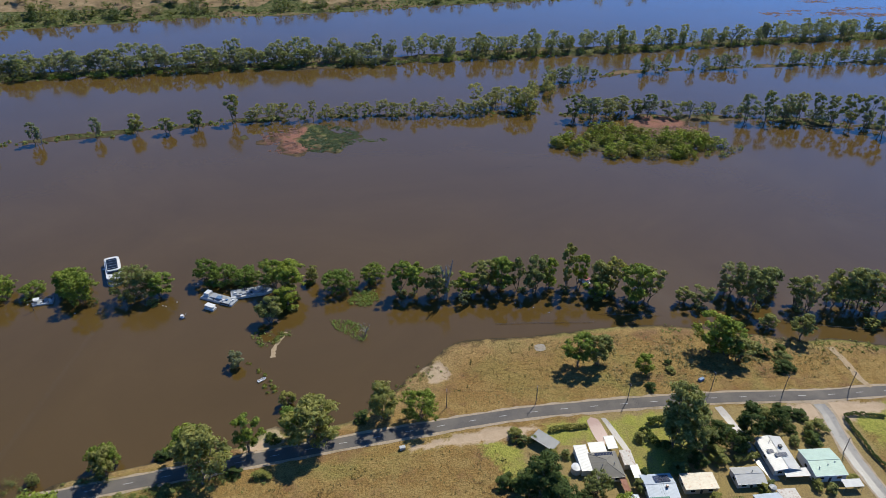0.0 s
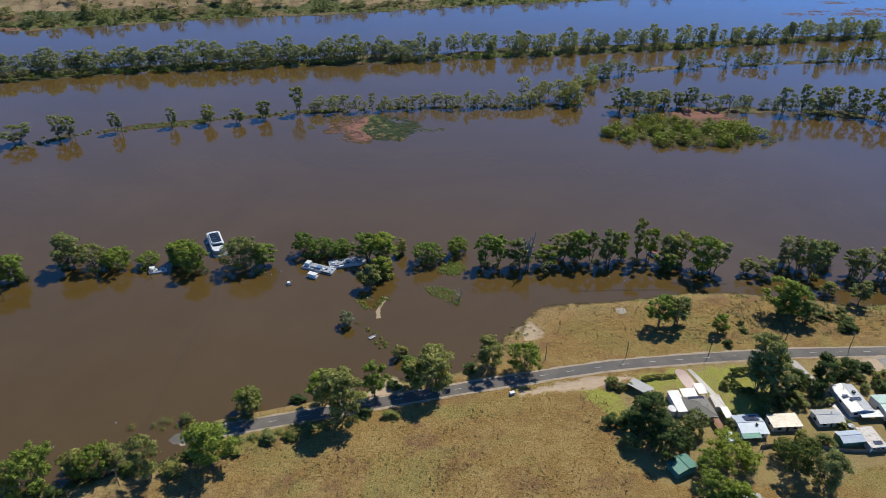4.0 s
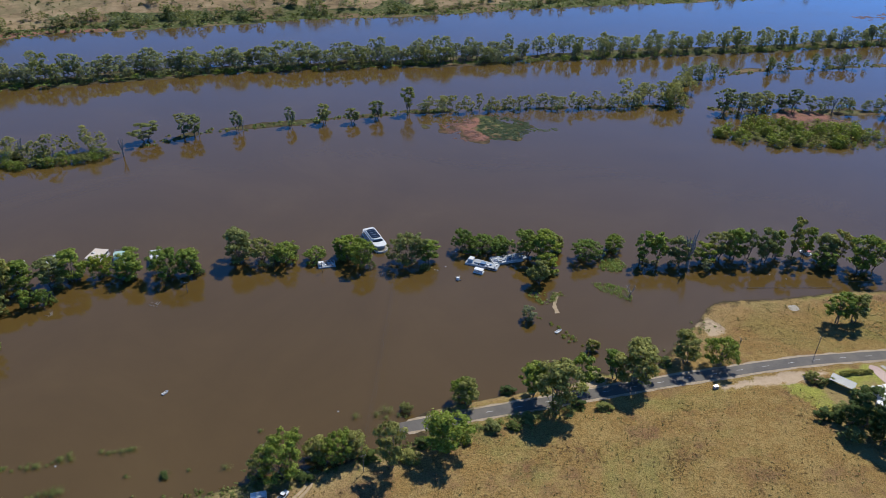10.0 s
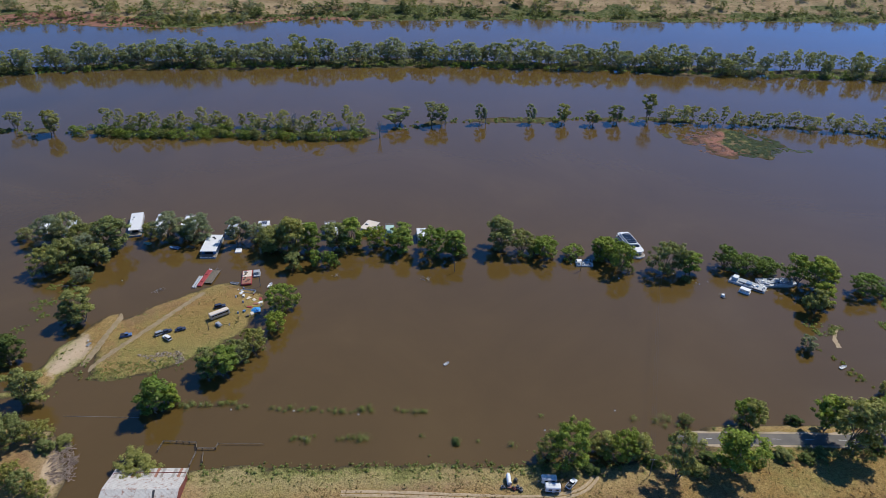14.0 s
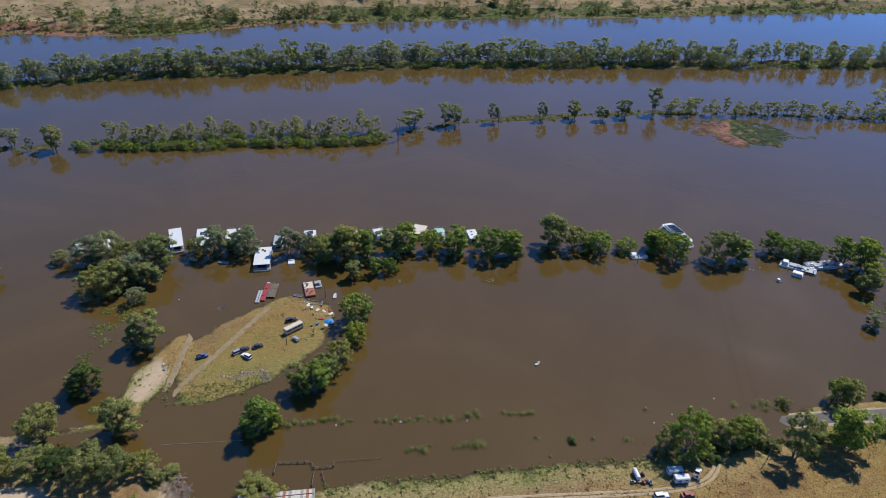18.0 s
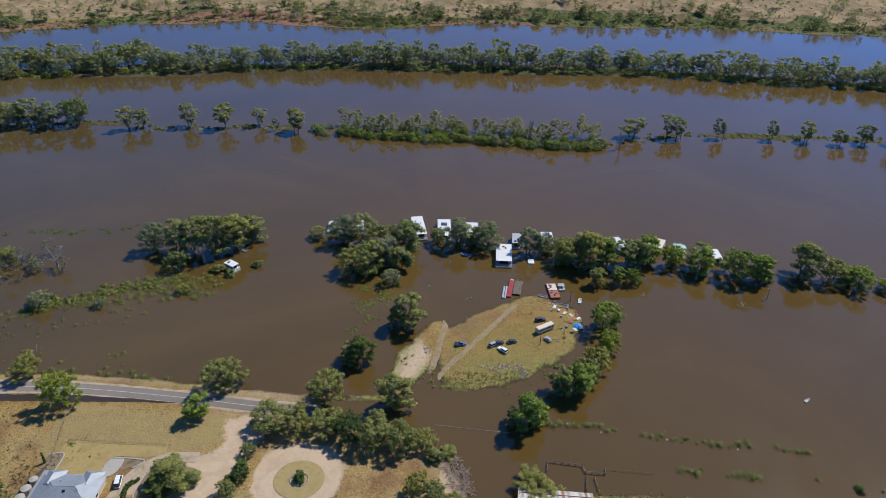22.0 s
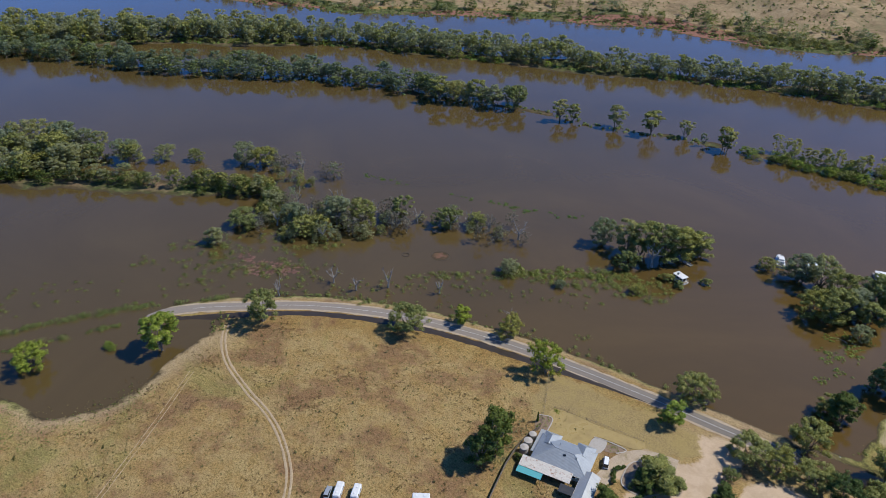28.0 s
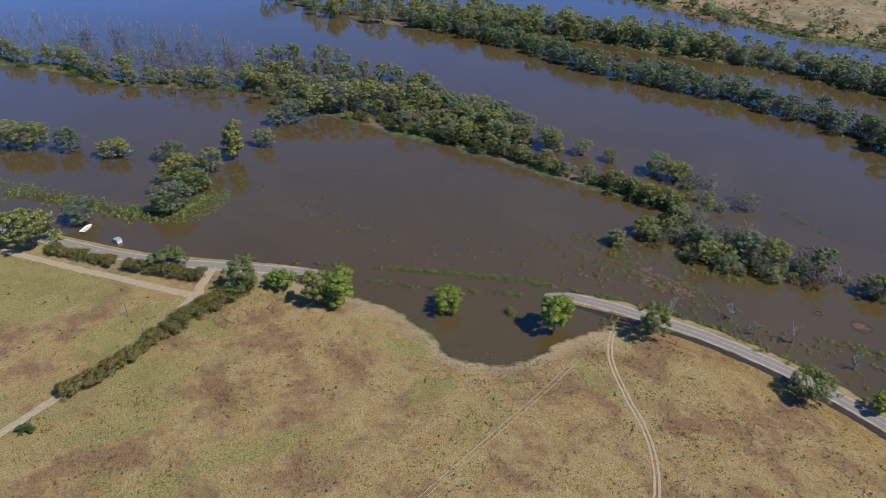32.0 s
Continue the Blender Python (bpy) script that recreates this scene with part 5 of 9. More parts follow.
lilies = line_spots([(-638, 238), (-619, 243), (-607, 244)], 1.2, 1.4, 1.6, 0.2, 95) + line_spots([(-578, 251), (-564, 255)], 1.6, 1.2, 1.3, 0.2, 96) + line_spots([(-552, 259), (-530, 262), (-515, 268), (-505, 273)], 1.1, 1.6, 1.7, 0.25, 97) + line_spots([(-470, 288), (-440, 292)], 2.0, 1.2, 1.2, 0.2, 98) + field_spots([(40, 452), (62, 450), (64, 446), (42, 447)], 30, 1.4, 0.3, 99)
tufts("water_weed", lilies, WEED, 100, "dark green floating water weed in loose rafts", "water weed", 30, 0.40, flat=True)
mats = [(x + a, y + q, 3.0, 0.12) for x, y, k, _ in within([(590, 760), (640, 835), (740, 830), (770, 745), (690, 735)], 16, 1.0, 1.0, 141) for a, q in np.random.RandomState(int(x)).normal(size=(26, 2)) * (14 * k, 5 * k)] + [(x, y, r, 0.12) for x, y, r, _ in within([(-800, 640), (-730, 680), (-600, 712), (-480, 722), (-470, 742), (-640, 735), (-800, 670)], 90, 2.6, 1.0, 142)] + [(x, y, r, 0.2) for x, y, r, _ in within([(240, 428), (285, 440), (300, 424), (262, 418)], 90, 3.0, 1.0, 143)] + [(x, y, r, 0.15) for x, y, r, _ in within([(-628, 136), (-608, 132), (-596, 143), (-585, 137), (-606, 120)], 70, 1.6, 1.0, 144)]
mats += [(x, y, r, 0.2) for x, y, r, _ in within([(-8, 436), (-25, 446), (-26, 470), (-8, 480), (4, 476), (2, 464), (-2, 452), (12, 436)], 90, 2.4, 1.0, 160)]
green_mats = [(x, y, r, 0.15) for x, y, r, _ in within([(12, 434), (2, 454), (8, 470), (14, 482), (30, 482), (45, 462), (32, 438)], 240, 2.6, 1.0, 161)]
tufts("green_water_weed", green_mats, DROWNED_WEED, 162, "dark green flat weed mat beside a rust-red one", "water weed", 26, 0.6, flat=True)
mats = [q for q in mats if q[0] > 500 or soft_noise(np.array(q[0]), np.array(q[1]), 14, 145) > -0.1]
tufts("red_water_weed", mats, RED_WEED, 146, "dull red floating weed in loose mats on the flood", "water weed", 26, 0.7, flat=True)
DRY_FIELDS = [(-600, 8), (-570, 50), (-575, 85), (-530, 125), (-470, 140), (-420, 118), (-425, 60), (-400, 0), (-440, -80), (-540, -160), (-610, -140), (-640, -90), (-660, -40)]
EAST_FIELD = [(60, 155), (20, 163), (-60, 160), (-120, 150), (-180, 146), (-260, 137), (-255, 118), (-150, 122), (-60, 100), (30, 95), (55, 120)]
scrub = field_spots(DRY_FIELDS, 8500, 0.42, 0.50, 101) + field_spots(EAST_FIELD, 1700, 0.40, 0.55, 102) + field_spots([(50, 212), (100, 214), (160, 206), (235, 184), (215, 168), (120, 178), (55, 182)], 520, 0.6, 0.5, 103) + field_spots(ISLAND, 130, 0.45, 0.35, 104) + field_spots([(-680, -70), (-650, -95), (-600, -170), (-720, -170)], 500, 0.7, 0.45, 105)
weeds = field_spots([(-449, 118), (-443.5, 113), (-444, 90), (-450, 84)], 170, 0.7, 0.5, 159) + field_spots([(148, 206), (215, 190), (205, 174), (150, 180)], 260, 0.9, 0.6, 154) + line_spots([(140, 200), (146, 190), (150, 184)], 0.8, 0.8, 1.0, 0.8, 155) + line_spots([(168, 203), (172, 196), (178, 188)], 0.8, 1.5, 1.0, 0.7, 156) + field_spots([(100, 212), (128, 210), (125, 182), (104, 184)], 120, 0.8, 0.5, 157)
weeds += field_spots([(112, 212), (170, 200), (215, 188), (205, 174), (150, 176), (115, 180)], 620, 0.7, 0.35, 219) + line_spots([(166, 193), (172, 187), (180, 182)], 0.7, 0.8, 1.1, 0.8, 220) + line_spots([(70, 208), (84, 190)], 1.2, 0.4, 0.5, 0.4, 221) + line_spots([(60, 184), (100, 185), (140, 180)], 1.6, 0.5, 0.5, 0.4, 222, 0.2)
tufts("paddock_weeds", weeds, DRY_TUFT, 158, "grey-green weeds in the dry paddock", "weeds", 30, 0.22)
rng = np.random.RandomState(179)
scrub = [(x, y, r * k, h * k) for (x, y, r, h), k in zip(scrub, 0.45 + 1.5 * rng.rand(len(scrub)) ** 3) if soft_noise(np.array(x), np.array(y), 17, 180) + 0.5 * soft_noise(np.array(x), np.array(y), 5, 181) > rng.uniform(-0.9, 0.7)]
# brown dock in ragged drifts, and the fine straw and green of the grass
DOCK = leafy("brown_dock", (0.125, 0.075, 0.042), (0.27, 0.165, 0.092), (0.22, 0.18, 0.08))
STRAW = leafy("straw_grass", (0.23, 0.165, 0.065), (0.50, 0.375, 0.165), (0.33, 0.32, 0.12))
drifts = []
for shape, count, seed in ((DRY_FIELDS, 95, 193), (EAST_FIELD, 26, 194)):
    for x, y, k, q in within(shape, count, 1.0, 1.0, seed):
        spread = np.random.RandomState(int(abs(x * 7 + y))).normal(size=(int(14 + 26 * q), 2)) * (5.6 * q, 2.6 * k)
        drifts += [(x + a - 0.25 * c, y + c + 0.35 * a, 0.45 + 0.4 * k, 0.22) for a, c in spread]
drifts += field_spots([(56, 211), (98, 214), (106, 196), (78, 187), (58, 193)], 330, 0.75, 0.25, 223)
PADDOCK_TRACK = smooth_line([(-580, 88), (-572, 80), (-559, 72), (-540, 66), (-523, 62), (-509, 56), (-496, 47), (-486, 34), (-478, 18), (-470, 0)], 2.0)
clear_of = lambda spots: [q for q, d in zip(spots, to_line(np.array([p[0] for p in spots]), np.array([p[1] for p in spots]), PADDOCK_TRACK)) if d > 2.2]
tufts("dock_drifts", clear_of(drifts), DOCK, 195, "ragged drifts of brown dock in dry paddocks", "weeds", 9, 0.24)
blades = field_spots(DRY_FIELDS, 7500, 0.55, 0.3, 196) + field_spots(EAST_FIELD, 4200, 0.5, 0.3, 197) + field_spots([(50, 212), (100, 214), (160, 206), (235, 184), (215, 168), (120, 178), (55, 182)], 1300, 0.55, 0.35, 198) + field_spots(ISLAND, 420, 0.45, 0.25, 199)
tufts("paddock_grass", clear_of(blades), STRAW, 200, "dry straw-coloured grass over the paddocks", "grass", 5, 0.36)
tufts("field_tufts", clear_of(scrub), FIELD_TUFT, 106, "low dull-green tufts dotted over dry paddocks", "tufts", 11, 0.40)
rim = field_spots([(-578, 45), (-585, 14), (-625, 2), (-618, -8), (-575, 0), (-562, 40)], 320, 0.45, 0.35, 107) + line_spots([(-588, 92), (-583, 84), (-575, 88)], 0.6, 1.8, 1.1, 0.7, 108) + line_spots([(-95, 157), (-136, 151), (-205, 146), (-262, 139)], 1.4, 2.6, 0.7, 0.4, 109, 0.35) + line_spots([(45, 206), (33, 198), (22, 190), (8, 181)], 0.8, 2.0, 1.1, 0.6, 110) + line_spots([(150, 210), (200, 192), (238, 181)], 0.8, 2.5, 1.1, 0.6, 111)
rim += line_spots([(-340, 195), (-324, 184), (-300, 186), (-280, 202)], 0.8, 1.6, 0.9, 0.5, 112) + line_spots([(-20, 160), (-55, 160), (-80, 158), (-95, 158)], 0.8, 2.0, 1.0, 0.6, 113)
rim += line_spots([(-93, 159), (-136, 151.5), (-205, 146.5), (-262, 140.5), (-283, 136)], 0.5, 1.6, 1.1, 0.6, 176, 0.15) + line_spots([(-140, 150), (-205, 144), (-262, 137)], 0.9, 3.0, 0.8, 0.4, 177, 0.3) + line_spots(ISLAND[4:10], 0.9, 1.6, 0.9, 0.5, 178, 0.1)
rim += field_spots([(-322, 184), (-313, 185), (-296, 190.5), (-287, 198), (-291, 199), (-303, 193), (-318, 192)], 190, 0.75, 0.3, 206) + field_spots(ISLAND, 150, 0.6, 0.25, 207)
tufts("shore_grass", rim, REED, 114, "green grass and weeds along the flood's edge", "grass", 26, 0.24)


MIDDLE = SPINES["middle_bank"][0]
bank = line_spots(MIDDLE[:7], 2.2, 3.0, 1.9, 1.2, 163, 0.1) + line_spots(MIDDLE[6:], 1.5, 3.0, 1.8, 1.1, 164, 0.12) + line_spots(SPINES["middle_bank_east"][0], 2.0, 4.5, 1.8, 1.1, 165, 0.1) + line_spots(SPINES["slant_bank"][0], 2.2, 4.0, 1.8, 1.1, 166, 0.1)
tufts("bank_rushes", bank, REED, 167, "olive rushes along the drowned middle bank", "rushes", 26, 0.36)
front = line_spots([(x, y - 9) for x, y in SPINES["far_bank_row"][0][2:]], 1.6, 2.2, 2.0, 0.9, 168, 0.05)
tufts("bank_grass", front, REED_FRESH, 169, "pale green grass along the foot of a far belt of trees", "grass", 18, 0.42)
far_shore = line_spots([(x, y + 5) for x, y in FAR_BANK[3:20]], 1.3, 7.0, 2.2, 0.9, 170, 0.1) + line_spots([(x, y + 17) for x, y in FAR_BANK[3:20]], 1.5, 8.0, 2.0, 0.9, 171, 0.25)
tufts("far_shore_grass", far_shore, REED, 172, "green and brown grass along the far shore", "grass", 12, 0.55)
specks, rng = [], np.random.RandomState(173)
px, py = rng.uniform(-1450, 850, 30000), rng.uniform(480, 1120, 30000)
deep = inside(px, py, FAR_BANK)
for x, y in zip(px[(deep > 14) & (deep < 190)], py[(deep > 14) & (deep < 190)]):
    if soft_noise(np.array(x), np.array(y), 26, 174) > rng.uniform(-0.9, 0.6):
        k = rng.uniform(0.5, 1.7)
        specks.append((x, y, k, 0.9 * k))
tufts("hill_specks", specks, LEAF_DARK, 175, "small dark saltbush dotted over the dry far hillside", "scrub", 7, 0.62)


def dead_tree(x, y, h, w, seed, label="bare grey dead tree standing in flood water", fine=3):
    """A leafless tree with forking limbs."""
    rng = np.random.RandomState(seed)
    tv, tf = [], []
    top = Vector((rng.normal() * 0.3, rng.normal() * 0.3, h * 0.34))
    tube(tv, tf, (0, 0, -0.8), top, 0.044 * h, 0.030 * h, 6)
    for i in range(5):
        a = 2 * math.pi * (i + rng.uniform(-0.3, 0.3)) / 5
        tip = Vector((math.cos(a) * w * 0.36, math.sin(a) * w * 0.36, h * rng.uniform(0.62, 1.0)))
        tube(tv, tf, top, tip, 0.026 * h, 0.009 * h, 5, (0, 0, -0.06 * h))
        for _ in range(fine):
            q = top.lerp(tip, rng.uniform(0.4, 0.95))
            e = q + Vector((rng.normal() * w * 0.14, rng.normal() * w * 0.14, rng.uniform(0.02, 0.2) * h))
            tube(tv, tf, q, e, 0.013 * h, 0.004 * h, 3)
    ob = new("dead_tree", mesh_from("dead_tree", tv, tf, DEAD_WOOD))
    ob.matrix_world = pose(x, y, max(lie(x, y), -0.6), 0, 0, rng.uniform(0, 360))
    return tagged(ob, label, "tree", "dead trees in the flood")


for i, (x, y, h, w) in enumerate(DEAD + [(61, 252, 22, 8), (21, 233, 7, 7), (-452, 248, 17, 12), (-198, 474, 9, 4), (-168, 479, 10, 4), (-430, 440, 9, 5), (-305, 447, 15, 5), (-243, 443, 14, 4), (300, 452, 13, 5), (455, 640, 22, 14), (-536, 228, 10, 8)]):
    dead_tree(x, y, h, w, 500 + i)
bare_v, bare_f = [], []
rng = np.random.RandomState(64)
for x, y, h, w in within([(-1320, -230), (-1200, -60), (-1080, 20), (-1000, 90), (-930, 60), (-990, -30), (-1080, -110), (-1200, -260)], 170, 12, 6, 65):
    for _ in range(2):
        foot, tip = Vector((x + rng.normal(), y + rng.normal(), -0.8)), Vector((x + rng.normal() * 2.2, y + rng.normal() * 2.2, h * rng.uniform(0.6, 1.1)))
        tube(bare_v, bare_f, foot, tip, 0.22, 0.06, 3)
        for _ in range(4):
            q = foot.lerp(tip, rng.uniform(0.4, 0.9))
            tube(bare_v, bare_f, q, q + Vector((rng.normal() * 1.5, rng.normal() * 1.5, rng.uniform(1.0, 3.0))), 0.10, 0.04, 3, rings=2)
tagged(new("drowned_wood", mesh_from("drowned_wood", bare_v, bare_f, DEAD_WOOD)), "thin grey drowned trees with bare stems far out in the flood", "dead wood", kind="stuff")


# hedges: clipped or wild rows, one thing each
def hedge(line, width, height, seed, leaves=LEAF_HEDGE, label="thick olive-brown hedge along a track", gap=0.8, size=0.34, name="hedge"):
    rng = np.random.RandomState(seed)
    p = smooth_line(line, gap)
    centres, radii = [], []
    across = np.gradient(p, axis=0)
    for i, (x, y) in enumerate(p):
        tall = 0.65 + 0.55 * rng.rand() if i % 4 == 0 else tall
        n = np.array([-across[i][1], across[i][0]]) / max(np.linalg.norm(across[i]), 1e-6)
        for k in rng.uniform(-0.42, 0.42, 4):
            r = rng.uniform(0.13, 0.24) * width
            q = np.array([x, y]) + n * k * width * (0.6 + 0.4 * tall)
            centres.append((q[0], q[1], lie(x, y) + max(0.5 * r, height * tall * math.sqrt(1 - (k / 0.55) ** 2) - 0.6 * r)))
            radii.append(r)
    lv, lf, ln = leaf_sprays(rng, centres, radii, int(len(p) * width * 26 * (0.42 / size) ** 1.6), size, 0.9)
    top = new(name)
    ob = new("foliage", mesh_from("foliage", lv, lf, leaves, False, ln))
    ob.parent = top
    sv, sf = [], []
    for i in range(0, len(p), 3):
        x, y = p[i]
        tube(sv, sf, (x, y, lie(x, y) - 0.3), (x + rng.normal() * 0.3, y + rng.normal() * 0.3, lie(x, y) + height * 0.6), 0.07, 0.03, 4)
    stems = new("stems", mesh_from("stems", sv, sf, BARK))
    stems["kind"] = "stuff"
    stems.parent = top
    return tagged(top, label, "hedge")


hedge([(-663, -59), (-652, -78), (-640, -95)], 11.5, 6.2, 120, gap=1.0, size=0.28)
hedge([(-640, -97), (-630, -108), (-621, -118), (-613, -134)], 8.6, 4.8, 121, gap=1.0, size=0.28)
hedge([(-733, -148), (-716, -128), (-707, -117)], 8.0, 4.8, 122, gap=1.0, size=0.28)
hedge([(-702, -111), (-690, -93), (-680, -78)], 9.0, 5.2, 123, gap=1.0, size=0.28)
hedge([(-410, 119), (-412, 115), (-410, 110)], 1.7, 1.4, 124, LEAF_DARK, "clipped dark green garden hedge beside a drive", 0.5, 0.20)
hedge([(79, 162.3), (86, 162.4), (93, 161.6)], 2.2, 1.5, 125, LEAF_GUM, "clipped green hedge along a lawn", 0.5, 0.22)
hedge([(205, 144.5), (193, 148), (189.3, 145.5), (188, 138), (186.5, 130), (187, 119)], 1.6, 1.6, 126, LEAF_DARK, "clipped dark hedge round a lawn", 0.35, 0.13)
hedge([(116, 158.6), (123, 158.2), (129, 157)], 3.4, 2.6, 127, LEAF_DARK, "dark green garden hedge", 0.7, 0.28)
hedge([(112, 155), (113, 150), (117, 146)], 3.8, 2.8, 128, LEAF_DARK, "rounded dark green garden hedge", 0.7, 0.28)
hedge([(137, 136.5), (142, 136.5), (146, 137)], 3.0, 2.2, 129, LEAF_GUM, "green garden hedge beside a house", 0.6, 0.26)

BUSHES = [(66, 162.5, 4, 5), (68, 159, 3, 4), (143, 141, 4.5, 5), (160, 152, 5, 6), (165, 149, 3.5, 5), (168, 154, 3, 6), (174, 143, 5, 7), (169, 139, 4, 6), (157, 147, 4, 5), (181, 190, 4, 6), (183, 186, 3.5, 5), (188, 181, 4, 7), (185, 176, 4, 7), (192, 188, 3, 5), (126, 176.5, 2.5, 4), (139, 184, 2, 4), (140, 189, 2, 3),]
BUSHES_GARDEN = [(171, 152, 3, 5), (174, 150.5, 3, 5), (176.5, 143, 4, 5), (165, 145, 3, 4), (163, 139.5, 3, 4), (139, 123.5, 3, 4), (142.5, 125, 2.5, 3.5), (158, 121, 3, 4), (161.5, 119, 3, 4), (99.5, 132.5, 3.5, 4), (103, 137, 3, 4), (76, 151.5, 3, 4), (80.5, 150, 2.5, 3.5)]
BUSHES_YARD = [(118, 141, 5, 7), (116, 136.5, 4, 6), (124, 138, 4, 6), (131, 139, 5, 7), (142, 148, 4, 5), (72, 159, 3, 4), (171.5, 121, 2.5, 4), (109, 152, 3, 4), (56, 143, 4, 6), (60, 141, 5, 6), (64, 144, 5, 6), (72, 138, 6, 7), (59, 131, 6, 7), (121, 122, 4, 5), (128, 119, 4, 6), (113, 121, 4, 5), (133, 141, 3, 5)]
BUSHES_SHORE = [(-22, 163, 2.5, 5), (-31, 165.5, 3, 5), (-52, 161.5, 3, 6), (-58, 159.5, 2.5, 5), (-66, 160, 3.5, 6), (-78, 157, 3, 6), (-92, 157.5, 3, 6), (-97, 152, 4, 7), (-111, 154.5, 3.5, 6), (-133, 150, 3, 5), (-18, 178.5, 3, 5), (2, 177, 3, 5), (14, 183, 3, 6), (-35, 178, 2.5, 5), (-55, 178.5, 3, 5)]
BUSHES_WEST = [(-399, 120.5, 8.5, 12.5), (-402.5, 118, 7.0, 8.5), (-395.5, 121.5, 7.0, 8.5), (-403.5, 114, 4.0, 5), (-599, -144, 3, 5), (-440, 100, 2.2, 3), (-400, 113, 4, 5), (-380, 129, 4, 5), (-381, 117, 4, 5), (-381, 123, 3, 4), (-408, 100, 7, 8), (-401, 103, 6, 7), (-393, 106, 6, 7), (-283, 140, 6, 10), (-314, 150, 3, 6), (-318, 146, 4, 6), (-359.6, 128.7, 3.2, 4), (-425, 250, 4, 5), (-441.5, 241.5, 4.5, 6), (-435.5, 240.0, 4.0, 5.5), (-506, 200, 7, 10), (-179, 160, 2, 3)]
for x, y, h, w in BUSHES + BUSHES_GARDEN + BUSHES_YARD + BUSHES_SHORE + BUSHES_WEST:
    tree(x, y, h, w, "bush", pick.choice((LEAF_DARK, LEAF_GUM)), "rounded green bush with dense leaves", "garden bushes", "bush")


# ---------------------------------------------------------------- making things
def block(bm, size, at_place=(0, 0, 0), bevel=0.04, turn=(0, 0, 0), taper=1.0):
    """A box with broken edges, its middle at a place; taper shrinks its top."""
    made = bmesh.ops.create_cube(bm, size=1.0)["verts"]
    for v in made:
        k = taper if v.co.z > 0 else 1.0
        v.co = Vector((v.co.x * size[0] * k, v.co.y * size[1] * k, v.co.z * size[2]))
    if bevel > 0:
        edges = list({e for v in made for e in v.link_edges})
        made = list({v for f in bmesh.ops.bevel(bm, geom=edges, offset=min(bevel, 0.4 * min(size)), segments=1, affect="EDGES")["faces"] for v in f.verts} | {v for v in made if v.is_valid})
    m = pose(*at_place, *turn)
    for v in made:
        v.co = m @ v.co


def rod(bm, a, c, r, sides=8, r2=None):
    """A round bar from a to c."""
    a, c = Vector(a), Vector(c)
    d = c - a
    m = Matrix.Translation((a + c) / 2) @ d.to_track_quat("Z", "Y").to_matrix().to_4x4()
    bmesh.ops.create_cone(bm, cap_ends=True, segments=sides, radius1=r, radius2=r if r2 is None else r2, depth=d.length, matrix=m)


def solid(bm, low, high):
    """A closed body between two rings of points."""
    a, c = [bm.verts.new(q) for q in low], [bm.verts.new(q) for q in high]
    n = len(a)
    bm.faces.new(a[::-1]), bm.faces.new(c)
    for i in range(n):
        bm.faces.new((a[i], a[(i + 1) % n], c[(i + 1) % n], c[i]))


def part(name, bm, material, parent, label=""):
    """Links a bmesh as one mesh under a thing or a part."""
    bmesh.ops.recalc_face_normals(bm, faces=bm.faces[:])
    me = bpy.data.meshes.new(name)
    bm.to_mesh(me), bm.free()
    me.materials.append(material)
    ob = new(name, me)
    ob.parent = parent
    return tagged(ob, label) if label else ob


def boxes(name, material, parent, *specs, label="", bevel=0.03):
    """One part out of boxes: (size, place[, turn])."""
    bm = bmesh.new()
    for s in specs:
        block(bm, s[0], s[1], bevel, *(s[2:3] or [(0, 0, 0)]))
    return part(name, bm, material, parent, label)


def thing(name, x, y, angle, label, category, group="", z=None):
    top = new(name)
    top.matrix_world = pose(x, y, lie(x, y) if z is None else z, 0, 0, angle)
    return tagged(top, label, category, group)


def ribbed(name, col, gap=0.38, rust=0.0, rough=0.45, metal=0.2):
    """Ribbed roof iron, its ribs along the sheet's own y."""
    m, n, l, b = mat(name, rough, metal, 0.5)
    tc = n.new("ShaderNodeTexCoord").outputs["Object"]
    p = add(n, "NewGeometry").outputs["Position"]
    w = n.new("ShaderNodeTexWave")
    w.bands_direction = "X"
    w.inputs["Scale"].default_value = 0.314 / gap
    l.new(tc, w.inputs["Vector"])
    stain = noise_tex(n, l, p, 0.45, 6.0, 0.7, 0.5)
    c = mix(n, l, span(n, l, stain, 0.35, 0.75), col, tuple(v * 0.78 for v in col))
    if rust:
        c = mix(n, l, math_node(n, l, "MULTIPLY", span(n, l, noise_tex(n, l, p, 0.8, 6.0, 0.75), 0.62 - 0.3 * rust, 0.66), 0.9), c, (0.26, 0.105, 0.055))
    c = mix(n, l, math_node(n, l, "MULTIPLY", w.outputs["Fac"], 0.14), c, tuple(v * 0.6 for v in col))
    l.new(c, b.inputs["Base Color"])
    bump(n, l, b, w.outputs["Fac"], 0.5, 0.05)
    return m


IRON_WHITE = ribbed("white_roof_iron", (0.45, 0.45, 0.44))
IRON_GREY = ribbed("grey_roof_iron", (0.36, 0.37, 0.375))
IRON_DARK = ribbed("dark_grey_roof_iron", (0.17, 0.175, 0.18))
IRON_BLUE = ribbed("blue_grey_roof_iron", (0.30, 0.325, 0.35))
IRON_PALE_BLUE = ribbed("pale_blue_roof_iron", (0.50, 0.55, 0.60))
IRON_GREEN = ribbed("dark_green_roof_iron", (0.032, 0.145, 0.11))
IRON_PALE_GREEN = ribbed("pale_green_roof_iron", (0.40, 0.52, 0.44))
IRON_CREAM = ribbed("cream_roof_iron", (0.38, 0.345, 0.28), rust=0.2)
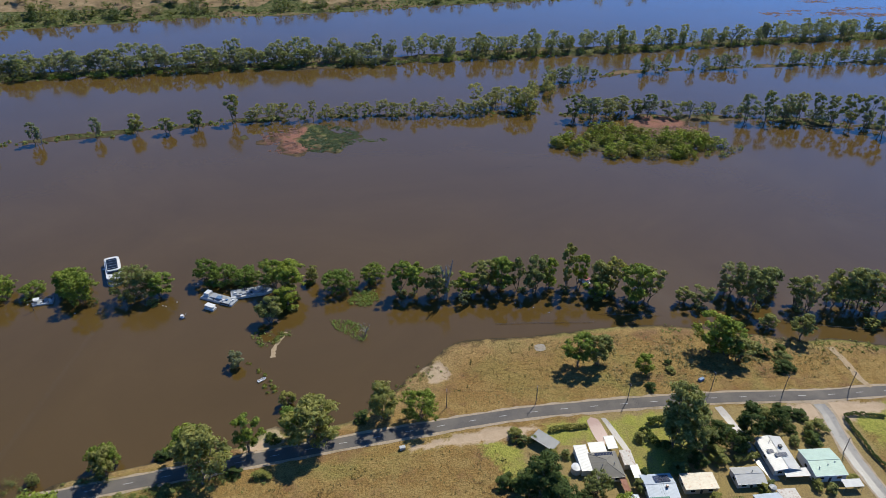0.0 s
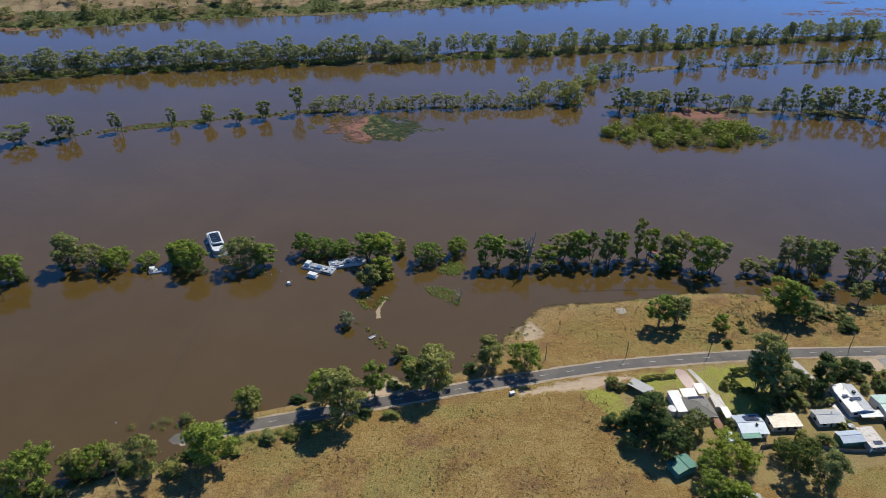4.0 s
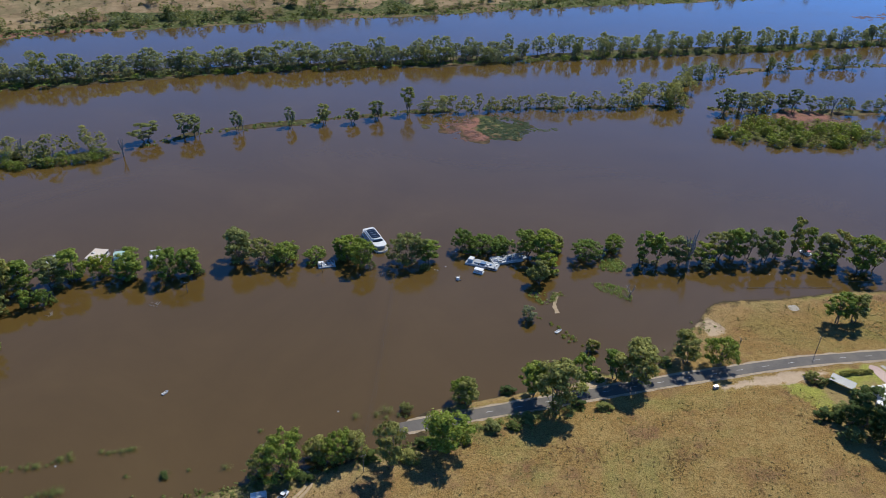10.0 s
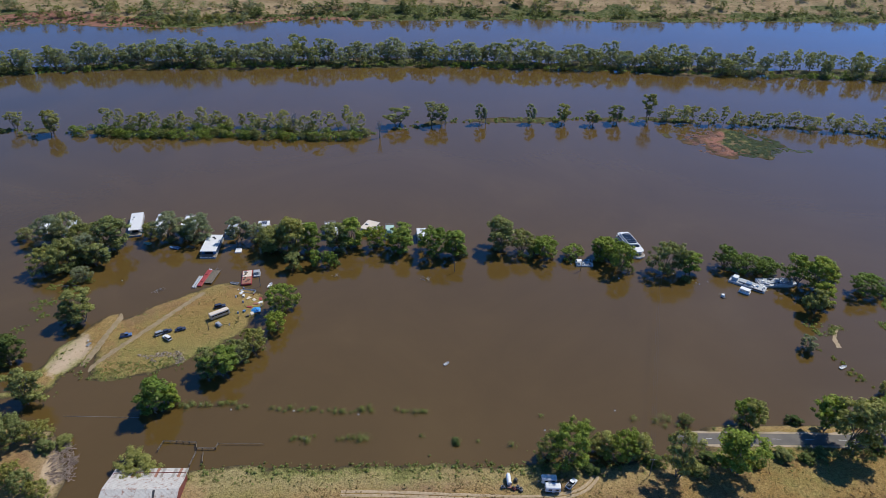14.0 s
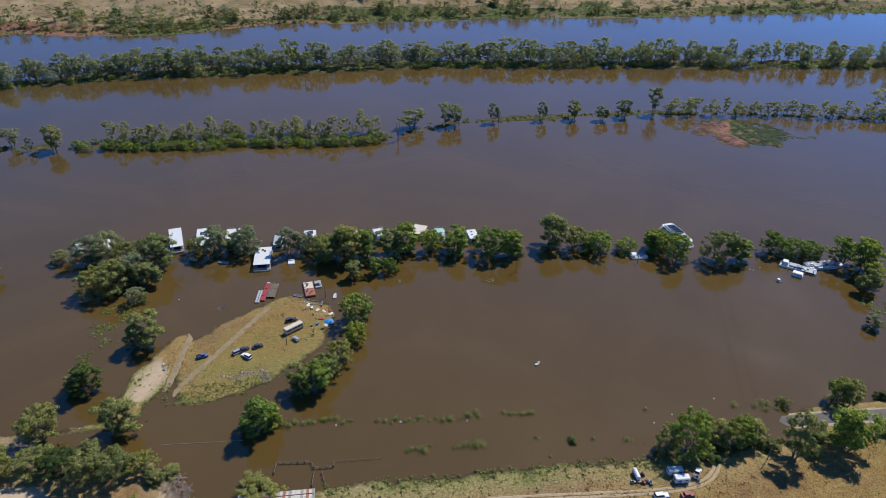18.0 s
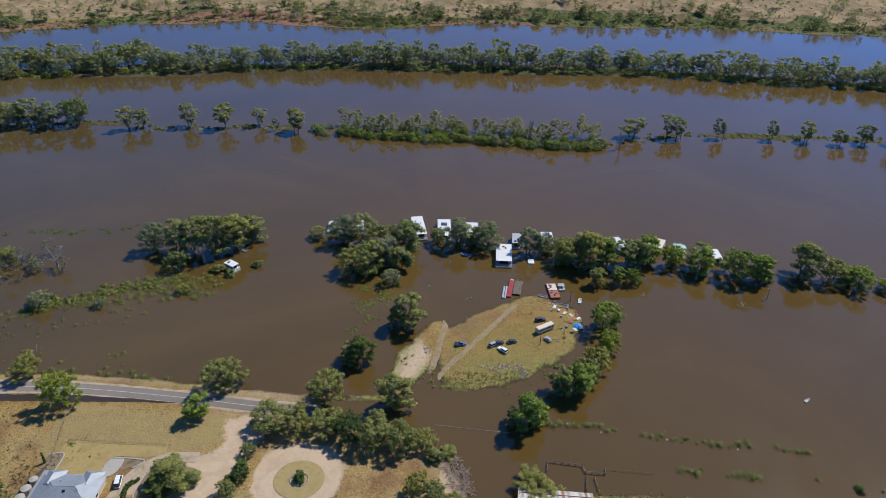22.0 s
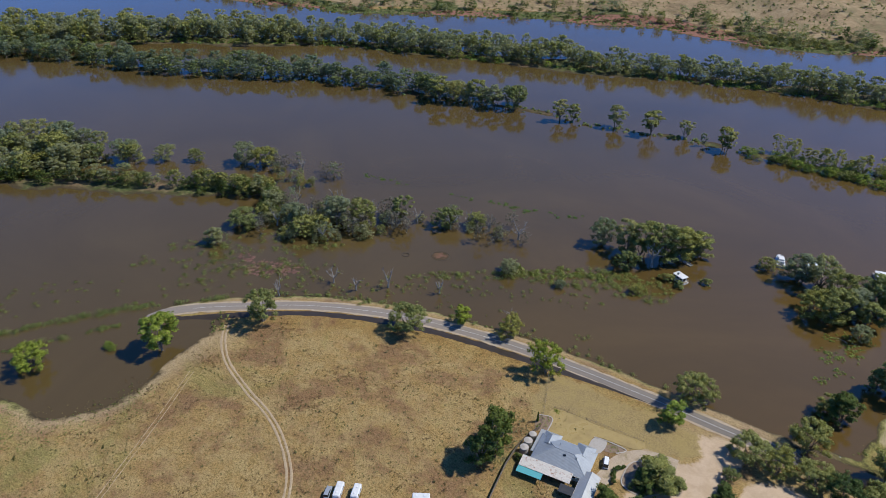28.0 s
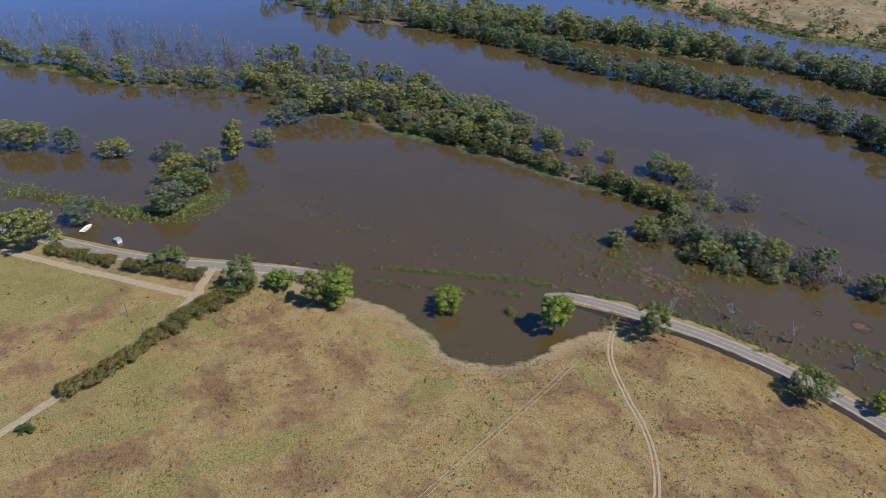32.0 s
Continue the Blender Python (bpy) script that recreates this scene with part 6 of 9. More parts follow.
IRON_RUST = ribbed("rusty_roof_iron", (0.42, 0.22, 0.15), rust=0.9, rough=0.8)
IRON_OLD = ribbed("old_pale_roof_iron", (0.60, 0.56, 0.50), rust=0.35, rough=0.7)
TILE = ribbed("mossy_grey_tile", (0.25, 0.23, 0.19), 0.30, 0.0, 0.9, 0.0)
WALL_WHITE = painted("white_wall_paint", (0.70, 0.69, 0.66), 0.7)
WALL_CREAM = painted("cream_wall_paint", (0.62, 0.54, 0.42), 0.75)
WALL_GREEN = painted("green_wall_paint", (0.07, 0.20, 0.15), 0.7)
WALL_BRICK = painted("red_brick_wall", (0.30, 0.13, 0.09), 0.9, scale=2.5)
WALL_RUST = painted("dark_red_iron_wall", (0.20, 0.05, 0.045), 0.8)
TEAL = painted("teal_blind", (0.10, 0.36, 0.38), 0.6)
BOAT_WHITE = painted("boat_white", (0.68, 0.68, 0.67), 0.35, wear=0.18, scale=0.7)
BOAT_GREY = painted("boat_grey", (0.40, 0.42, 0.44), 0.5)
BOAT_BLUE = painted("boat_blue", (0.10, 0.20, 0.36), 0.4)
BOAT_GREEN = painted("boat_pale_green", (0.42, 0.58, 0.50), 0.5)
BOAT_CREAM = painted("boat_cream", (0.68, 0.58, 0.47), 0.5)
DECK = painted("deck_boards", (0.30, 0.25, 0.19), 0.8, scale=2.0)
RED_STEEL = painted("red_oxide_steel", (0.33, 0.055, 0.05), 0.65, scale=1.5)
RUST = painted("rusted_steel", (0.36, 0.16, 0.10), 0.9, wear=0.6, scale=1.5)
STEEL = painted("grey_steel", (0.40, 0.41, 0.42), 0.4, 0.6)
CHARCOAL = painted("charcoal_plastic", (0.035, 0.037, 0.042), 0.5)
PANEL, n, l, b = mat("solar_cells", 0.15, 0.0, 0.6)
p = n.new("ShaderNodeTexCoord").outputs["Object"]
br = add(n, "TexBrick", Scale=1.0, Mortar_Size=0.03)
br.offset = 0.0
br.inputs["Color1"].default_value, br.inputs["Color2"].default_value, br.inputs["Mortar"].default_value = (0.018, 0.024, 0.055, 1), (0.022, 0.030, 0.068, 1), (0.16, 0.17, 0.20, 1)
l.new(p, br.inputs["Vector"]), l.new(br.outputs["Color"], b.inputs["Base Color"])
GLASS, n, l, b = mat("dark_window_glass", 0.05, 0.0, 0.6)
b.inputs["Base Color"].default_value = (0.015, 0.018, 0.022, 1)
RUBBER = painted("tyre_rubber", (0.018, 0.018, 0.018), 0.9)
TARP_BLUE = painted("blue_tarpaulin", (0.03, 0.25, 0.62), 0.5, wear=0.1)
TARP_GREY = painted("grey_tarpaulin", (0.36, 0.38, 0.41), 0.6, scale=2.0)
PLASTIC_WHITE = painted("white_plastic", (0.75, 0.75, 0.74), 0.4)
CONCRETE = painted("pale_concrete", (0.42, 0.38, 0.33), 0.95, scale=0.8)
DRY_LAWN = painted("dry_lawn", (0.36, 0.27, 0.115), 0.95, wear=0.7, scale=0.4, dirt=(0.20, 0.17, 0.06))
BRICK_PAVE = painted("pink_brick_paving", (0.46, 0.31, 0.25), 0.95, scale=1.5)


def window(parent, w, h, place, turn=0):
    """A dark pane in a pale frame, set on a wall that faces its own -y."""
    bm = bmesh.new()
    for sx in (-1, 1):
        block(bm, (0.09, 0.10, h + 0.18), (sx * (w / 2 + 0.045), 0, 0), 0.015)
    for sz in (-1, 1):
        block(bm, (w, 0.10, 0.09), (0, 0, sz * (h / 2 + 0.045)), 0.015)
    fr = part("window", bm, WALL_WHITE, parent)
    fr.matrix_basis = pose(*place, 0, 0, turn)
    boxes("pane", GLASS, fr, ((w, 0.04, h), (0, 0.02, 0)), bevel=0)
    return fr


def roof_slab(bm, corners, thick=0.12):
    """A thin sloped sheet over four (or three) corners."""
    solid(bm, [(x, y, z - thick) for x, y, z in corners], corners)


def house(x, y, angle, w, d, wall, roof="gable", rise=1.4, sheet=IRON_WHITE, walls=WALL_WHITE, over=0.4, along_x=True, label="", windows=True, category="house", name="house", fall=0.0):
    """Walls, roof, gutters, windows and a door; w along its own x, d along y."""
    top = thing(name, x, y, angle, label, category)
    t = 0.18
    for sx, sy, lx, ly in ((0, -1, w, t), (0, 1, w, t), (-1, 0, t, d - 2 * t), (1, 0, t, d - 2 * t)):
        boxes("wall", walls, top, ((lx, ly, wall + 0.3), (sx * (w - t) / 2, sy * (d - t) / 2, wall / 2 - 0.15)), bevel=0.02)
    W, D = w / 2 + over, d / 2 + over
    if roof == "gable":
        for s in (-1, 1):
            bm = bmesh.new()
            if along_x:
                roof_slab(bm, [(-W, s * D, wall), (W, s * D, wall), (W, 0, wall + rise), (-W, 0, wall + rise)])
            else:
                roof_slab(bm, [(s * W, -D, wall), (s * W, D, wall), (0, D, wall + rise), (0, -D, wall + rise)])
            ob = part("roof_slope", bm, sheet, top)
        bm = bmesh.new()
        rod(bm, (-W, 0, wall + rise + 0.02) if along_x else (0, -D, wall + rise + 0.02), (W, 0, wall + rise + 0.02) if along_x else (0, D, wall + rise + 0.02), 0.09, 6)
        part("ridge_cap", bm, sheet, top)
        for s in (-1, 1):
            bm = bmesh.new()
            if along_x:
                solid(bm, [(s * (w / 2 - t), -d / 2 + t, wall), (s * (w / 2 - t), d / 2 - t, wall), (s * (w / 2 - t), 0, wall + rise * 0.92)], [(s * w / 2, -d / 2 + t, wall), (s * w / 2, d / 2 - t, wall), (s * w / 2, 0, wall + rise * 0.92)])
            else:
                solid(bm, [(-w / 2 + t, s * (d / 2 - t), wall), (w / 2 - t, s * (d / 2 - t), wall), (0, s * (d / 2 - t), wall + rise * 0.92)], [(-w / 2 + t, s * d / 2, wall), (w / 2 - t, s * d / 2, wall), (0, s * d / 2, wall + rise * 0.92)])
            part("gable_end", bm, walls, top)
    elif roof == "hip":
        r = min(W, D) * 0.98
        a, c = ((-W + r, 0, wall + rise), (W - r, 0, wall + rise)) if W > D else ((0, -D + r, wall + rise), (0, D - r, wall + rise))
        q = [(-W, -D, wall), (W, -D, wall), (W, D, wall), (-W, D, wall)]
        if W > D:
            sets = [(q[0], q[1], c, a), (q[2], q[3], a, c), (q[3], q[0], a), (q[1], q[2], c)]
        else:
            sets = [(q[1], q[2], c, a), (q[3], q[0], a, c), (q[0], q[1], a), (q[2], q[3], c)]
        for s in sets:
            bm = bmesh.new()
            roof_slab(bm, list(s))
            part("roof_slope", bm, sheet, top)
        bm = bmesh.new()
        for s in [(a, c)] + [(k, a if (k[0] < 0 if W > D else k[1] < 0) else c) for k in q]:
            if (Vector(s[0]) - Vector(s[1])).length > 0.2:
                rod(bm, s[0], s[1], 0.08, 6)
        part("ridge_cap", bm, sheet, top)
    else:
        bm = bmesh.new()
        roof_slab(bm, [(-W, -D, wall), (W, -D, wall + fall), (W, D, wall + rise + fall), (-W, D, wall + rise)])
        part("roof_sheet", bm, sheet, top)
    for s in (-1, 1):
        if roof != "flat":
            boxes("gutter", walls, top, ((2 * W, 0.12, 0.12), (0, s * (D + 0.05), wall - 0.08)) if along_x else ((0.12, 2 * D, 0.12), (s * (W + 0.05), 0, wall - 0.08)))
    if windows:
        for k in (-0.28, 0.28):
            window(top, min(1.6, w * 0.2), 1.1, (k * w, -d / 2 - 0.03, wall * 0.56), 0)
            window(top, min(1.6, w * 0.2), 1.1, (k * w, d / 2 + 0.03, wall * 0.56), 180)
        window(top, min(1.5, d * 0.25), 1.1, (w / 2 + 0.03, 0, wall * 0.56), 90)
        window(top, min(1.5, d * 0.25), 1.1, (-w / 2 - 0.03, 0, wall * 0.56), -90)
        dr = boxes("door", CHARCOAL, top, ((0.9, 0.06, 2.05), (0, -d / 2 - 0.04, 1.02)))
        boxes("door_handle", STEEL, dr, ((0.12, 0.05, 0.04), (0.34, -d / 2 - 0.09, 1.0)), bevel=0.01)
    return top


def awning(x, y, angle, w, d, h, sheet, label, rise=0.3, name="carport", posts=STEEL, z=None):
    """A roof sheet on posts and beams."""
    top = thing(name, x, y, angle, label, "shelter", z=z)
    for sx in (-1, 1):
        for sy in (-1, 1):
            bm = bmesh.new()
            rod(bm, (sx * (w / 2 - 0.2), sy * (d / 2 - 0.2), -0.3), (sx * (w / 2 - 0.2), sy * (d / 2 - 0.2), h + rise * (0.5 + 0.5 * sy) - 0.1), 0.06, 6)
            part("post", bm, posts, top)
    bm = bmesh.new()
    roof_slab(bm, [(-w / 2, -d / 2, h), (w / 2, -d / 2, h), (w / 2, d / 2, h + rise), (-w / 2, d / 2, h + rise)], 0.08)
    part("roof_sheet", bm, sheet, top)
    for sy in (-1, 1):
        boxes("beam", posts, top, ((w - 0.2, 0.1, 0.16), (0, sy * (d / 2 - 0.2), h + rise * (0.5 + 0.5 * sy) - 0.18)))
    return top


def solar(top, x, y, z, cols, rows, tilt=0.0, turn=0.0):
    """Rows of solar panels on a roof."""
    for i in range(cols):
        for j in range(rows):
            ob = boxes("solar_panel", PANEL, top, ((0.98, 1.6, 0.05), (0, 0, 0)), bevel=0.01)
            ob.matrix_basis = pose(x, y, z, tilt, 0, turn) @ pose((i - (cols - 1) / 2) * 1.05, (j - (rows - 1) / 2) * 1.68, 0)


def tank(x, y, r, h, material, label):
    top = thing("water_tank", x, y, 0, label, "tank")
    bm = bmesh.new()
    rod(bm, (0, 0, -0.1), (0, 0, h), r, 24)
    part("body", bm, material, top)
    bm = bmesh.new()
    rod(bm, (0, 0, h), (0, 0, h + 0.28), r * 1.02, 24, r * 0.25)
    part("lid", bm, material, top)
    bm = bmesh.new()
    for k in range(1, 5):
        bmesh.ops.create_cone(bm, cap_ends=True, segments=24, radius1=r * 1.02, radius2=r * 1.02, depth=0.06, matrix=Matrix.Translation((0, 0, h * k / 5)))
    part("rib", bm, material, top)
    return top


def flue(top, x, y, z, r=0.12, h=0.7):
    bm = bmesh.new()
    rod(bm, (x, y, z - 0.4), (x, y, z + h), r, 8)
    rod(bm, (x, y, z + h), (x, y, z + h + 0.14), r * 1.7, 8, r * 0.4)
    part("flue", bm, STEEL, top)


# ---------------------------------------------------------------- the houses by the road
h = house(91.3, 141.7, -6, 9.0, 10.0, 2.9, "hip", 1.7, TILE, WALL_CREAM, 0.5, label="low house with mossy grey tiled roof and solar panels")
solar(h, 0.2, 3.6, 3.72, 6, 1, 18)
flue(h, 2.4, -1.0, 4.2), flue(h, -2.0, -1.5, 4.1)
house(85.1, 146.0, -6, 4.0, 10.5, 2.7, "flat", 0.35, IRON_WHITE, WALL_WHITE, 0.25, label="long white skillion-roofed wing beside a tiled house", windows=False, name="outbuilding", category="shed")
awning(91.6, 149.7, -6, 5.8, 4.2, 2.5, IRON_WHITE, "white iron carport roof before a tiled house")
awning(97.0, 150.6, -6, 3.6, 5.6, 2.8, IRON_WHITE, "white iron carport roof beside a brick drive")
house(99.9, 143.4, -7, 3.6, 6.0, 2.5, "flat", 0.25, IRON_OLD, WALL_CREAM, 0.2, label="narrow lean-to shed with pale iron roof", windows=False, name="outbuilding", category="shed")
awning(100.3, 137.6, -7, 2.8, 5.6, 2.3, IRON_WHITE, "narrow pale iron awning beside a house")
awning(94.4, 133.4, -5, 2.1, 5.6, 2.2, IRON_RUST, "small awning with red rusty slatted roof")
awning(75.1, 156.5, 38, 5.2, 9.0, 2.5, IRON_DARK, "grey iron carport standing apart beside a lawn")
h = house(105.2, 130.3, -7, 9.6, 9.0, 2.5, "gable", 1.1, IRON_PALE_BLUE, WALL_WHITE, 0.4, label="white house with pale blue iron roof and solar panels")
solar(h, 1.2, 2.3, 3.35, 5, 2, -14)
boxes("chimney", WALL_BRICK, h, ((0.7, 0.7, 1.3), (1.8, -1.2, 3.5)))
awning(102.6, 125.2, -7, 7.0, 2.2, 2.4, IRON_GREEN, "green iron verandah roof behind a white house")
house(94.8, 126.5, 2, 3.4, 4.2, 2.3, "gable", 0.6, IRON_PALE_BLUE, WALL_WHITE, 0.2, along_x=False, label="small garden shed with blue-grey roof", windows=False, name="shed", category="shed")
house(118.9, 129.5, -8, 10.8, 5.8, 2.5, "flat", 0.4, IRON_CREAM, WALL_CREAM, 0.3, label="low house with worn cream iron roof")
h = house(136.5, 128.5, -8, 9.4, 6.2, 2.3, "gable", 0.9, IRON_WHITE, WALL_WHITE, 0.4, label="small white house with white iron roof")
flue(h, 1.5, 0.8, 3.0)
h = house(151.7, 134.6, -8, 8.4, 14.0, 2.8, "gable", 1.0, IRON_WHITE, WALL_WHITE, 0.4, along_x=False, label="long white house with white iron roof and solar panels")
solar(h, -2.0, 0.6, 3.50, 3, 1, 0), solar(h, 0.3, -1.4, 3.90, 4, 1, 0)
boxes("cooler", CHARCOAL, h, ((1.1, 1.1, 0.8), (1.6, 2.0, 4.1)))
flue(h, -1.0, 4.5, 3.7)
awning(153.2, 126.3, -8, 8.6, 3.2, 2.3, IRON_WHITE, "white iron verandah roof behind a long house", 0.4)
h = house(164.2, 127.8, -8, 11.0, 11.0, 3.3, "gable", 1.0, IRON_PALE_GREEN, WALL_WHITE, 0.3, label="tall white shed with pale green iron roof")
for k in (-3, 0.5, 3.4):
    flue(h, k, -2.0 + k * 0.3, 3.9, 0.15, 0.5)
house(137.0, 117.7, -5, 8.2, 5.0, 2.8, "gable", 0.8, IRON_PALE_BLUE, WALL_GREEN, 0.3, label="small house with blue-grey iron roof", windows=False)
h = house(144.4, 116.0, -6, 5.8, 9.0, 2.7, "flat", 0.3, IRON_OLD, WALL_WHITE, 0.3, label="low grey flat-roofed house beside a lawn")
solar(h, 0.5, -2.8, 2.95, 3, 1)
awning(168.6, 118.6, -8, 6.6, 3.0, 2.5, IRON_GREY, "grey iron carport beside a tall shed")
house(71.3, 118.1, 14, 8.0, 5.6, 2.9, "gable", 0.9, IRON_GREEN, WALL_GREEN, 0.3, along_x=False, label="dark green iron shed under trees", windows=False, name="shed", category="shed")
house(84.4, 100.5, -20, 8.6, 5.0, 3.0, "gable", 0.7, IRON_GREY, WALL_CREAM, 0.3, label="grey iron shed beside a driveway", windows=False, name="shed", category="shed")
house(80.5, 94.5, -20, 7.5, 4.6, 2.8, "flat", 0.4, IRON_PALE_BLUE, WALL_CREAM, 0.3, label="low shed with blue-grey iron roof", windows=False, name="shed", category="shed")
tank(81.4, 143.2, 1.7, 2.4, WALL_WHITE, "round white water tank beside a house")
tank(141.9, 122.8, 1.2, 2.2, IRON_GREY, "round grey water tank behind a house")


def slab_on_ground(name, shape, material, label, lift=0.09, category="paving"):
    """A flat cover laid on the ground inside a rounded outline."""
    pts = smooth_line(shape, 1.5, True)
    c = pts.mean(0)
    verts, faces, rings = [], [], (1.0, 0.75, 0.5, 0.25)
    for k in rings:
        for x, y in pts:
            q = c + (np.array([x, y]) - c) * k
            verts.append((q[0], q[1], lie(q[0], q[1]) + lift))
    n = len(pts)
    for r in range(len(rings) - 1):
        faces += [(r * n + i, r * n + (i + 1) % n, (r + 1) * n + (i + 1) % n, (r + 1) * n + i) for i in range(n)]
    verts.append((c[0], c[1], lie(*c) + lift))
    faces += [((len(rings) - 1) * n + i, (len(rings) - 1) * n + (i + 1) % n, len(verts) - 1) for i in range(n)]
    return tagged(new(name, mesh_from(name, verts, faces, material)), label, category, kind="structure")


slab_on_ground("pavement_drive", [(94.6, 165), (98.6, 165), (98.4, 154), (94.2, 154)], BRICK_PAVE, "pink brick drive before a house")
slab_on_ground("pavement_path", [(100.2, 165), (101.8, 165), (103.6, 148), (101.6, 148)], CONCRETE, "pale concrete path beside a brick drive")
SEAL = painted("worn_grey_seal", (0.17, 0.158, 0.145), 0.9, wear=0.5, scale=0.6, dirt=(0.25, 0.22, 0.18))
side_road = tagged(new("road_side"), "narrow grey side road beside houses", "road", kind="structure")
ribbon("shoulder", smooth_line([(186, 158), (185, 150), (181.5, 139), (179.3, 129), (178, 118), (177, 105), (176, 90)], 3), 3.4, GRAVEL, 0.06, 0.5, 5, side_road)
ribbon("carriageway", smooth_line([(185.8, 156), (185, 150), (181.5, 139), (179.3, 129), (178, 118), (177, 105), (176, 90)], 3), 2.4, SEAL, 0.10, 0.2, 6, side_road)
ribbon("track_house_lane", smooth_line([(146.5, 162), (146.4, 150), (145.6, 138), (146.2, 126)], 3), 1.6, CONCRETE, 0.10, 0.2, 7)["kind"] = "structure"


# ---------------------------------------------------------------- the homestead on the western rise
h = house(-427.6, 108.2, 9, 18.6, 12.0, 3.0, "hip", 2.4, IRON_BLUE, WALL_CREAM, 0.6, label="homestead with hipped blue-grey iron roof")
for gx, gw in ((-6.2, 6.0), (5.8, 6.4)):
    for s in (-1, 1):
        bm = bmesh.new()
        roof_slab(bm, [(gx + s * gw / 2, 8.2, 3.02), (gx + s * gw / 2, 2.0, 3.02), (gx, 1.4, 4.75), (gx, 5.6, 4.75)])
        part("roof_slope", bm, IRON_BLUE, h)
    bm = bmesh.new()
    roof_slab(bm, [(gx - gw / 2, 8.2, 3.02), (gx + gw / 2, 8.2, 3.02), (gx, 5.6, 4.75)])
    part("roof_slope", bm, IRON_BLUE, h)
    boxes("wall", WALL_CREAM, h, ((gw - 0.8, 2.0, 3.0), (gx, 6.6, 1.5)))
    window(h, 1.6, 1.2, (gx, 7.65, 1.6), 180)
boxes("skylight", GLASS, h, ((0.9, 0.7, 0.12), (0.5, -1.5, 5.05), (22, 0, 0)))
flue(h, 4.6, -1.0, 4.9), flue(h, -5.0, 1.2, 4.9), flue(h, -2.4, 2.6, 4.6)
house(-415.4, 99.6, 9, 5.2, 13.6, 2.8, "gable", 1.3, IRON_GREY, WALL_CREAM, 0.4, along_x=False, label="long wing of a homestead with grey iron roof")
awning(-429.8, 99.6, 10, 17.6, 4.4, 2.5, IRON_OLD, "long cream verandah roof behind a homestead", 0.5, "verandah")
awning(-420.4, 96.5, 10, 5.0, 3.4, 2.3, CHARCOAL, "dark slatted pergola behind a homestead", 0.05, "pergola", TIMBER)
awning(-433.6, 95.4, 11, 8.6, 2.6, 2.1, TEAL, "teal shade-cloth roof beside a homestead", 0.15, "shade_roof")
awning(-438.0, 109.4, 9, 2.0, 11.0, 2.5, IRON_GREY, "narrow grey lean-to roof beside a homestead", 0.2, "lean_to")
tank(-441.3, 111.2, 1.3, 2.2, CONCRETE, "round pale concrete water tank beside a homestead")
tank(-441.0, 107.4, 1.5, 2.4, CONCRETE, "round pale concrete water tank beside a homestead")
tank(-440.5, 103.9, 1.5, 2.4, CONCRETE, "round pale concrete water tank beside a homestead")
boxes("crate", TIMBER, thing("pump_box", -440.2, 100.6, 10, "square timber pump box beside water tanks", "box"), ((1.8, 1.6, 1.4), (0, 0, 0.7)))
YARD_LAWN = painted("yellow_lawn", (0.37, 0.272, 0.105), 0.95, wear=0.9, scale=0.25, dirt=(0.25, 0.175, 0.068))
MULCH = painted("brown_garden_mulch", (0.25, 0.175, 0.115), 0.95, wear=0.8, scale=0.5, dirt=(0.13, 0.095, 0.055))
slab_on_ground("pavement_lawn", [(-442.2, 129.1), (-425, 131.4), (-408.7, 133.7), (-409.4, 129.4), (-416, 127.6), (-424.3, 125.4), (-423.6, 118.2), (-434.1, 116.5), (-439.0, 117.5)], YARD_LAWN, "mown yellow lawn before a homestead", 0.10, "lawn")
slab_on_ground("pavement_terrace", [(-424.1, 124.9), (-419.6, 126.0), (-419.2, 119.7), (-423.2, 117.6)], CONCRETE, "small paved terrace before a homestead", 0.13)
slab_on_ground("pavement_side_bed", [(-445.0, 122.8), (-440.6, 124.0), (-438.9, 117.0), (-443.0, 115.8)], MULCH, "planted garden bed at a lawn's end", 0.12, "garden bed")
slab_on_ground("pavement_flower_bed", [(-418.6, 125.6), (-412.9, 126.2), (-414.9, 123.2), (-418.5, 121.4)], MULCH, "small flower bed beside a terrace", 0.12, "garden bed")
slab_on_ground("pavement_drive_bed", [(-404.6, 126.4), (-408.6, 122.4), (-408.9, 116.7), (-407.6, 111.9), (-402.4, 110.9), (-397.2, 114.5), (-392.4, 122.0), (-394, 126.5)], MULCH, "bare brown garden bed inside a curving drive", 0.12, "garden bed")
for name, line in (("bed_edging", [(-404.6, 126.6), (-408.8, 122.5), (-409.1, 116.7), (-407.7, 111.7), (-402.3, 110.7), (-397.0, 114.4), (-392.2, 122.0)]), ("bed_edging", [(-445.2, 122.9), (-440.4, 124.2), (-438.7, 116.9)]), ("bed_edging", [(-424.2, 125.2), (-419.0, 126.4), (-412.6, 126.5), (-414.8, 122.9)])):
    ob = ribbon(name, smooth_line(line, 0.8), 0.22, CONCRETE, 0.22, 0.04, 214)
    tagged(ob, "low pale concrete kerb round a garden bed", "garden edging")
beds = field_spots([(-445.0, 122.8), (-440.6, 124.0), (-438.9, 117.0), (-443.0, 115.8)], 26, 0.7, 0.7, 215) + field_spots([(-418.6, 125.6), (-412.9, 126.2), (-414.9, 123.2), (-418.5, 121.4)], 18, 0.6, 0.5, 216) + field_spots([(-442.4, 128.9), (-439.6, 129.2), (-439.4, 127.6), (-442, 127.4)], 14, 0.9, 0.35, 217)
tufts("garden_plants", beds, LEAF_BRIGHT, 218, "small green plants in the homestead's garden beds", "plants", 60, 0.13)
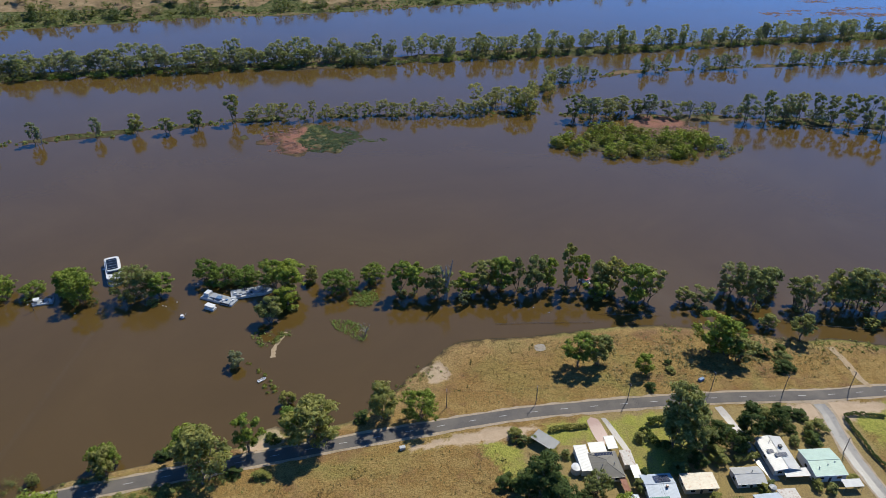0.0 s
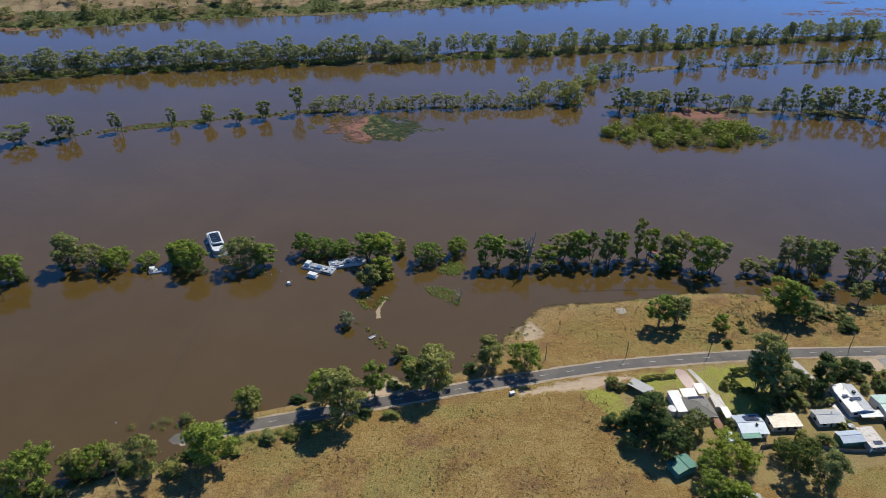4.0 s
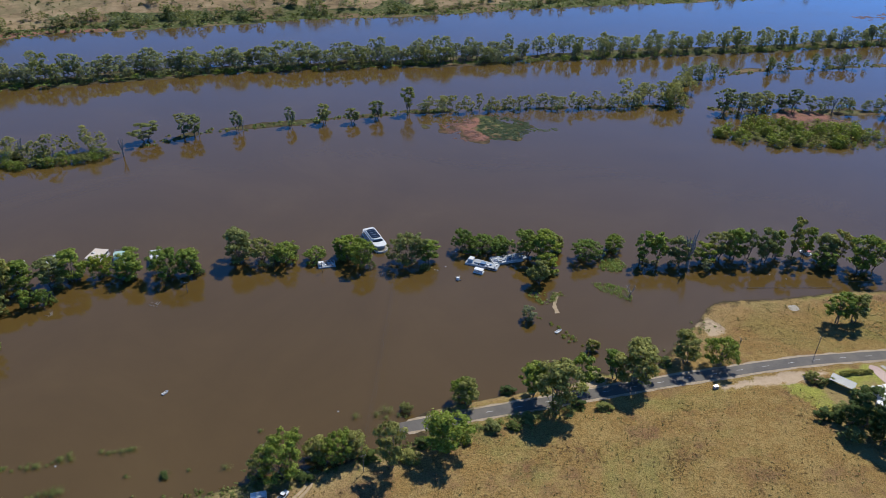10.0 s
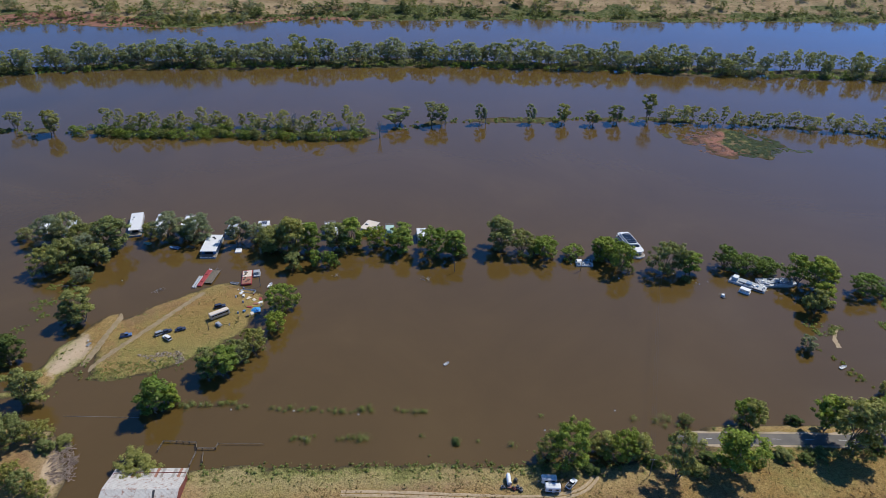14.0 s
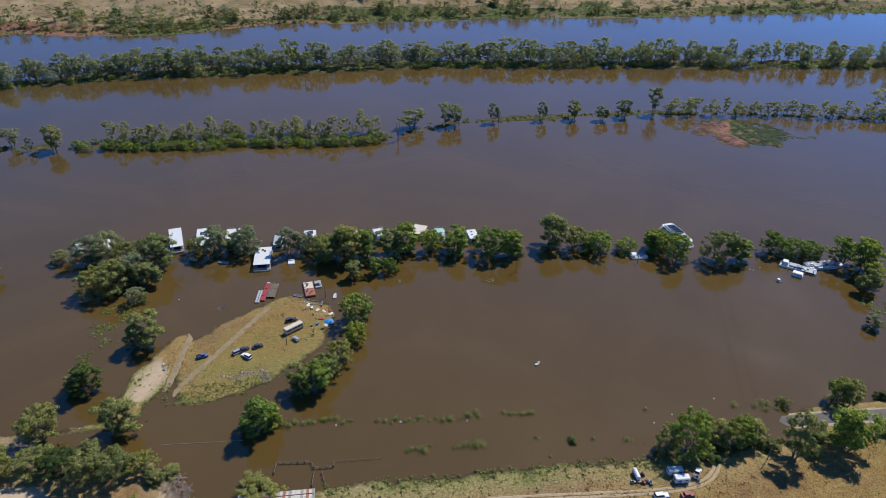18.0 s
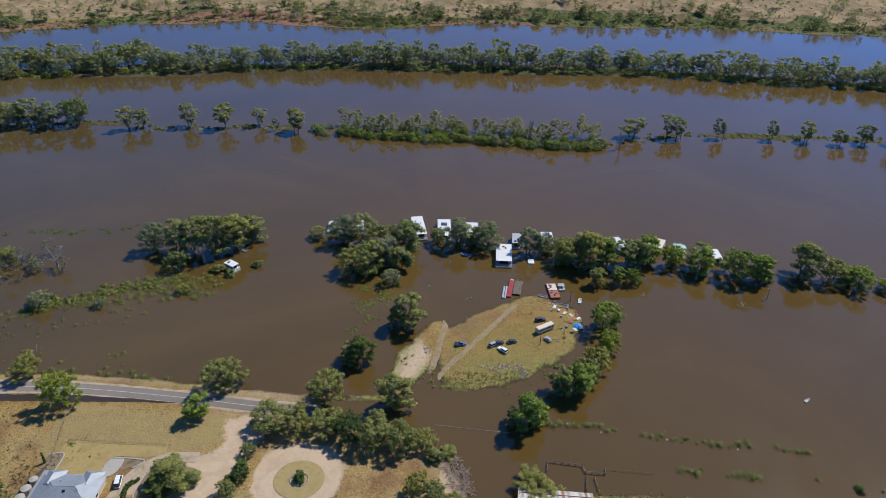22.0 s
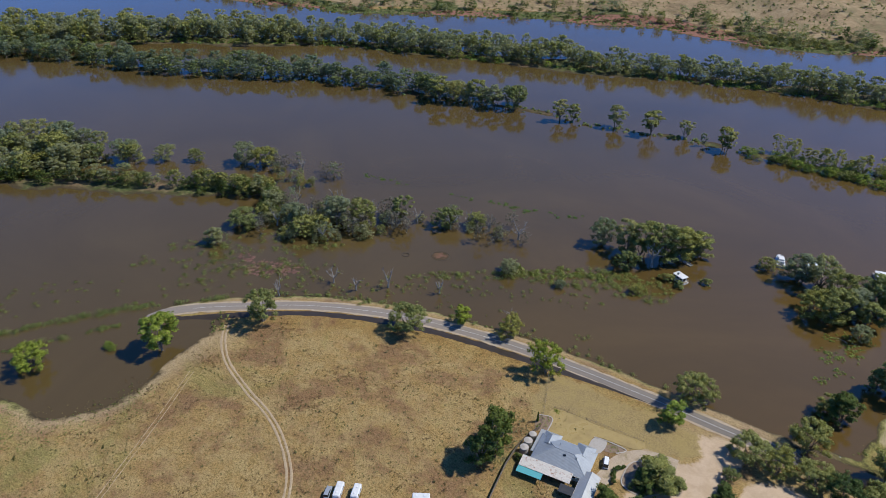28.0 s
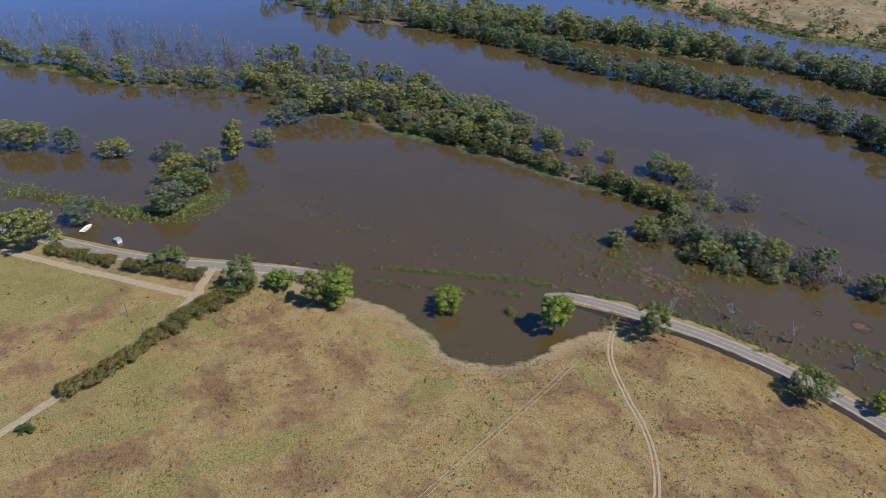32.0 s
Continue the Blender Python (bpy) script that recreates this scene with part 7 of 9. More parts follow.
slab_on_ground("pavement_round_lawn", [(-359.6 + 8.3 * math.cos(k * math.pi / 6), 128.7 + 8.0 * math.sin(k * math.pi / 6)) for k in range(12)], DRY_LAWN, "round dry lawn in a gravel turning circle", 0.14, "lawn")
top = thing("garden_ring", -359.6, 128.7, 0, "low ring of pale stones round a shrub", "garden edging", z=lie(-359.6, 128.7) + 0.1)
for k in range(18):
    boxes("stone", CONCRETE, top, ((0.75, 0.4, 0.4), (3.0 * math.cos(k * math.pi / 9), 2.8 * math.sin(k * math.pi / 9), 0.2), (0, 0, k * 20 + 90)), bevel=0.1)

# ---------------------------------------------------------------- the shearing shed at the flood's edge
shed = thing("shearing_shed", -276.8, 130.0, 5, "large old shed with pale rusty iron roof and red walls", "shed")
for sx, sy, lx, ly in ((0, -1, 23.0, 0.2), (0, 1, 23.0, 0.2), (-1, 0, 0.2, 15.4), (1, 0, 0.2, 15.4)):
    boxes("wall", WALL_RUST, shed, ((lx, ly, 3.6), (sx * 11.4, sy * 7.7 - 1.2, 1.6)))
for s in (-1, 1):
    bm = bmesh.new()
    roof_slab(bm, [(-12, -1.6 + s * 6.2, 3.5), (12, -1.6 + s * 6.2, 3.5), (12, -1.6, 5.2), (-12, -1.6, 5.2)])
    part("roof_slope", bm, IRON_OLD, shed)
for k in range(26):
    boxes("roof_sheet", (IRON_CREAM if k % 4 == 1 else IRON_RUST) if k % 2 and k not in (3, 11, 19) else IRON_OLD, shed, ((0.90, 4.4, 0.05), (-11.4 + k * 0.915, 6.5, 3.2 + (k % 2) * 0.03), (-9, 0, 0)), bevel=0.01)
boxes("rafter", TIMBER, shed, ((23.4, 0.15, 0.2), (0, 8.4, 2.75)), ((23.4, 0.15, 0.2), (0, 4.8, 3.3)))
for k in range(7):
    bm = bmesh.new()
    rod(bm, (-11.4 + k * 3.8, 8.3, -1.5), (-11.4 + k * 3.8, 8.3, 2.8), 0.10, 6)
    part("post", bm, TIMBER, shed)
boxes("roof_patch", CHARCOAL, shed, ((0.7, 2.6, 0.06), (4.5, -3.2, 4.85), (15, 0, 8)))


def rails(name, line, gap, height, label, z=0.0, rail_count=2, material=TIMBER, r=0.09, group=""):
    """Posts with rails between them along a line."""
    p = smooth_line(line, gap) if len(line) > 2 else np.linspace(line[0], line[1], max(2, int(math.dist(*line) / gap) + 1))
    top = new(name)
    for x, y in p:
        bm = bmesh.new()
        g = lie(x, y) if z is None else z
        rod(bm, (x, y, g - 0.8), (x, y, g + height), r, 6)
        part("post", bm, material, top)
    for k in range(rail_count):
        bm = bmesh.new()
        for (ax, ay), (bx, by) in zip(p[:-1], p[1:]):
            hz = height * (k + 1) / (rail_count + 0.15)
            rod(bm, (ax, ay, (lie(ax, ay) if z is None else z) + hz), (bx, by, (lie(bx, by) if z is None else z) + hz), r * 0.6, 5)
        part("rail", bm, material, top)
    return tagged(top, label, "fence", group)


for line in ([(-280.4, 148.4), (-280.1, 152.7)], [(-280.1, 152.7), (-268.7, 152.9)], [(-268.7, 152.9), (-267.6, 150.2)], [(-267.6, 150.2), (-261.2, 150.7)], [(-261.2, 150.7), (-261.0, 153)], [(-267.2, 148.6), (-267.3, 142.9)], [(-264.6, 148.4), (-263.6, 144.7)]):
    rails("stock_yard_rail", line, 2.0, 1.1, "weathered timber stock yard rails in flood water", 0.0, 2, TIMBER, 0.13, "stock yards")
rails("wire_fence", [(-261, 153), (-245.6, 154)], 3.0, 0.7, "drowned fence with timber posts", 0.0, 1, TIMBER, 0.09)
rails("wire_fence", [(79, 229), (99, 226), (122, 222)], 2.6, 0.5, "drowned fence with timber posts", 0.0, 1, TIMBER, 0.10)
rails("wire_fence", [(127, 227), (140, 224), (154, 221)], 2.8, 0.5, "drowned fence with timber posts", 0.0, 1, TIMBER, 0.10)
rails("wire_fence", [(191, 211), (205, 206), (228, 198), (247, 192)], 3.2, 0.6, "drowned fence with pale posts", 0.0, 1, TIMBER, 0.12)
rails("paddock_fence", [(-442.4, 129.5), (-426.6, 131.8), (-407.4, 134.2)], 3.0, 1.1, "thin wire fence across a dry lawn", None, 2, TIMBER, 0.05)
rails("paddock_fence", [(-442, 119), (-451, 140), (-455, 147)], 3.4, 1.1, "thin wire fence beside a dry paddock", None, 2, TIMBER, 0.05)


def fence_wall(line, height, label):
    """A close-boarded fence, board by board in panels."""
    p = smooth_line(line, 2.4)
    top = new("boarded_fence")
    for (ax, ay), (bx, by) in zip(p[:-1], p[1:]):
        ln, an = math.dist((ax, ay), (bx, by)), math.degrees(math.atan2(by - ay, bx - ax))
        boxes("fence_panel", TIMBER, top, ((ln * 0.98, 0.06, height), ((ax + bx) / 2, (ay + by) / 2, lie((ax + bx) / 2, (ay + by) / 2) + height / 2 - 0.05), (0, 0, an)))
        bm = bmesh.new()
        rod(bm, (ax, ay, lie(ax, ay) - 0.4), (ax, ay, lie(ax, ay) + height + 0.1), 0.06, 6)
        part("post", bm, TIMBER, top)
    return tagged(top, label, "fence")


fence_wall([(-441.5, 117), (-443.2, 108.6), (-442.6, 97.5), (-440.8, 88.4), (-438.5, 78)], 1.7, "dark boarded fence beside a homestead")
fence_wall([(104, 121.2), (118, 120), (134, 113.5), (150, 110.5), (162, 109)], 1.6, "dark boarded fence behind houses")


# ---------------------------------------------------------------- boats
def hull(top, L, W, h=0.9, material=BOAT_WHITE, point=0.25, name="hull"):
    """A shallow hull with a drawn-in bow at +y."""
    ring = lambda k, z: [(-W / 2 * k, -L / 2, z), (W / 2 * k, -L / 2, z), (W / 2 * k, L / 2 - L * point, z), (W * 0.28 * k, L / 2 - L * point * 0.25, z), (0, L / 2, z), (-W * 0.28 * k, L / 2 - L * point * 0.25, z), (-W / 2 * k, L / 2 - L * point, z)]
    bm = bmesh.new()
    solid(bm, ring(0.86, -0.5), ring(1.0, h))
    return part(name, bm, material, top)


def railing(top, x0, x1, y0, y1, z, h=1.0, gap=1.5, material=STEEL):
    """Posts and two rails round a rectangle, a part for each side."""
    for a, c in (((x0, y0), (x1, y0)), ((x1, y0), (x1, y1)), ((x1, y1), (x0, y1)), ((x0, y1), (x0, y0))):
        bm = bmesh.new()
        n = max(1, int(math.dist(a, c) / gap))
        for i in range(n + 1):
            q = (a[0] + (c[0] - a[0]) * i / n, a[1] + (c[1] - a[1]) * i / n)
            rod(bm, (*q, z), (*q, z + h), 0.03, 5)
        for k in (0.5, 1.0):
            rod(bm, (*a, z + h * k), (*c, z + h * k), 0.03, 5)
        part("rail", bm, material, top)


def houseboat(x, y, angle, L, W, decks=1, roof=BOAT_WHITE, body=BOAT_WHITE, hull_mat=BOAT_WHITE, label="white houseboat moored among drowned trees", open_roof=False, panels=0, seed=0):
    """Pontoon hull, deck, cabin with windows, upper deck and roof."""
    top = thing("houseboat", x, y, angle, label, "houseboat", "houseboats along the drowned bank", 0.0)
    hull(top, L, W, 0.7, hull_mat, 0.12)
    boxes("deck", DECK, top, ((W - 0.2, L * 0.94, 0.14), (0, -L * 0.02, 0.78)))
    z = 0.85
    for k in range(decks):
        cl, cw = L * (0.74 - 0.14 * k), W - 1.1
        boxes("cabin", body, top, ((cw, cl, 2.3), (0, -L * 0.02 * k, z + 1.15)), bevel=0.08)
        n = max(3, int(cl / 2.4))
        for i in range(n):
            for s in (-1, 1):
                boxes("window", GLASS, top, ((0.06, cl / n * 0.68, 0.95), (s * cw / 2, -L * 0.02 * k + (i + 0.5 - n / 2) * cl / n, z + 1.35)), bevel=0.02)
        for s in (-1, 1):
            boxes("glass_door", GLASS, top, ((cw * 0.6, 0.06, 1.9), (0, -L * 0.02 * k + s * cl / 2, z + 1.05)), bevel=0.02)
        railing(top, -W / 2 + 0.12, W / 2 - 0.12, -L / 2 + 0.3, L * 0.36, z, 0.95)
        z += 2.4
        last = k == decks - 1
        boxes("roof" if last else "upper_deck", roof if last else DECK, top, ((W * (1.0 if not last else 0.98), L * (0.90 if not last else 0.80), 0.16), (0, -L * 0.03, z)), bevel=0.06)
        z += 0.08
    if open_roof:
        railing(top, -W / 2 + 0.2, W / 2 - 0.2, -L * 0.42, L * 0.36, z, 0.95)
        boxes("canopy", roof, top, ((W * 0.9, L * 0.30, 0.12), (0, -L * 0.22, z + 2.1)), bevel=0.05)
        for sx in (-1, 1):
            for sy in (-0.36, -0.08):
                bm = bmesh.new()
                rod(bm, (sx * W * 0.42, L * sy, z), (sx * W * 0.42, L * sy, z + 2.1), 0.04, 5)
                part("canopy_post", bm, STEEL, top)
    rng = random.Random(seed)
    for i in range(panels):
        ob = boxes("solar_panel", PANEL, top, ((1.0, 1.6, 0.05), (0, 0, 0)), bevel=0.01)
        ob.matrix_basis = pose((i % 3 - 1) * 1.1, (i // 3 - 0.5) * 1.8 + L * 0.12, z + 0.1)
    for i in range(2):
        boxes("roof_box", rng.choice((STEEL, PLASTIC_WHITE, CHARCOAL)), top, ((rng.uniform(0.6, 1.1), rng.uniform(0.6, 1.2), 0.5), (rng.uniform(-0.3, 0.3) * W, rng.uniform(-0.3, 0.25) * L, z + 0.25)))
    return top


def rounded(bm, W, L, z0, z1, y=0.0, bow=3.2, stern=1.2, shrink=0.0):
    """A slab with a round bow at -y and eased corners at +y; shrink draws its top in."""
    def ring(k, z):
        w, pts = W / 2 - k, []
        for i in range(13):
            a = math.pi * i / 12
            pts.append((-w * math.cos(a), y - L / 2 + bow + k - (bow) * math.sin(a) ** 0.8, z))
        for i in range(7):
            a = math.pi * i / 6
            pts.append((w * math.cos(a), y + L / 2 - stern - k + stern * math.sin(a) ** 0.5, z))
        return pts
    solid(bm, ring(0.0, z0), ring(shrink, z1))
    return bm


boat = thing("tour_boat", -92.0, 302.6, 14, "large white cruise houseboat with dark glazed roof", "boat", z=0.0)
part("hull", rounded(bmesh.new(), 7.0, 24.0, -0.5, 1.0), BOAT_WHITE, boat)
part("deck", rounded(bmesh.new(), 6.8, 23.4, 1.0, 1.12), DECK, boat)
part("cabin", rounded(bmesh.new(), 6.2, 19.5, 1.12, 2.9, 0.6, 2.6, 0.8, 0.15), BOAT_WHITE, boat)
part("roof", rounded(bmesh.new(), 6.9, 21.5, 2.9, 3.15, 0.4, 3.0, 1.4, 0.1), BOAT_WHITE, boat)
part("upper_cabin", rounded(bmesh.new(), 6.0, 13.4, 3.15, 4.0, 2.8, 1.4, 1.2, 0.35), BOAT_WHITE, boat)
part("glazed_roof", rounded(bmesh.new(), 4.7, 10.4, 4.0, 4.1, 2.6, 0.8, 0.6), GLASS, boat)
part("wind_screen", rounded(bmesh.new(), 5.6, 2.2, 3.2, 3.75, -4.3, 1.0, 0.3, 0.5), GLASS, boat)
for i in range(4):
    boxes("roof_rib", STEEL, boat, ((4.6, 0.09, 0.05), (0, -1.2 + i * 2.5, 4.12)), bevel=0.01)
for i in range(8):
    for s in (-1, 1):
        boxes("window", GLASS, boat, ((0.06, 1.7, 0.95), (s * 3.06, -6.4 + i * 2.1, 2.1)))
for i in range(6):
    boxes("roof_seat", PLASTIC_WHITE, boat, ((0.6, 0.6, 0.4), (-2.0 + i * 0.8, 9.4, 3.4)))
boxes("swim_platform", BOAT_WHITE, boat, ((1.4, 1.2, 0.2), (-4.0, 4.6, 0.9)))
railing(boat, -3.0, 3.0, 9.2, 11.2, 1.12)

cruiser = thing("cabin_cruiser", -401.9, 294.3, 16, "white cabin cruiser moored beside drowned trees", "boat", z=0.0)
hull(cruiser, 12.5, 4.4, 1.2, BOAT_WHITE, 0.35)
boxes("cabin", BOAT_WHITE, cruiser, ((3.4, 6.0, 1.6), (0, -0.8, 1.9)), bevel=0.3)
boxes("windscreen", GLASS, cruiser, ((3.0, 0.1, 0.8), (0, 2.3, 2.1), (30, 0, 0)))
boxes("fly_bridge", BOAT_WHITE, cruiser, ((2.8, 3.0, 0.8), (0, -1.6, 3.0)), bevel=0.2)
for s in (-1, 1):
    boxes("window", GLASS, cruiser, ((0.06, 4.4, 0.6), (s * 1.72, -0.8, 2.1)))
boxes("seat", CHARCOAL, cruiser, ((2.2, 0.7, 0.4), (0, -5.2, 1.4)))
railing(cruiser, -1.6, 1.6, 2.6, 4.6, 1.2, 0.7, 1.0)

houseboat(-387.0, 295.2, 16, 12.8, 5.0, 1, BOAT_WHITE, seed=1)
houseboat(-355.7, 302.0, 19, 25.0, 6.4, 1, BOAT_WHITE, BOAT_WHITE, BOAT_BLUE, "long white houseboat with flat roof moored among drowned trees", seed=2)
houseboat(-341.8, 302.4, 11, 22.5, 7.2, 1, BOAT_WHITE, BOAT_WHITE, BOAT_GREY, "white houseboat with dark solar panels on its roof", panels=6, seed=3)
houseboat(-326.8, 303.0, 9, 19.5, 7.0, 1, BOAT_WHITE, BOAT_WHITE, BOAT_WHITE, "white houseboat with open railed roof deck", open_roof=True, seed=4)
houseboat(-307.9, 283.0, 6, 21.0, 8.1, 1, BOAT_WHITE, BOAT_BLUE, BOAT_GREY, "wide houseboat with flat white roof and blue walls", seed=5)
houseboat(-302.6, 298.4, 4, 13.0, 5.0, 1, BOAT_GREY, BOAT_GREY, BOAT_GREY, "grey houseboat moored among drowned trees", seed=6)
houseboat(-287.2, 304.2, 10, 10.0, 6.2, 1, BOAT_WHITE, BOAT_WHITE, BOAT_WHITE, "small white houseboat roofed with dark solar panels", panels=6, seed=7)
houseboat(-264.5, 302.5, 14, 13.2, 5.2, 1, BOAT_CREAM, BOAT_CREAM, BOAT_GREY, "faded cream houseboat under gum trees", seed=8)
houseboat(-250.6, 304.0, 19, 15.6, 6.0, 1, BOAT_WHITE, BOAT_WHITE, BOAT_WHITE, "white houseboat with railed roof under gum trees", open_roof=True, seed=9)
houseboat(-230.4, 308.6, -18, 12.5, 7.4, 1, BOAT_CREAM, BOAT_WHITE, BOAT_WHITE, "cream flat-roofed houseboat moored at an angle", seed=10)
houseboat(-219.4, 305.2, 7, 11.5, 4.8, 1, BOAT_GREEN, BOAT_GREEN, BOAT_WHITE, "pale green houseboat with white upper rails", open_roof=True, seed=11)
houseboat(-202.2, 303.2, 8, 12.0, 5.2, 1, BOAT_WHITE, BOAT_WHITE, BOAT_CREAM, "white houseboat at the end of the moored row", seed=12)
houseboat(-436.8, 245.4, 65, 8.0, 4.2, 1, BOAT_WHITE, BOAT_WHITE, BOAT_WHITE, "small white houseboat beside a drowned clump of gums", seed=13)

barge = thing("work_barge", -41.4, 271.0, -33, "long grey work barge with blue covers and clutter", "barge", z=0.0)
boxes("hull", BOAT_GREY, barge, ((17.0, 5.6, 1.4), (0, 0, 0.3)), bevel=0.25)
boxes("deck", BOAT_GREY, barge, ((16.2, 5.0, 0.1), (0, 0, 1.06)))
boxes("wheelhouse", BOAT_WHITE, barge, ((2.6, 3.2, 1.6), (-6.0, 0.3, 1.9)), bevel=0.1)
boxes("cover", TARP_GREY, barge, ((4.6, 3.6, 0.7), (-1.8, 0.2, 1.4)), ((2.2, 2.8, 0.5), (2.2, 0.4, 1.3)), bevel=0.2)
boxes("blue_cover", BOAT_BLUE, barge, ((2.6, 2.4, 0.5), (0.6, -0.6, 1.75)), bevel=0.2)
for i in range(4):
    boxes("fender", CHARCOAL, barge, ((1.1, 0.5, 0.7), (3.2 + i * 1.25, -2.75, 0.8)), bevel=0.1)
rng = random.Random(3)
for i in range(10):
    boxes("crate", rng.choice((STEEL, CHARCOAL, PLASTIC_WHITE, BOAT_BLUE)), barge, ((rng.uniform(0.5, 1.2), rng.uniform(0.4, 1.0), rng.uniform(0.3, 0.8)), (rng.uniform(-7, 7.4), rng.uniform(-2, 2), 1.35), (0, 0, rng.uniform(0, 90))))
tender = thing("tender", -44.8, 264.6, -36, "small square white tender beside a barge", "boat", z=0.0)
boxes("hull", BOAT_WHITE, tender, ((5.0, 2.8, 1.2), (0, 0, 0.3)), bevel=0.15)
boxes("canopy", PLASTIC_WHITE, tender, ((4.6, 2.6, 0.1), (0, 0, 2.0)))
for sx in (-1, 1):
    for sy in (-1, 1):
        boxes("canopy_post", STEEL, tender, ((0.08, 0.08, 1.2), (sx * 2.1, sy * 1.1, 1.4)), bevel=0.01)
wreck = thing("covered_boat", -26.7, 273.2, 5, "long white boat under a torn grey cover", "boat", z=0.0)
hull(wreck, 19.0, 6.4, 1.3, BOAT_WHITE, 0.2).matrix_basis = pose(0, 0, 0, 0, 0, -90)
bm = bmesh.new()
rng = random.Random(8)
for i in range(8):
    block(bm, (2.3, 4.6 + rng.uniform(-0.6, 0.6), 0.5), (-8 + i * 2.2, rng.uniform(-0.3, 0.3), 1.6 + rng.uniform(-0.15, 0.4)), 0.15, (rng.uniform(-8, 8), rng.uniform(-10, 10), rng.uniform(-8, 8)))
part("cover", bm, TARP_GREY, wreck)
for i in range(7):
    boxes("deck_box", rng.choice((PLASTIC_WHITE, STEEL, CHARCOAL)), wreck, ((rng.uniform(0.8, 1.6), rng.uniform(0.5, 1.1), 0.5), (-7.5 + i * 2.4, rng.uniform(-1.8, 1.8), 2.1), (0, 0, rng.uniform(-40, 40))))
railing(wreck, -8.6, 6.0, -2.9, 2.9, 1.3, 0.7, 2.2)
small = thing("work_pontoon", -118.6, 283.5, 5, "small cluttered pontoon with white rails and shade", "barge", z=0.0)
boxes("hull", BOAT_GREY, small, ((8.5, 4.6, 0.9), (0, 0, 0.25)), bevel=0.15)
boxes("shade", PLASTIC_WHITE, small, ((2.6, 2.4, 0.1), (-2.6, 0, 2.3)))
for s in (-1, 1):
    boxes("shade_post", STEEL, small, ((0.08, 0.08, 1.6), (-2.6 + s, -1, 1.5)), ((0.08, 0.08, 1.6), (-2.6 + s, 1, 1.5)), bevel=0.01)
for i in range(7):
    boxes("crate", rng.choice((STEEL, CHARCOAL, PLASTIC_WHITE)), small, ((rng.uniform(0.5, 1.3), rng.uniform(0.5, 1.2), rng.uniform(0.4, 1.0)), (rng.uniform(-1, 3.6), rng.uniform(-1.6, 1.6), 1.1)))
railing(small, -4.1, 4.1, -2.2, 2.2, 0.7, 0.9, 1.4, PLASTIC_WHITE)

top = thing("grey_pontoon", -304.3, 251.2, 0, "narrow grey pontoon moored off the island", "pontoon", z=0.0)
boxes("float", BOAT_GREY, top, ((0.9, 10.0, 0.9), (-0.55, 0, 0.2)), ((0.9, 10.0, 0.9), (0.55, 0, 0.2)), bevel=0.2)
top = thing("red_pontoon", -302.0, 254.6, -2, "long red steel pontoon moored off the island", "pontoon", z=0.0)
boxes("float", RED_STEEL, top, ((2.4, 14.2, 1.0), (0, 0, 0.25)), bevel=0.2)
boxes("hatch", RED_STEEL, top, ((1.2, 1.2, 0.2), (0, 3, 0.85)), ((1.2, 1.2, 0.2), (0, -3, 0.85)))
boxes("bow_fender", PLASTIC_WHITE, top, ((1.6, 0.7, 0.8), (0, 7.2, 0.5)), bevel=0.2)
top = thing("timber_landing", -298.6, 255.6, -2, "weathered brown timber landing stage", "landing stage", z=0.0)
for i in range(18):
    boxes("plank", TIMBER, top, ((3.8, 0.54, 0.12), (0, -5.2 + i * 0.61, 0.75 + (i % 3) * 0.02)), bevel=0.02)
boxes("bearer", TIMBER, top, ((0.25, 10.8, 0.5), (-1.5, 0, 0.42)), ((0.25, 10.8, 0.5), (1.5, 0, 0.42)))
top = thing("rusty_barge", -282.1, 256.4, 14, "flat rusty red barge moored off the island", "barge", z=0.0)
boxes("hull", RED_STEEL, top, ((4.8, 12.0, 1.3), (0, 0, 0.3)), bevel=0.15)
boxes("deck_plate", RUST, top, ((4.2, 5.4, 0.08), (0, -3.0, 1.0)))
boxes("deck_plate", BOAT_CREAM, top, ((4.2, 5.4, 0.08), (0, 2.8, 1.0)))
rng = random.Random(4)
for i in range(9):
    boxes("junk", rng.choice((RUST, STEEL, TIMBER)), top, ((rng.uniform(0.4, 1.2), rng.uniform(0.3, 0.9), 0.4), (rng.uniform(-1.8, 1.8), rng.uniform(-5, 5), 1.2), (0, 0, rng.uniform(0, 90))))
top = thing("side_pontoon", -278.4, 260.0, 14, "small grey pontoon with frame beside a barge", "pontoon", z=0.0)
boxes("float", BOAT_GREY, top, ((3.2, 4.2, 0.9), (0, 0, 0.25)), bevel=0.2)
railing(top, -1.4, 1.4, -1.9, 1.9, 0.7, 1.0, 1.4)
boxes("shade", TARP_GREY, top, ((3.0, 2.4, 0.08), (0, 0.6, 1.8)))


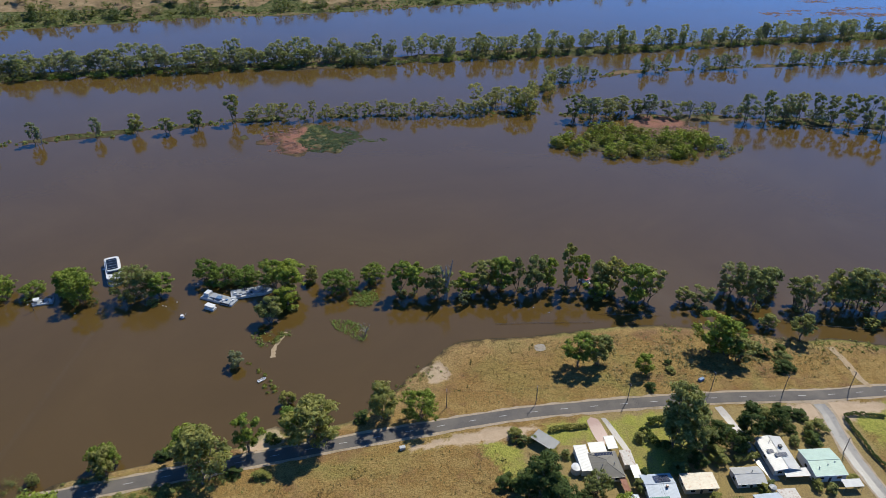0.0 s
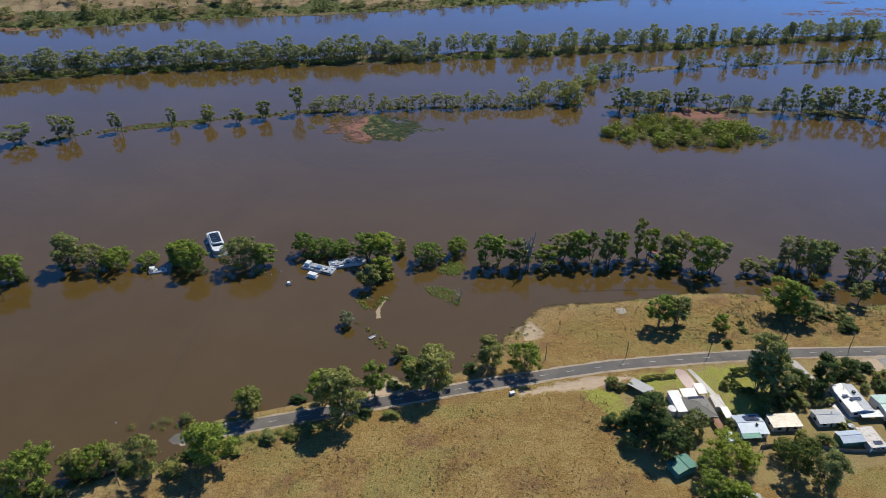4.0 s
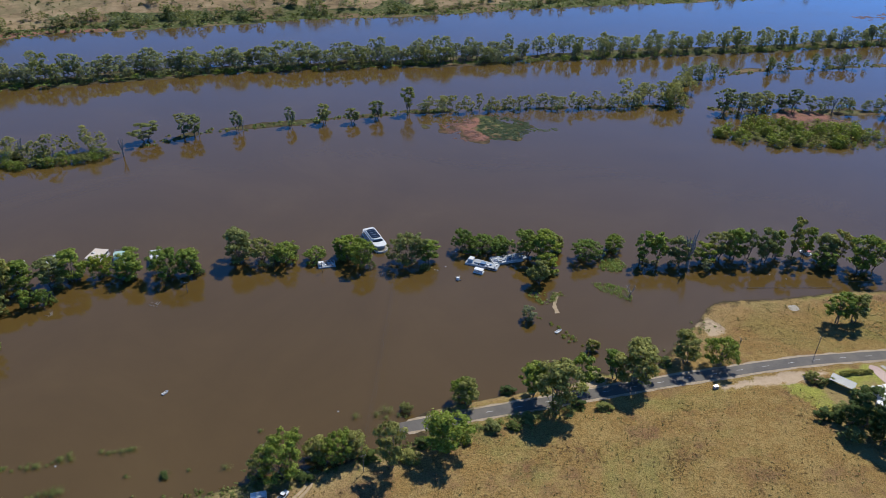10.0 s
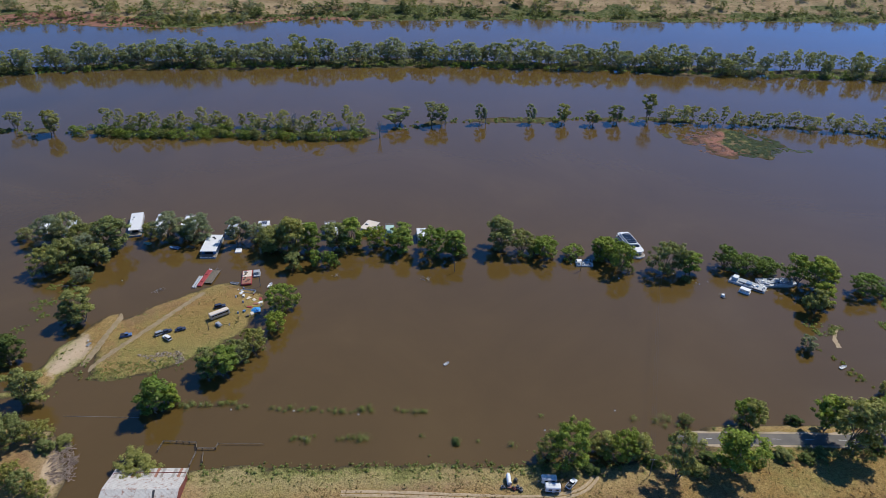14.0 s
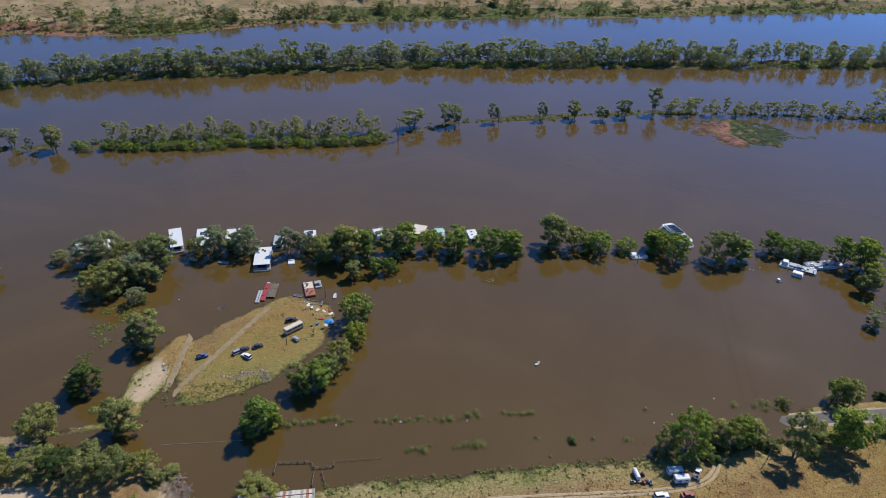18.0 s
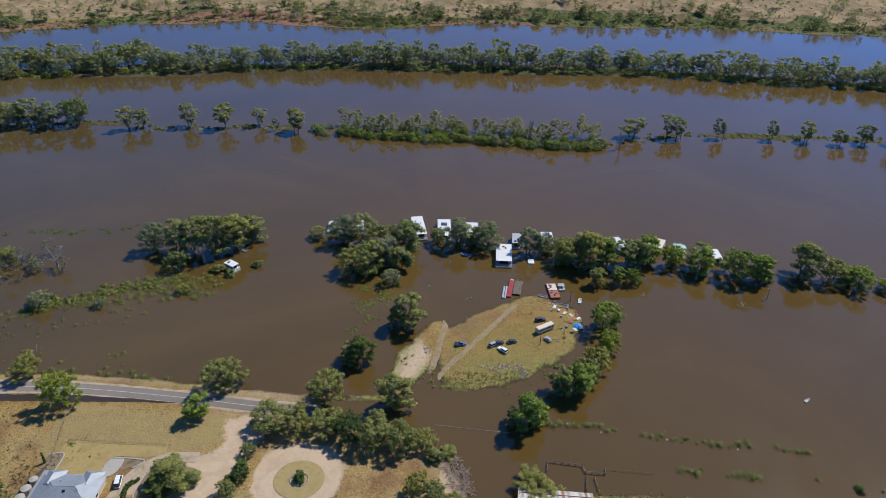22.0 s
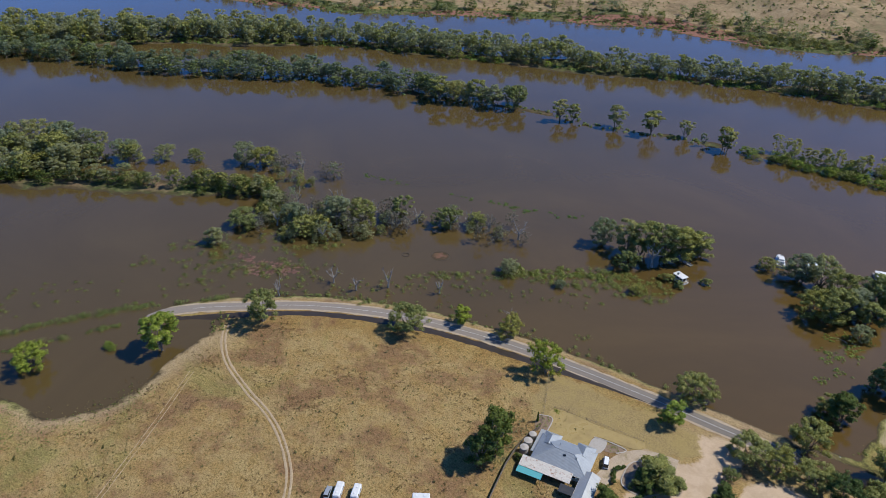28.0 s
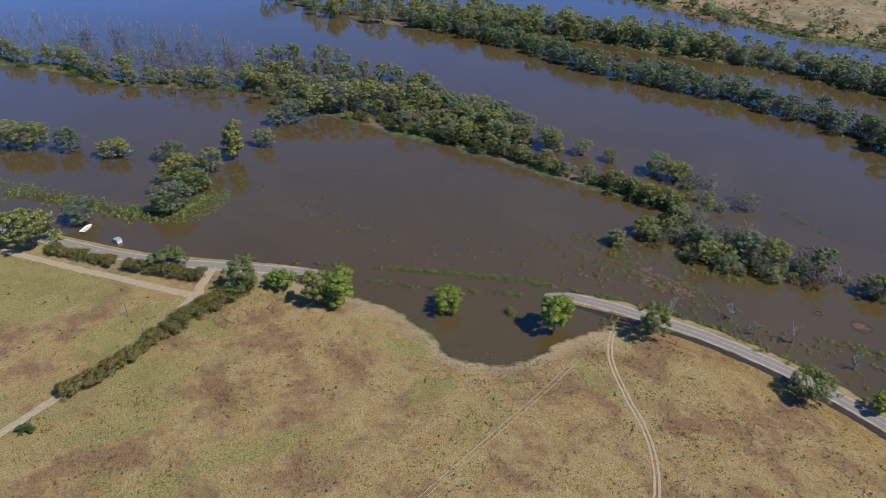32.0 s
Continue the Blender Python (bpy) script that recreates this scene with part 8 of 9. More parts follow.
def dinghy(x, y, angle, L, material, label, z=0.0):
    """An open boat: bevelled sides, floor and two thwarts."""
    top = thing("dinghy", x, y, angle, label, "boat", z=z)
    W = L * 0.38
    out = [(-W / 2, -L / 2), (W / 2, -L / 2), (W / 2, L * 0.2), (W * 0.25, L * 0.42), (0, L / 2), (-W * 0.25, L * 0.42), (-W / 2, L * 0.2)]
    bm = bmesh.new()
    n = len(out)
    rings = [[bm.verts.new((a * k, c * k, zz)) for a, c in out] for k, zz in ((0.8, -0.15), (1.0, 0.5), (0.9, 0.5), (0.74, 0.05))]
    bm.faces.new(rings[0][::-1]), bm.faces.new(rings[3])
    for r0, r1 in zip(rings[:-1], rings[1:]):
        for i in range(n):
            bm.faces.new((r0[i], r0[(i + 1) % n], r1[(i + 1) % n], r1[i]))
    part("hull", bm, material, top)
    for k in (-0.25, 0.1):
        boxes("thwart", TIMBER, top, ((W * 0.86, 0.25, 0.06), (0, L * k, 0.38)))
    return top


dinghy(-286.8, 251.5, 80, 4.4, STEEL, "bare metal dinghy beside a rusty barge")
dinghy(-269.6, 251.3, -5, 4.2, PLASTIC_WHITE, "white dinghy with clutter off the island")
dinghy(-184.0, 201.6, -45, 2.8, PLASTIC_WHITE, "white dinghy adrift on open flood water")
dinghy(-22.0, 212.0, -60, 3.8, PLASTIC_WHITE, "white dinghy adrift near drowned shrubs")
dinghy(-439.0, 262.8, 70, 6.0, STEEL, "grey boat half hidden by drowned gums")
dinghy(153.5, 243.0, 70, 4.0, BOAT_BLUE, "pale blue dinghy under drowned gums")
dinghy(-342.5, 284.0, 80, 4.5, BOAT_GREEN, "green dinghy in the shade of gums")
dinghy(-327.0, 281.0, 75, 6.0, BOAT_BLUE, "blue-grey boat in the shade of gums")
dinghy(-753.0, -132.0, 60, 9.0, PLASTIC_WHITE, "pale upturned boat near the drowned road")
dinghy(-278.5, 245.6, 85, 7.5, STEEL, "long pale hull drawn up on the island")
top = thing("red_hut_boat", 130.8, 253.6, 20, "small boat with red cabin roof under gums", "boat", z=0.0)
boxes("hull", PLASTIC_WHITE, top, ((3.2, 6.0, 0.9), (0, 0, 0.25)), bevel=0.2)
boxes("cabin", WALL_WHITE, top, ((2.6, 3.6, 1.6), (0, 0, 1.4)))
boxes("roof", RED_STEEL, top, ((3.2, 4.6, 0.14), (0, 0, 2.3)))
top = thing("swim_float", -293.9, 280.7, 8, "square white swimming float", "float", z=0.0)
boxes("float", PLASTIC_WHITE, top, ((3.2, 3.6, 0.8), (0, 0, 0.25)), bevel=0.2)
boxes("bench", BOAT_WHITE, top, ((2.8, 0.5, 0.4), (0, 1.3, 0.85)))
top = thing("drifting_cabin", -732.0, -116.0, 30, "small white hut standing in flood water", "hut", z=0.0)
boxes("wall", WALL_WHITE, top, ((3.6, 2.6, 2.2), (0, 0, 0.8)))
boxes("roof", IRON_WHITE, top, ((4.0, 3.0, 0.14), (0, 0, 1.98)))
boxes("window", GLASS, top, ((1.2, 0.06, 0.6), (0, -1.32, 1.2)))


# ---------------------------------------------------------------- vehicles
CAR_RED = painted("car_red", (0.20, 0.028, 0.024), 0.25, wear=0.1)
CAR_WHITE = painted("car_white", (0.74, 0.74, 0.74), 0.25, wear=0.1)
CAR_SILVER = painted("car_silver", (0.46, 0.48, 0.50), 0.3, 0.4, 0.1)
CAR_DARK = painted("car_dark_blue", (0.03, 0.045, 0.09), 0.25, wear=0.1)
CAR_BLUE = painted("car_blue", (0.09, 0.16, 0.32), 0.3, wear=0.15)


def wheels(top, spots, r=0.34):
    for x, y in spots:
        s = 1 if x > 0 else -1
        bm = bmesh.new()
        rod(bm, (x - 0.11, y, r), (x + 0.11, y, r), r, 14)
        tyre = part("wheel", bm, RUBBER, top)
        bm = bmesh.new()
        rod(bm, (x + s * 0.10, y, r), (x + s * 0.13, y, r), r * 0.6, 10)
        part("rim", bm, STEEL, tyre)


def car(x, y, angle, paint, kind="sedan", label="", L=4.7, W=1.85):
    """Body, glasshouse, bonnet line, lights, bumpers, wheels; its nose towards +y."""
    top = thing("car", x, y, angle, label, "car")
    bm = bmesh.new()
    block(bm, (W, L, 0.62), (0, 0, 0.62), 0.14)
    part("body", bm, paint, top)
    cab = {"sedan": (0.50, -0.06, 0.62), "wagon": (0.66, -0.15, 0.78), "ute": (0.30, 0.06, 0.78), "van": (0.84, -0.05, 1.25)}[kind]
    bm = bmesh.new()
    block(bm, (W * 0.94, L * cab[0], cab[2]), (0, L * cab[1], 0.92 + cab[2] / 2), 0.10, (0, 0, 0), 0.80 if kind != "van" else 0.93)
    cabin = part("glasshouse", bm, GLASS, top, "dark glazed car windows")
    bm = bmesh.new()
    block(bm, (W * 0.78, L * cab[0] * 0.82, 0.08), (0, L * cab[1], 0.92 + cab[2]), 0.03)
    part("roof", bm, paint, top)
    if kind == "ute":
        boxes("tray", CHARCOAL, top, ((W * 0.9, L * 0.34, 0.10), (0, -L * 0.30, 0.98)))
        for s in (-1, 1):
            boxes("tray_side", paint, top, ((0.06, L * 0.38, 0.32), (s * W * 0.47, -L * 0.30, 1.1)))
    for s in (-1, 1):
        boxes("headlight", PLASTIC_WHITE, top, ((0.34, 0.08, 0.16), (s * W * 0.34, L / 2, 0.70)))
        boxes("tail_light", RED_STEEL, top, ((0.26, 0.08, 0.18), (s * W * 0.38, -L / 2, 0.74)))
        boxes("mirror", paint, top, ((0.20, 0.10, 0.14), (s * (W / 2 + 0.08), L * (cab[1] + cab[0] * 0.36), 1.0)))
    for s in (-1, 1):
        boxes("bumper", CHARCOAL, top, ((W * 0.96, 0.14, 0.22), (0, s * (L / 2 + 0.02), 0.46)))
    wheels(top, [(sx * (W / 2 - 0.1), sy * L * 0.31) for sx in (-1, 1) for sy in (-1, 1)])
    return top


def caravan(x, y, angle, L=6.2, W=2.4, H=2.1, label="white caravan parked on dry grass", awn=False):
    top = thing("caravan", x, y, angle, label, "caravan")
    bm = bmesh.new()
    block(bm, (W, L, H), (0, 0, 0.55 + H / 2), 0.25)
    part("body", bm, BOAT_WHITE, top)
    boxes("stripe", BOAT_BLUE, top, ((W + 0.02, L * 0.9, 0.14), (0, 0, 1.1)))
    for s in (-1, 1):
        for k in (-0.25, 0.2):
            boxes("window", GLASS, top, ((0.05, 1.1, 0.6), (s * W / 2, k * L, 1.75)))
    boxes("window", GLASS, top, ((1.5, 0.05, 0.7), (0, L / 2, 1.7)))
    boxes("door", PLASTIC_WHITE, top, ((0.05, 0.7, 1.8), (-W / 2 - 0.01, -0.02 * L, 1.5)))
    for place in (L * 0.2, -L * 0.25):
        boxes("roof_hatch", PLASTIC_WHITE, top, ((0.7, 0.7, 0.14), (0, place, 0.6 + H)))
    bm = bmesh.new()
    rod(bm, (-0.6, L / 2, 0.5), (0, L / 2 + 1.2, 0.5), 0.05, 6), rod(bm, (0.6, L / 2, 0.5), (0, L / 2 + 1.2, 0.5), 0.05, 6)
    part("drawbar", bm, STEEL, top)
    wheels(top, [(-W / 2 + 0.12, 0), (W / 2 - 0.12, 0)])
    if awn:
        boxes("awning", TARP_GREY, top, ((2.2, L * 0.8, 0.05), (W / 2 + 1.1, 0, 2.5), (0, 6, 0)))
        for s in (-1, 1):
            boxes("awning_post", STEEL, top, ((0.05, 0.05, 2.35), (W / 2 + 2.1, s * L * 0.36, 1.2)), bevel=0)
    return top


bus = thing("old_bus", -284.7, 224.9, -48, "long pale grey bus parked on the island", "bus")
boxes("body", CAR_SILVER, bus, ((2.5, 8.6, 2.3), (0, 0, 1.65)), bevel=0.2)
boxes("roof", BOAT_CREAM, bus, ((2.3, 8.4, 0.1), (0, 0, 2.85)))
for i in range(6):
    for s in (-1, 1):
        boxes("window", GLASS, bus, ((0.05, 1.05, 0.75), (s * 1.25, -3.3 + i * 1.3, 2.1)))
boxes("windscreen", GLASS, bus, ((2.1, 0.05, 1.0), (0, 4.3, 2.0)))
boxes("bumper", STEEL, bus, ((2.4, 0.2, 0.3), (0, 4.4, 0.6)))
wheels(bus, [(sx * 1.1, y) for sx in (-1, 1) for y in (-2.6, 2.7)], 0.45)
car(-305.0, 210.6, -47, CAR_SILVER, "wagon", "silver-white four-wheel drive parked on the island")
car(-301.0, 207.8, 56, CAR_WHITE, "wagon", "white station wagon parked on the island")
car(-297.8, 213.9, -60, CAR_DARK, "sedan", "dark blue car parked on the island", 4.2)
car(-318.7, 208.2, -65, CAR_BLUE, "ute", "blue utility parked beside the island track", 4.6)
car(-286.8, 231.6, -63, CAR_DARK, "wagon", "dark four-wheel drive parked beside a bus", 4.8)
car(-303.0, 211.9, -50, CAR_DARK, "sedan", "dark car parked between two pale cars", 4.3)
car(-140.2, 143.8, -38, CAR_WHITE, "ute", "white utility parked beside a caravan", 5.0)
car(-155.2, 135.0, -84, CAR_WHITE, "wagon", "white station wagon parked below a camp track", 4.9)
car(-146.6, 135.0, -80, CAR_RED, "sedan", "dark red sedan parked below a camp track", 4.5)
car(-415.6, 116.4, 20, CAR_WHITE, "van", "white van parked before the homestead", 5.2)
car(-481.4, 50.2, 28, CAR_SILVER, "wagon", "silver car parked beside caravans")
car(95.6, 118.5, 40, CAR_WHITE, "sedan", "white car half hidden by trees")
caravan(-147.6, 144.4, 92, 5.0, 2.4, label="white caravan with pale awning at the flood's edge")
caravan(-146.6, 141.0, 92, 5.0, 2.5, label="white truck-bodied camper at the flood's edge")
caravan(-478.5, 52.2, 27, 6.0, label="white caravan parked in a dry paddock")
caravan(-473.7, 55.2, 26, 5.4, label="white caravan parked in a dry paddock")
caravan(-455.8, 66.0, -55, 5.6, label="white caravan parked in a dry paddock")
trailer = thing("box_trailer", -282.9, 218.5, 48, "pale box trailer with load on the island", "trailer")
boxes("tray", CAR_SILVER, trailer, ((1.8, 3.4, 0.5), (0, 0, 0.75)))
boxes("load", TARP_GREY, trailer, ((1.5, 2.2, 0.6), (0, -0.3, 1.2)), bevel=0.2)
bm = bmesh.new()
rod(bm, (0, 1.7, 0.55), (0, 3.0, 0.5), 0.05, 6)
part("drawbar", bm, STEEL, trailer)
wheels(trailer, [(-0.95, 0), (0.95, 0)], 0.3)
pod = thing("tanker_trailer", -160.8, 143.2, 5, "white tank trailer with hoses at the flood's edge", "trailer")
bm = bmesh.new()
rod(bm, (0, -1.6, 1.5), (0, 2.2, 1.5), 0.75, 16), rod(bm, (0, 2.2, 1.5), (0, 2.9, 1.5), 0.75, 16, 0.2)
part("tank", bm, PLASTIC_WHITE, pod)
boxes("chassis", RUST, pod, ((1.4, 5.0, 0.25), (0, 0, 0.6)))
wheels(pod, [(-0.8, -0.6), (0.8, -0.6)], 0.4)
rng = random.Random(12)
for x, y in ((-158.4, 144.2), (-157.8, 141.2), (-159.2, 140.6), (-156.9, 140.4), (-162.6, 141.0)):
    m = thing("machine", x, y, rng.uniform(0, 360), "small grey and red farm machine on grass", "machine")
    boxes("frame", rng.choice((RED_STEEL, STEEL, CHARCOAL)), m, ((0.9, 1.5, 0.5), (0, 0, 0.6)), bevel=0.08)
    boxes("engine", CHARCOAL, m, ((0.6, 0.7, 0.5), (0, 0.2, 1.05)), bevel=0.08)
    boxes("seat", RUBBER, m, ((0.45, 0.4, 0.15), (0, -0.5, 0.95)))
    wheels(m, [(sx * 0.5, sy * 0.5) for sx in (-1, 1) for sy in (-1, 1)], 0.25)


# ---------------------------------------------------------------- tracks, lines and poles
def track(name, line, label, wheel=0.8, half=0.42, seed=0, mid=True):
    """Two wheel ruts along a line."""
    p = smooth_line(line, 2.0)
    t = np.gradient(p, axis=0)
    t /= np.linalg.norm(t, axis=1)[:, None]
    side = np.stack([-t[:, 1], t[:, 0]], 1)
    top = tagged(new(name), label, "track", kind="structure")
    for s in (-1, 1):
        ribbon("rut", p + side * s * wheel, half, TRACK, 0.06, 0.10, seed + s, top)
    return top


track("track_paddock", PADDOCK_TRACK, "pale double wheel track across a dry paddock", seed=201)
lane = tagged(new("track_island"), "pale sandy track across the island", "track", kind="structure")
ribbon("carriageway", smooth_line([(-298.2, 243), (-303.9, 230.6), (-310.1, 217.3), (-315.9, 205.6), (-321.3, 194.8), (-325.0, 186)], 1.0), 1.2, DUST, 0.05, 0.4, 203, lane)
track("track_camp", [(-133, 154), (-131.5, 149.6), (-133, 145.6), (-138, 141.1), (-145.6, 138.6), (-158, 137.1), (-177, 136.4), (-196, 136), (-215, 135)], "pale wheel track looping round a camper", 0.75, 0.55, seed=205)
track("track_faint", [(-566, 60), (-555, 40), (-540, 10), (-520, -30)], "faint old wheel track in a dry paddock", 0.8, 0.14, seed=207)
lane = tagged(new("track_ramp"), "grey sealed ramp running down into the flood", "track", kind="structure")
ribbon("carriageway", smooth_line([(-328.2, 228), (-327.3, 222.6), (-327.1, 213.2), (-327.3, 200.6), (-327.8, 188)], 1.0), 1.2, DUST, 0.06, 0.3, 209, lane, -0.3)
lane = tagged(new("track_west"), "wide pale sandy track beside a hedge", "track", kind="structure")
ribbon("carriageway", smooth_line([(-690, -70), (-684, -75), (-672, -80), (-666, -82), (-680, -99), (-693, -114), (-713, -138), (-742, -171)], 2.0), 2.2, TRACK, 0.07, 0.4, 210, lane)
ribbon("carriageway", smooth_line([(-666, -82), (-654, -92), (-637, -104), (-617, -131), (-601, -152), (-585, -175)], 2.0), 1.8, TRACK, 0.08, 0.3, 211, lane)
lane = tagged(new("track_gate"), "pale sandy track from road to shore", "track", kind="structure")
ribbon("carriageway", smooth_line([(213, 160), (212, 164), (214, 174), (215, 186)], 2.0), 1.5, TRACK, 0.08, 0.3, 212, lane)
lane = tagged(new("track_drive"), "grey gravel drive curving to the homestead", "track", kind="structure")
ribbon("carriageway", smooth_line([(-413.8, 108), (-413.6, 115), (-412.6, 121), (-409.0, 126.4), (-404, 129.6), (-396, 131.5)], 1.5), 2.3, GRAVEL, 0.12, 0.2, 213, lane)

dash = mesh_from("lane_marking", [(-1.5, -0.07, 0), (1.5, -0.07, 0), (1.5, 0.07, 0), (-1.5, 0.07, 0)], [(0, 1, 2, 3)], WHITE_LINE)
seg = np.concatenate([[0], np.cumsum(np.linalg.norm(np.diff(ROAD_LINE, axis=0), axis=1))])
for k in range(int(seg[-1] / 11.8)):
    s = 4 + k * 11.8
    x, y = np.interp(s, seg, ROAD_LINE[:, 0]), np.interp(s, seg, ROAD_LINE[:, 1])
    x2, y2 = np.interp(s + 1, seg, ROAD_LINE[:, 0]), np.interp(s + 1, seg, ROAD_LINE[:, 1])
    solid_line = -600 < x < -370
    if lie(x, y) > 0.02:
        for j in range(4 if solid_line else 1):
            sx = s + j * 2.95
            px, py = np.interp(sx, seg, ROAD_LINE[:, 0]), np.interp(sx, seg, ROAD_LINE[:, 1])
            ob = new("lane_marking", dash)
            ob.matrix_world = pose(px, py, lie(px, py) + 0.155, 0, 0, math.degrees(math.atan2(y2 - y, x2 - x)))
            ob.parent = road


def power_pole(x, y, angle, h=9.0, label="timber power pole with crossarm beside the road", cross=True):
    top = thing("power_pole", x, y, angle, label, "power pole", "power poles")
    bm = bmesh.new()
    rod(bm, (0, 0, -0.6), (0, 0, h), 0.17, 8, 0.11)
    part("pole", bm, TIMBER, top)
    if cross:
        boxes("crossarm", TIMBER, top, ((2.2, 0.12, 0.14), (0, 0.1, h - 0.5)))
        for k in (-1.0, -0.4, 0.4, 1.0):
            bm = bmesh.new()
            rod(bm, (k, 0.1, h - 0.42), (k, 0.1, h - 0.15), 0.06, 6, 0.04)
            part("insulator", bm, PLASTIC_WHITE, top)
    return top


def wire(a, c, count=3, sag=0.9, label="thin sagging power lines between poles"):
    top = new("power_line")
    for k in range(count):
        bm = bmesh.new()
        off = (k - (count - 1) / 2) * 0.7
        d = (Vector(c) - Vector(a)).normalized()
        side = Vector((-d.y, d.x, 0)) * off
        last = None
        for i in range(9):
            t = i / 8
            q = Vector(a).lerp(Vector(c), t) + side - Vector((0, 0, 4 * sag * t * (1 - t)))
            if last is not None:
                rod(bm, last, q, 0.018, 4)
            last = q
        part("cable", bm, CHARCOAL, top)
    return tagged(top, label, "power line")


POLES = [(45.6, 182.3), (79.0, 177.0), (114.0, 171.8), (149.0, 171.0), (176.0, 164.0), (203.0, 160.4)]
for i, (x, y) in enumerate(POLES):
    power_pole(x, y, 80)
for (ax, ay), (bx, by) in zip(POLES[:-1], POLES[1:]):
    wire((ax, ay, lie(ax, ay) + 8.8), (bx, by, lie(bx, by) + 8.8))
power_pole(82, 101, -30, 9.5, "timber power pole beside sheds"), power_pole(100, 116, -30, 9.0, "timber power pole behind houses")
wire((82, 101, lie(82, 101) + 9.2), (100, 116, lie(100, 116) + 8.8)), wire((100, 116, lie(100, 116) + 8.8), (114, 171.8, lie(114, 171.8) + 8.8))
wire((-83, 276.5, 6.8), (-113.5, 150, 7.6), 3, 1.6, "thin power lines sagging across the flood")
power_pole(-113.5, 149.5, 10, 8.0, "timber power pole at the flood's edge")
power_pole(-286.1, 215.1, 0, 6.0, "short timber pole on the island", False)
power_pole(-274.0, 250.5, 30, 6.0, "leaning timber pole at the island shore", False)
power_pole(-659, -111, 20, 8.0, "grey pole in a green paddock"), power_pole(-638, -104, 20, 7.0, "grey pole beside a hedge", False)
for x, y in ((-81.5, 274.5), (-121, 277.5), (-183.5, 270.5), (177.6, 132.6)):
    power_pole(x, y, 10, 7.0, "timber pole with short crossarm standing in flood water" if y > 200 else "pole beside the side road")

spit = ribbon("ground_spit", smooth_line([(-12.2, 241), (-15.0, 235.5), (-17.4, 230), (-17.6, 225)], 1.0), 0.9, TRACK, 0.03, 0.4, 215, lo=0.02)
tagged(spit, "pale sandy spit just clear of the flood", "ground", kind="structure")
kerb = thing("guard_rail", -307.3, 162.9, 2.7, "low pale road-edge rail just clear of the flood", "rail", z=0.0)
boxes("rail", CONCRETE, kerb, ((27.4, 0.10, 0.16), (0, 0, 0.06)))
for k in range(10):
    boxes("post", TIMBER, kerb, ((0.14, 0.14, 0.9), (-13.0 + k * 2.9, -0.2, -0.25)))

# ---------------------------------------------------------------- clutter on the island and in the flood
tarp = thing("blue_tarpaulin", -270.7, 231.5, 20, "crumpled bright blue tarpaulin over a heap", "tarpaulin")
bm = bmesh.new()
bmesh.ops.create_grid(bm, x_segments=14, y_segments=14, size=2.0)
for v in bm.verts:
    r = math.hypot(v.co.x, v.co.y)
    v.co.z = max(0.02, 1.1 - r * 0.5) + 0.22 * noise.noise(v.co * 1.7) + 0.05
    v.co.x *= 1 + 0.15 * noise.noise(v.co * 1.1)
part("sheet", bm, TARP_BLUE, tarp)
rng = random.Random(21)
JUNK = [(-277.5, 227.9), (-276.4, 225.1), (-276.3, 239.8), (-272, 236), (-280.9, 243.9), (-271.5, 228.6), (-274, 233), (-269, 235), (-279, 241), (-283, 246), (-281, 247.5), (-275, 243), (-273.5, 239), (-287.8, 223), (-278.5, 219), (-271, 240), (-268.8, 230), (-332.8, 203.6), (-275.2, 229.5), (-272.8, 226.5), (-277.8, 236.2), (-270.3, 237.4), (-282.2, 239.9), (-331.5, 201.8)]
for x, y in JUNK:
    kind = rng.choice(("crate", "drum", "chair", "sheet_pile"))
    col = rng.choice((RED_STEEL, PLASTIC_WHITE, PLASTIC_WHITE, STEEL, TIMBER, CHARCOAL, BOAT_BLUE, RUST, BOAT_CREAM))
    m = thing({"crate": "crate", "drum": "drum", "chair": "outdoor_chair", "sheet_pile": "sheet_pile"}[kind], x, y, rng.uniform(0, 360), {"crate": "weathered storage crate among camp clutter", "drum": "upright metal drum among camp clutter", "chair": "plain outdoor chair among camp clutter", "sheet_pile": "low pile of sheets among camp clutter"}[kind], {"crate": "crate", "drum": "drum", "chair": "chair", "sheet_pile": "pile"}[kind], "camp clutter")
    if kind == "crate":
        boxes("box", col, m, ((1.3, 0.9, 0.7), (0, 0, 0.35))), boxes("lid", col, m, ((1.36, 0.96, 0.08), (0, 0, 0.74)))
    elif kind == "drum":
        bm = bmesh.new()
        rod(bm, (0, 0, 0), (0, 0, 0.9), 0.32, 14)
        part("body", bm, col, m)
        bm = bmesh.new()
        rod(bm, (0, 0, 0.9), (0, 0, 0.95), 0.34, 14)
        part("rim", bm, STEEL, m)
    elif kind == "chair":
        boxes("seat", col, m, ((0.55, 0.55, 0.06), (0, 0, 0.45))), boxes("backrest", col, m, ((0.55, 0.06, 0.55), (0, 0.26, 0.75)))
        for sx in (-1, 1):
            for sy in (-1, 1):
                boxes("leg", STEEL, m, ((0.05, 0.05, 0.45), (sx * 0.24, sy * 0.24, 0.22)), bevel=0)
    else:
        for j in range(4):
            boxes("sheet", col, m, ((2.1, 1.0, 0.06), (rng.uniform(-0.2, 0.2), rng.uniform(-0.2, 0.2), 0.05 + 0.08 * j), (0, 0, rng.uniform(-15, 15))), bevel=0.01)
ash = [(x, y, 1.2 * k, 0.10) for x, y, k, _ in within([(-309, 197), (-302, 198.5), (-293, 201), (-289, 195), (-294, 191.5), (-303, 194)], 150, 1.0, 1.0, 131) if soft_noise(np.array(x), np.array(y), 3.0, 208) > -0.25]
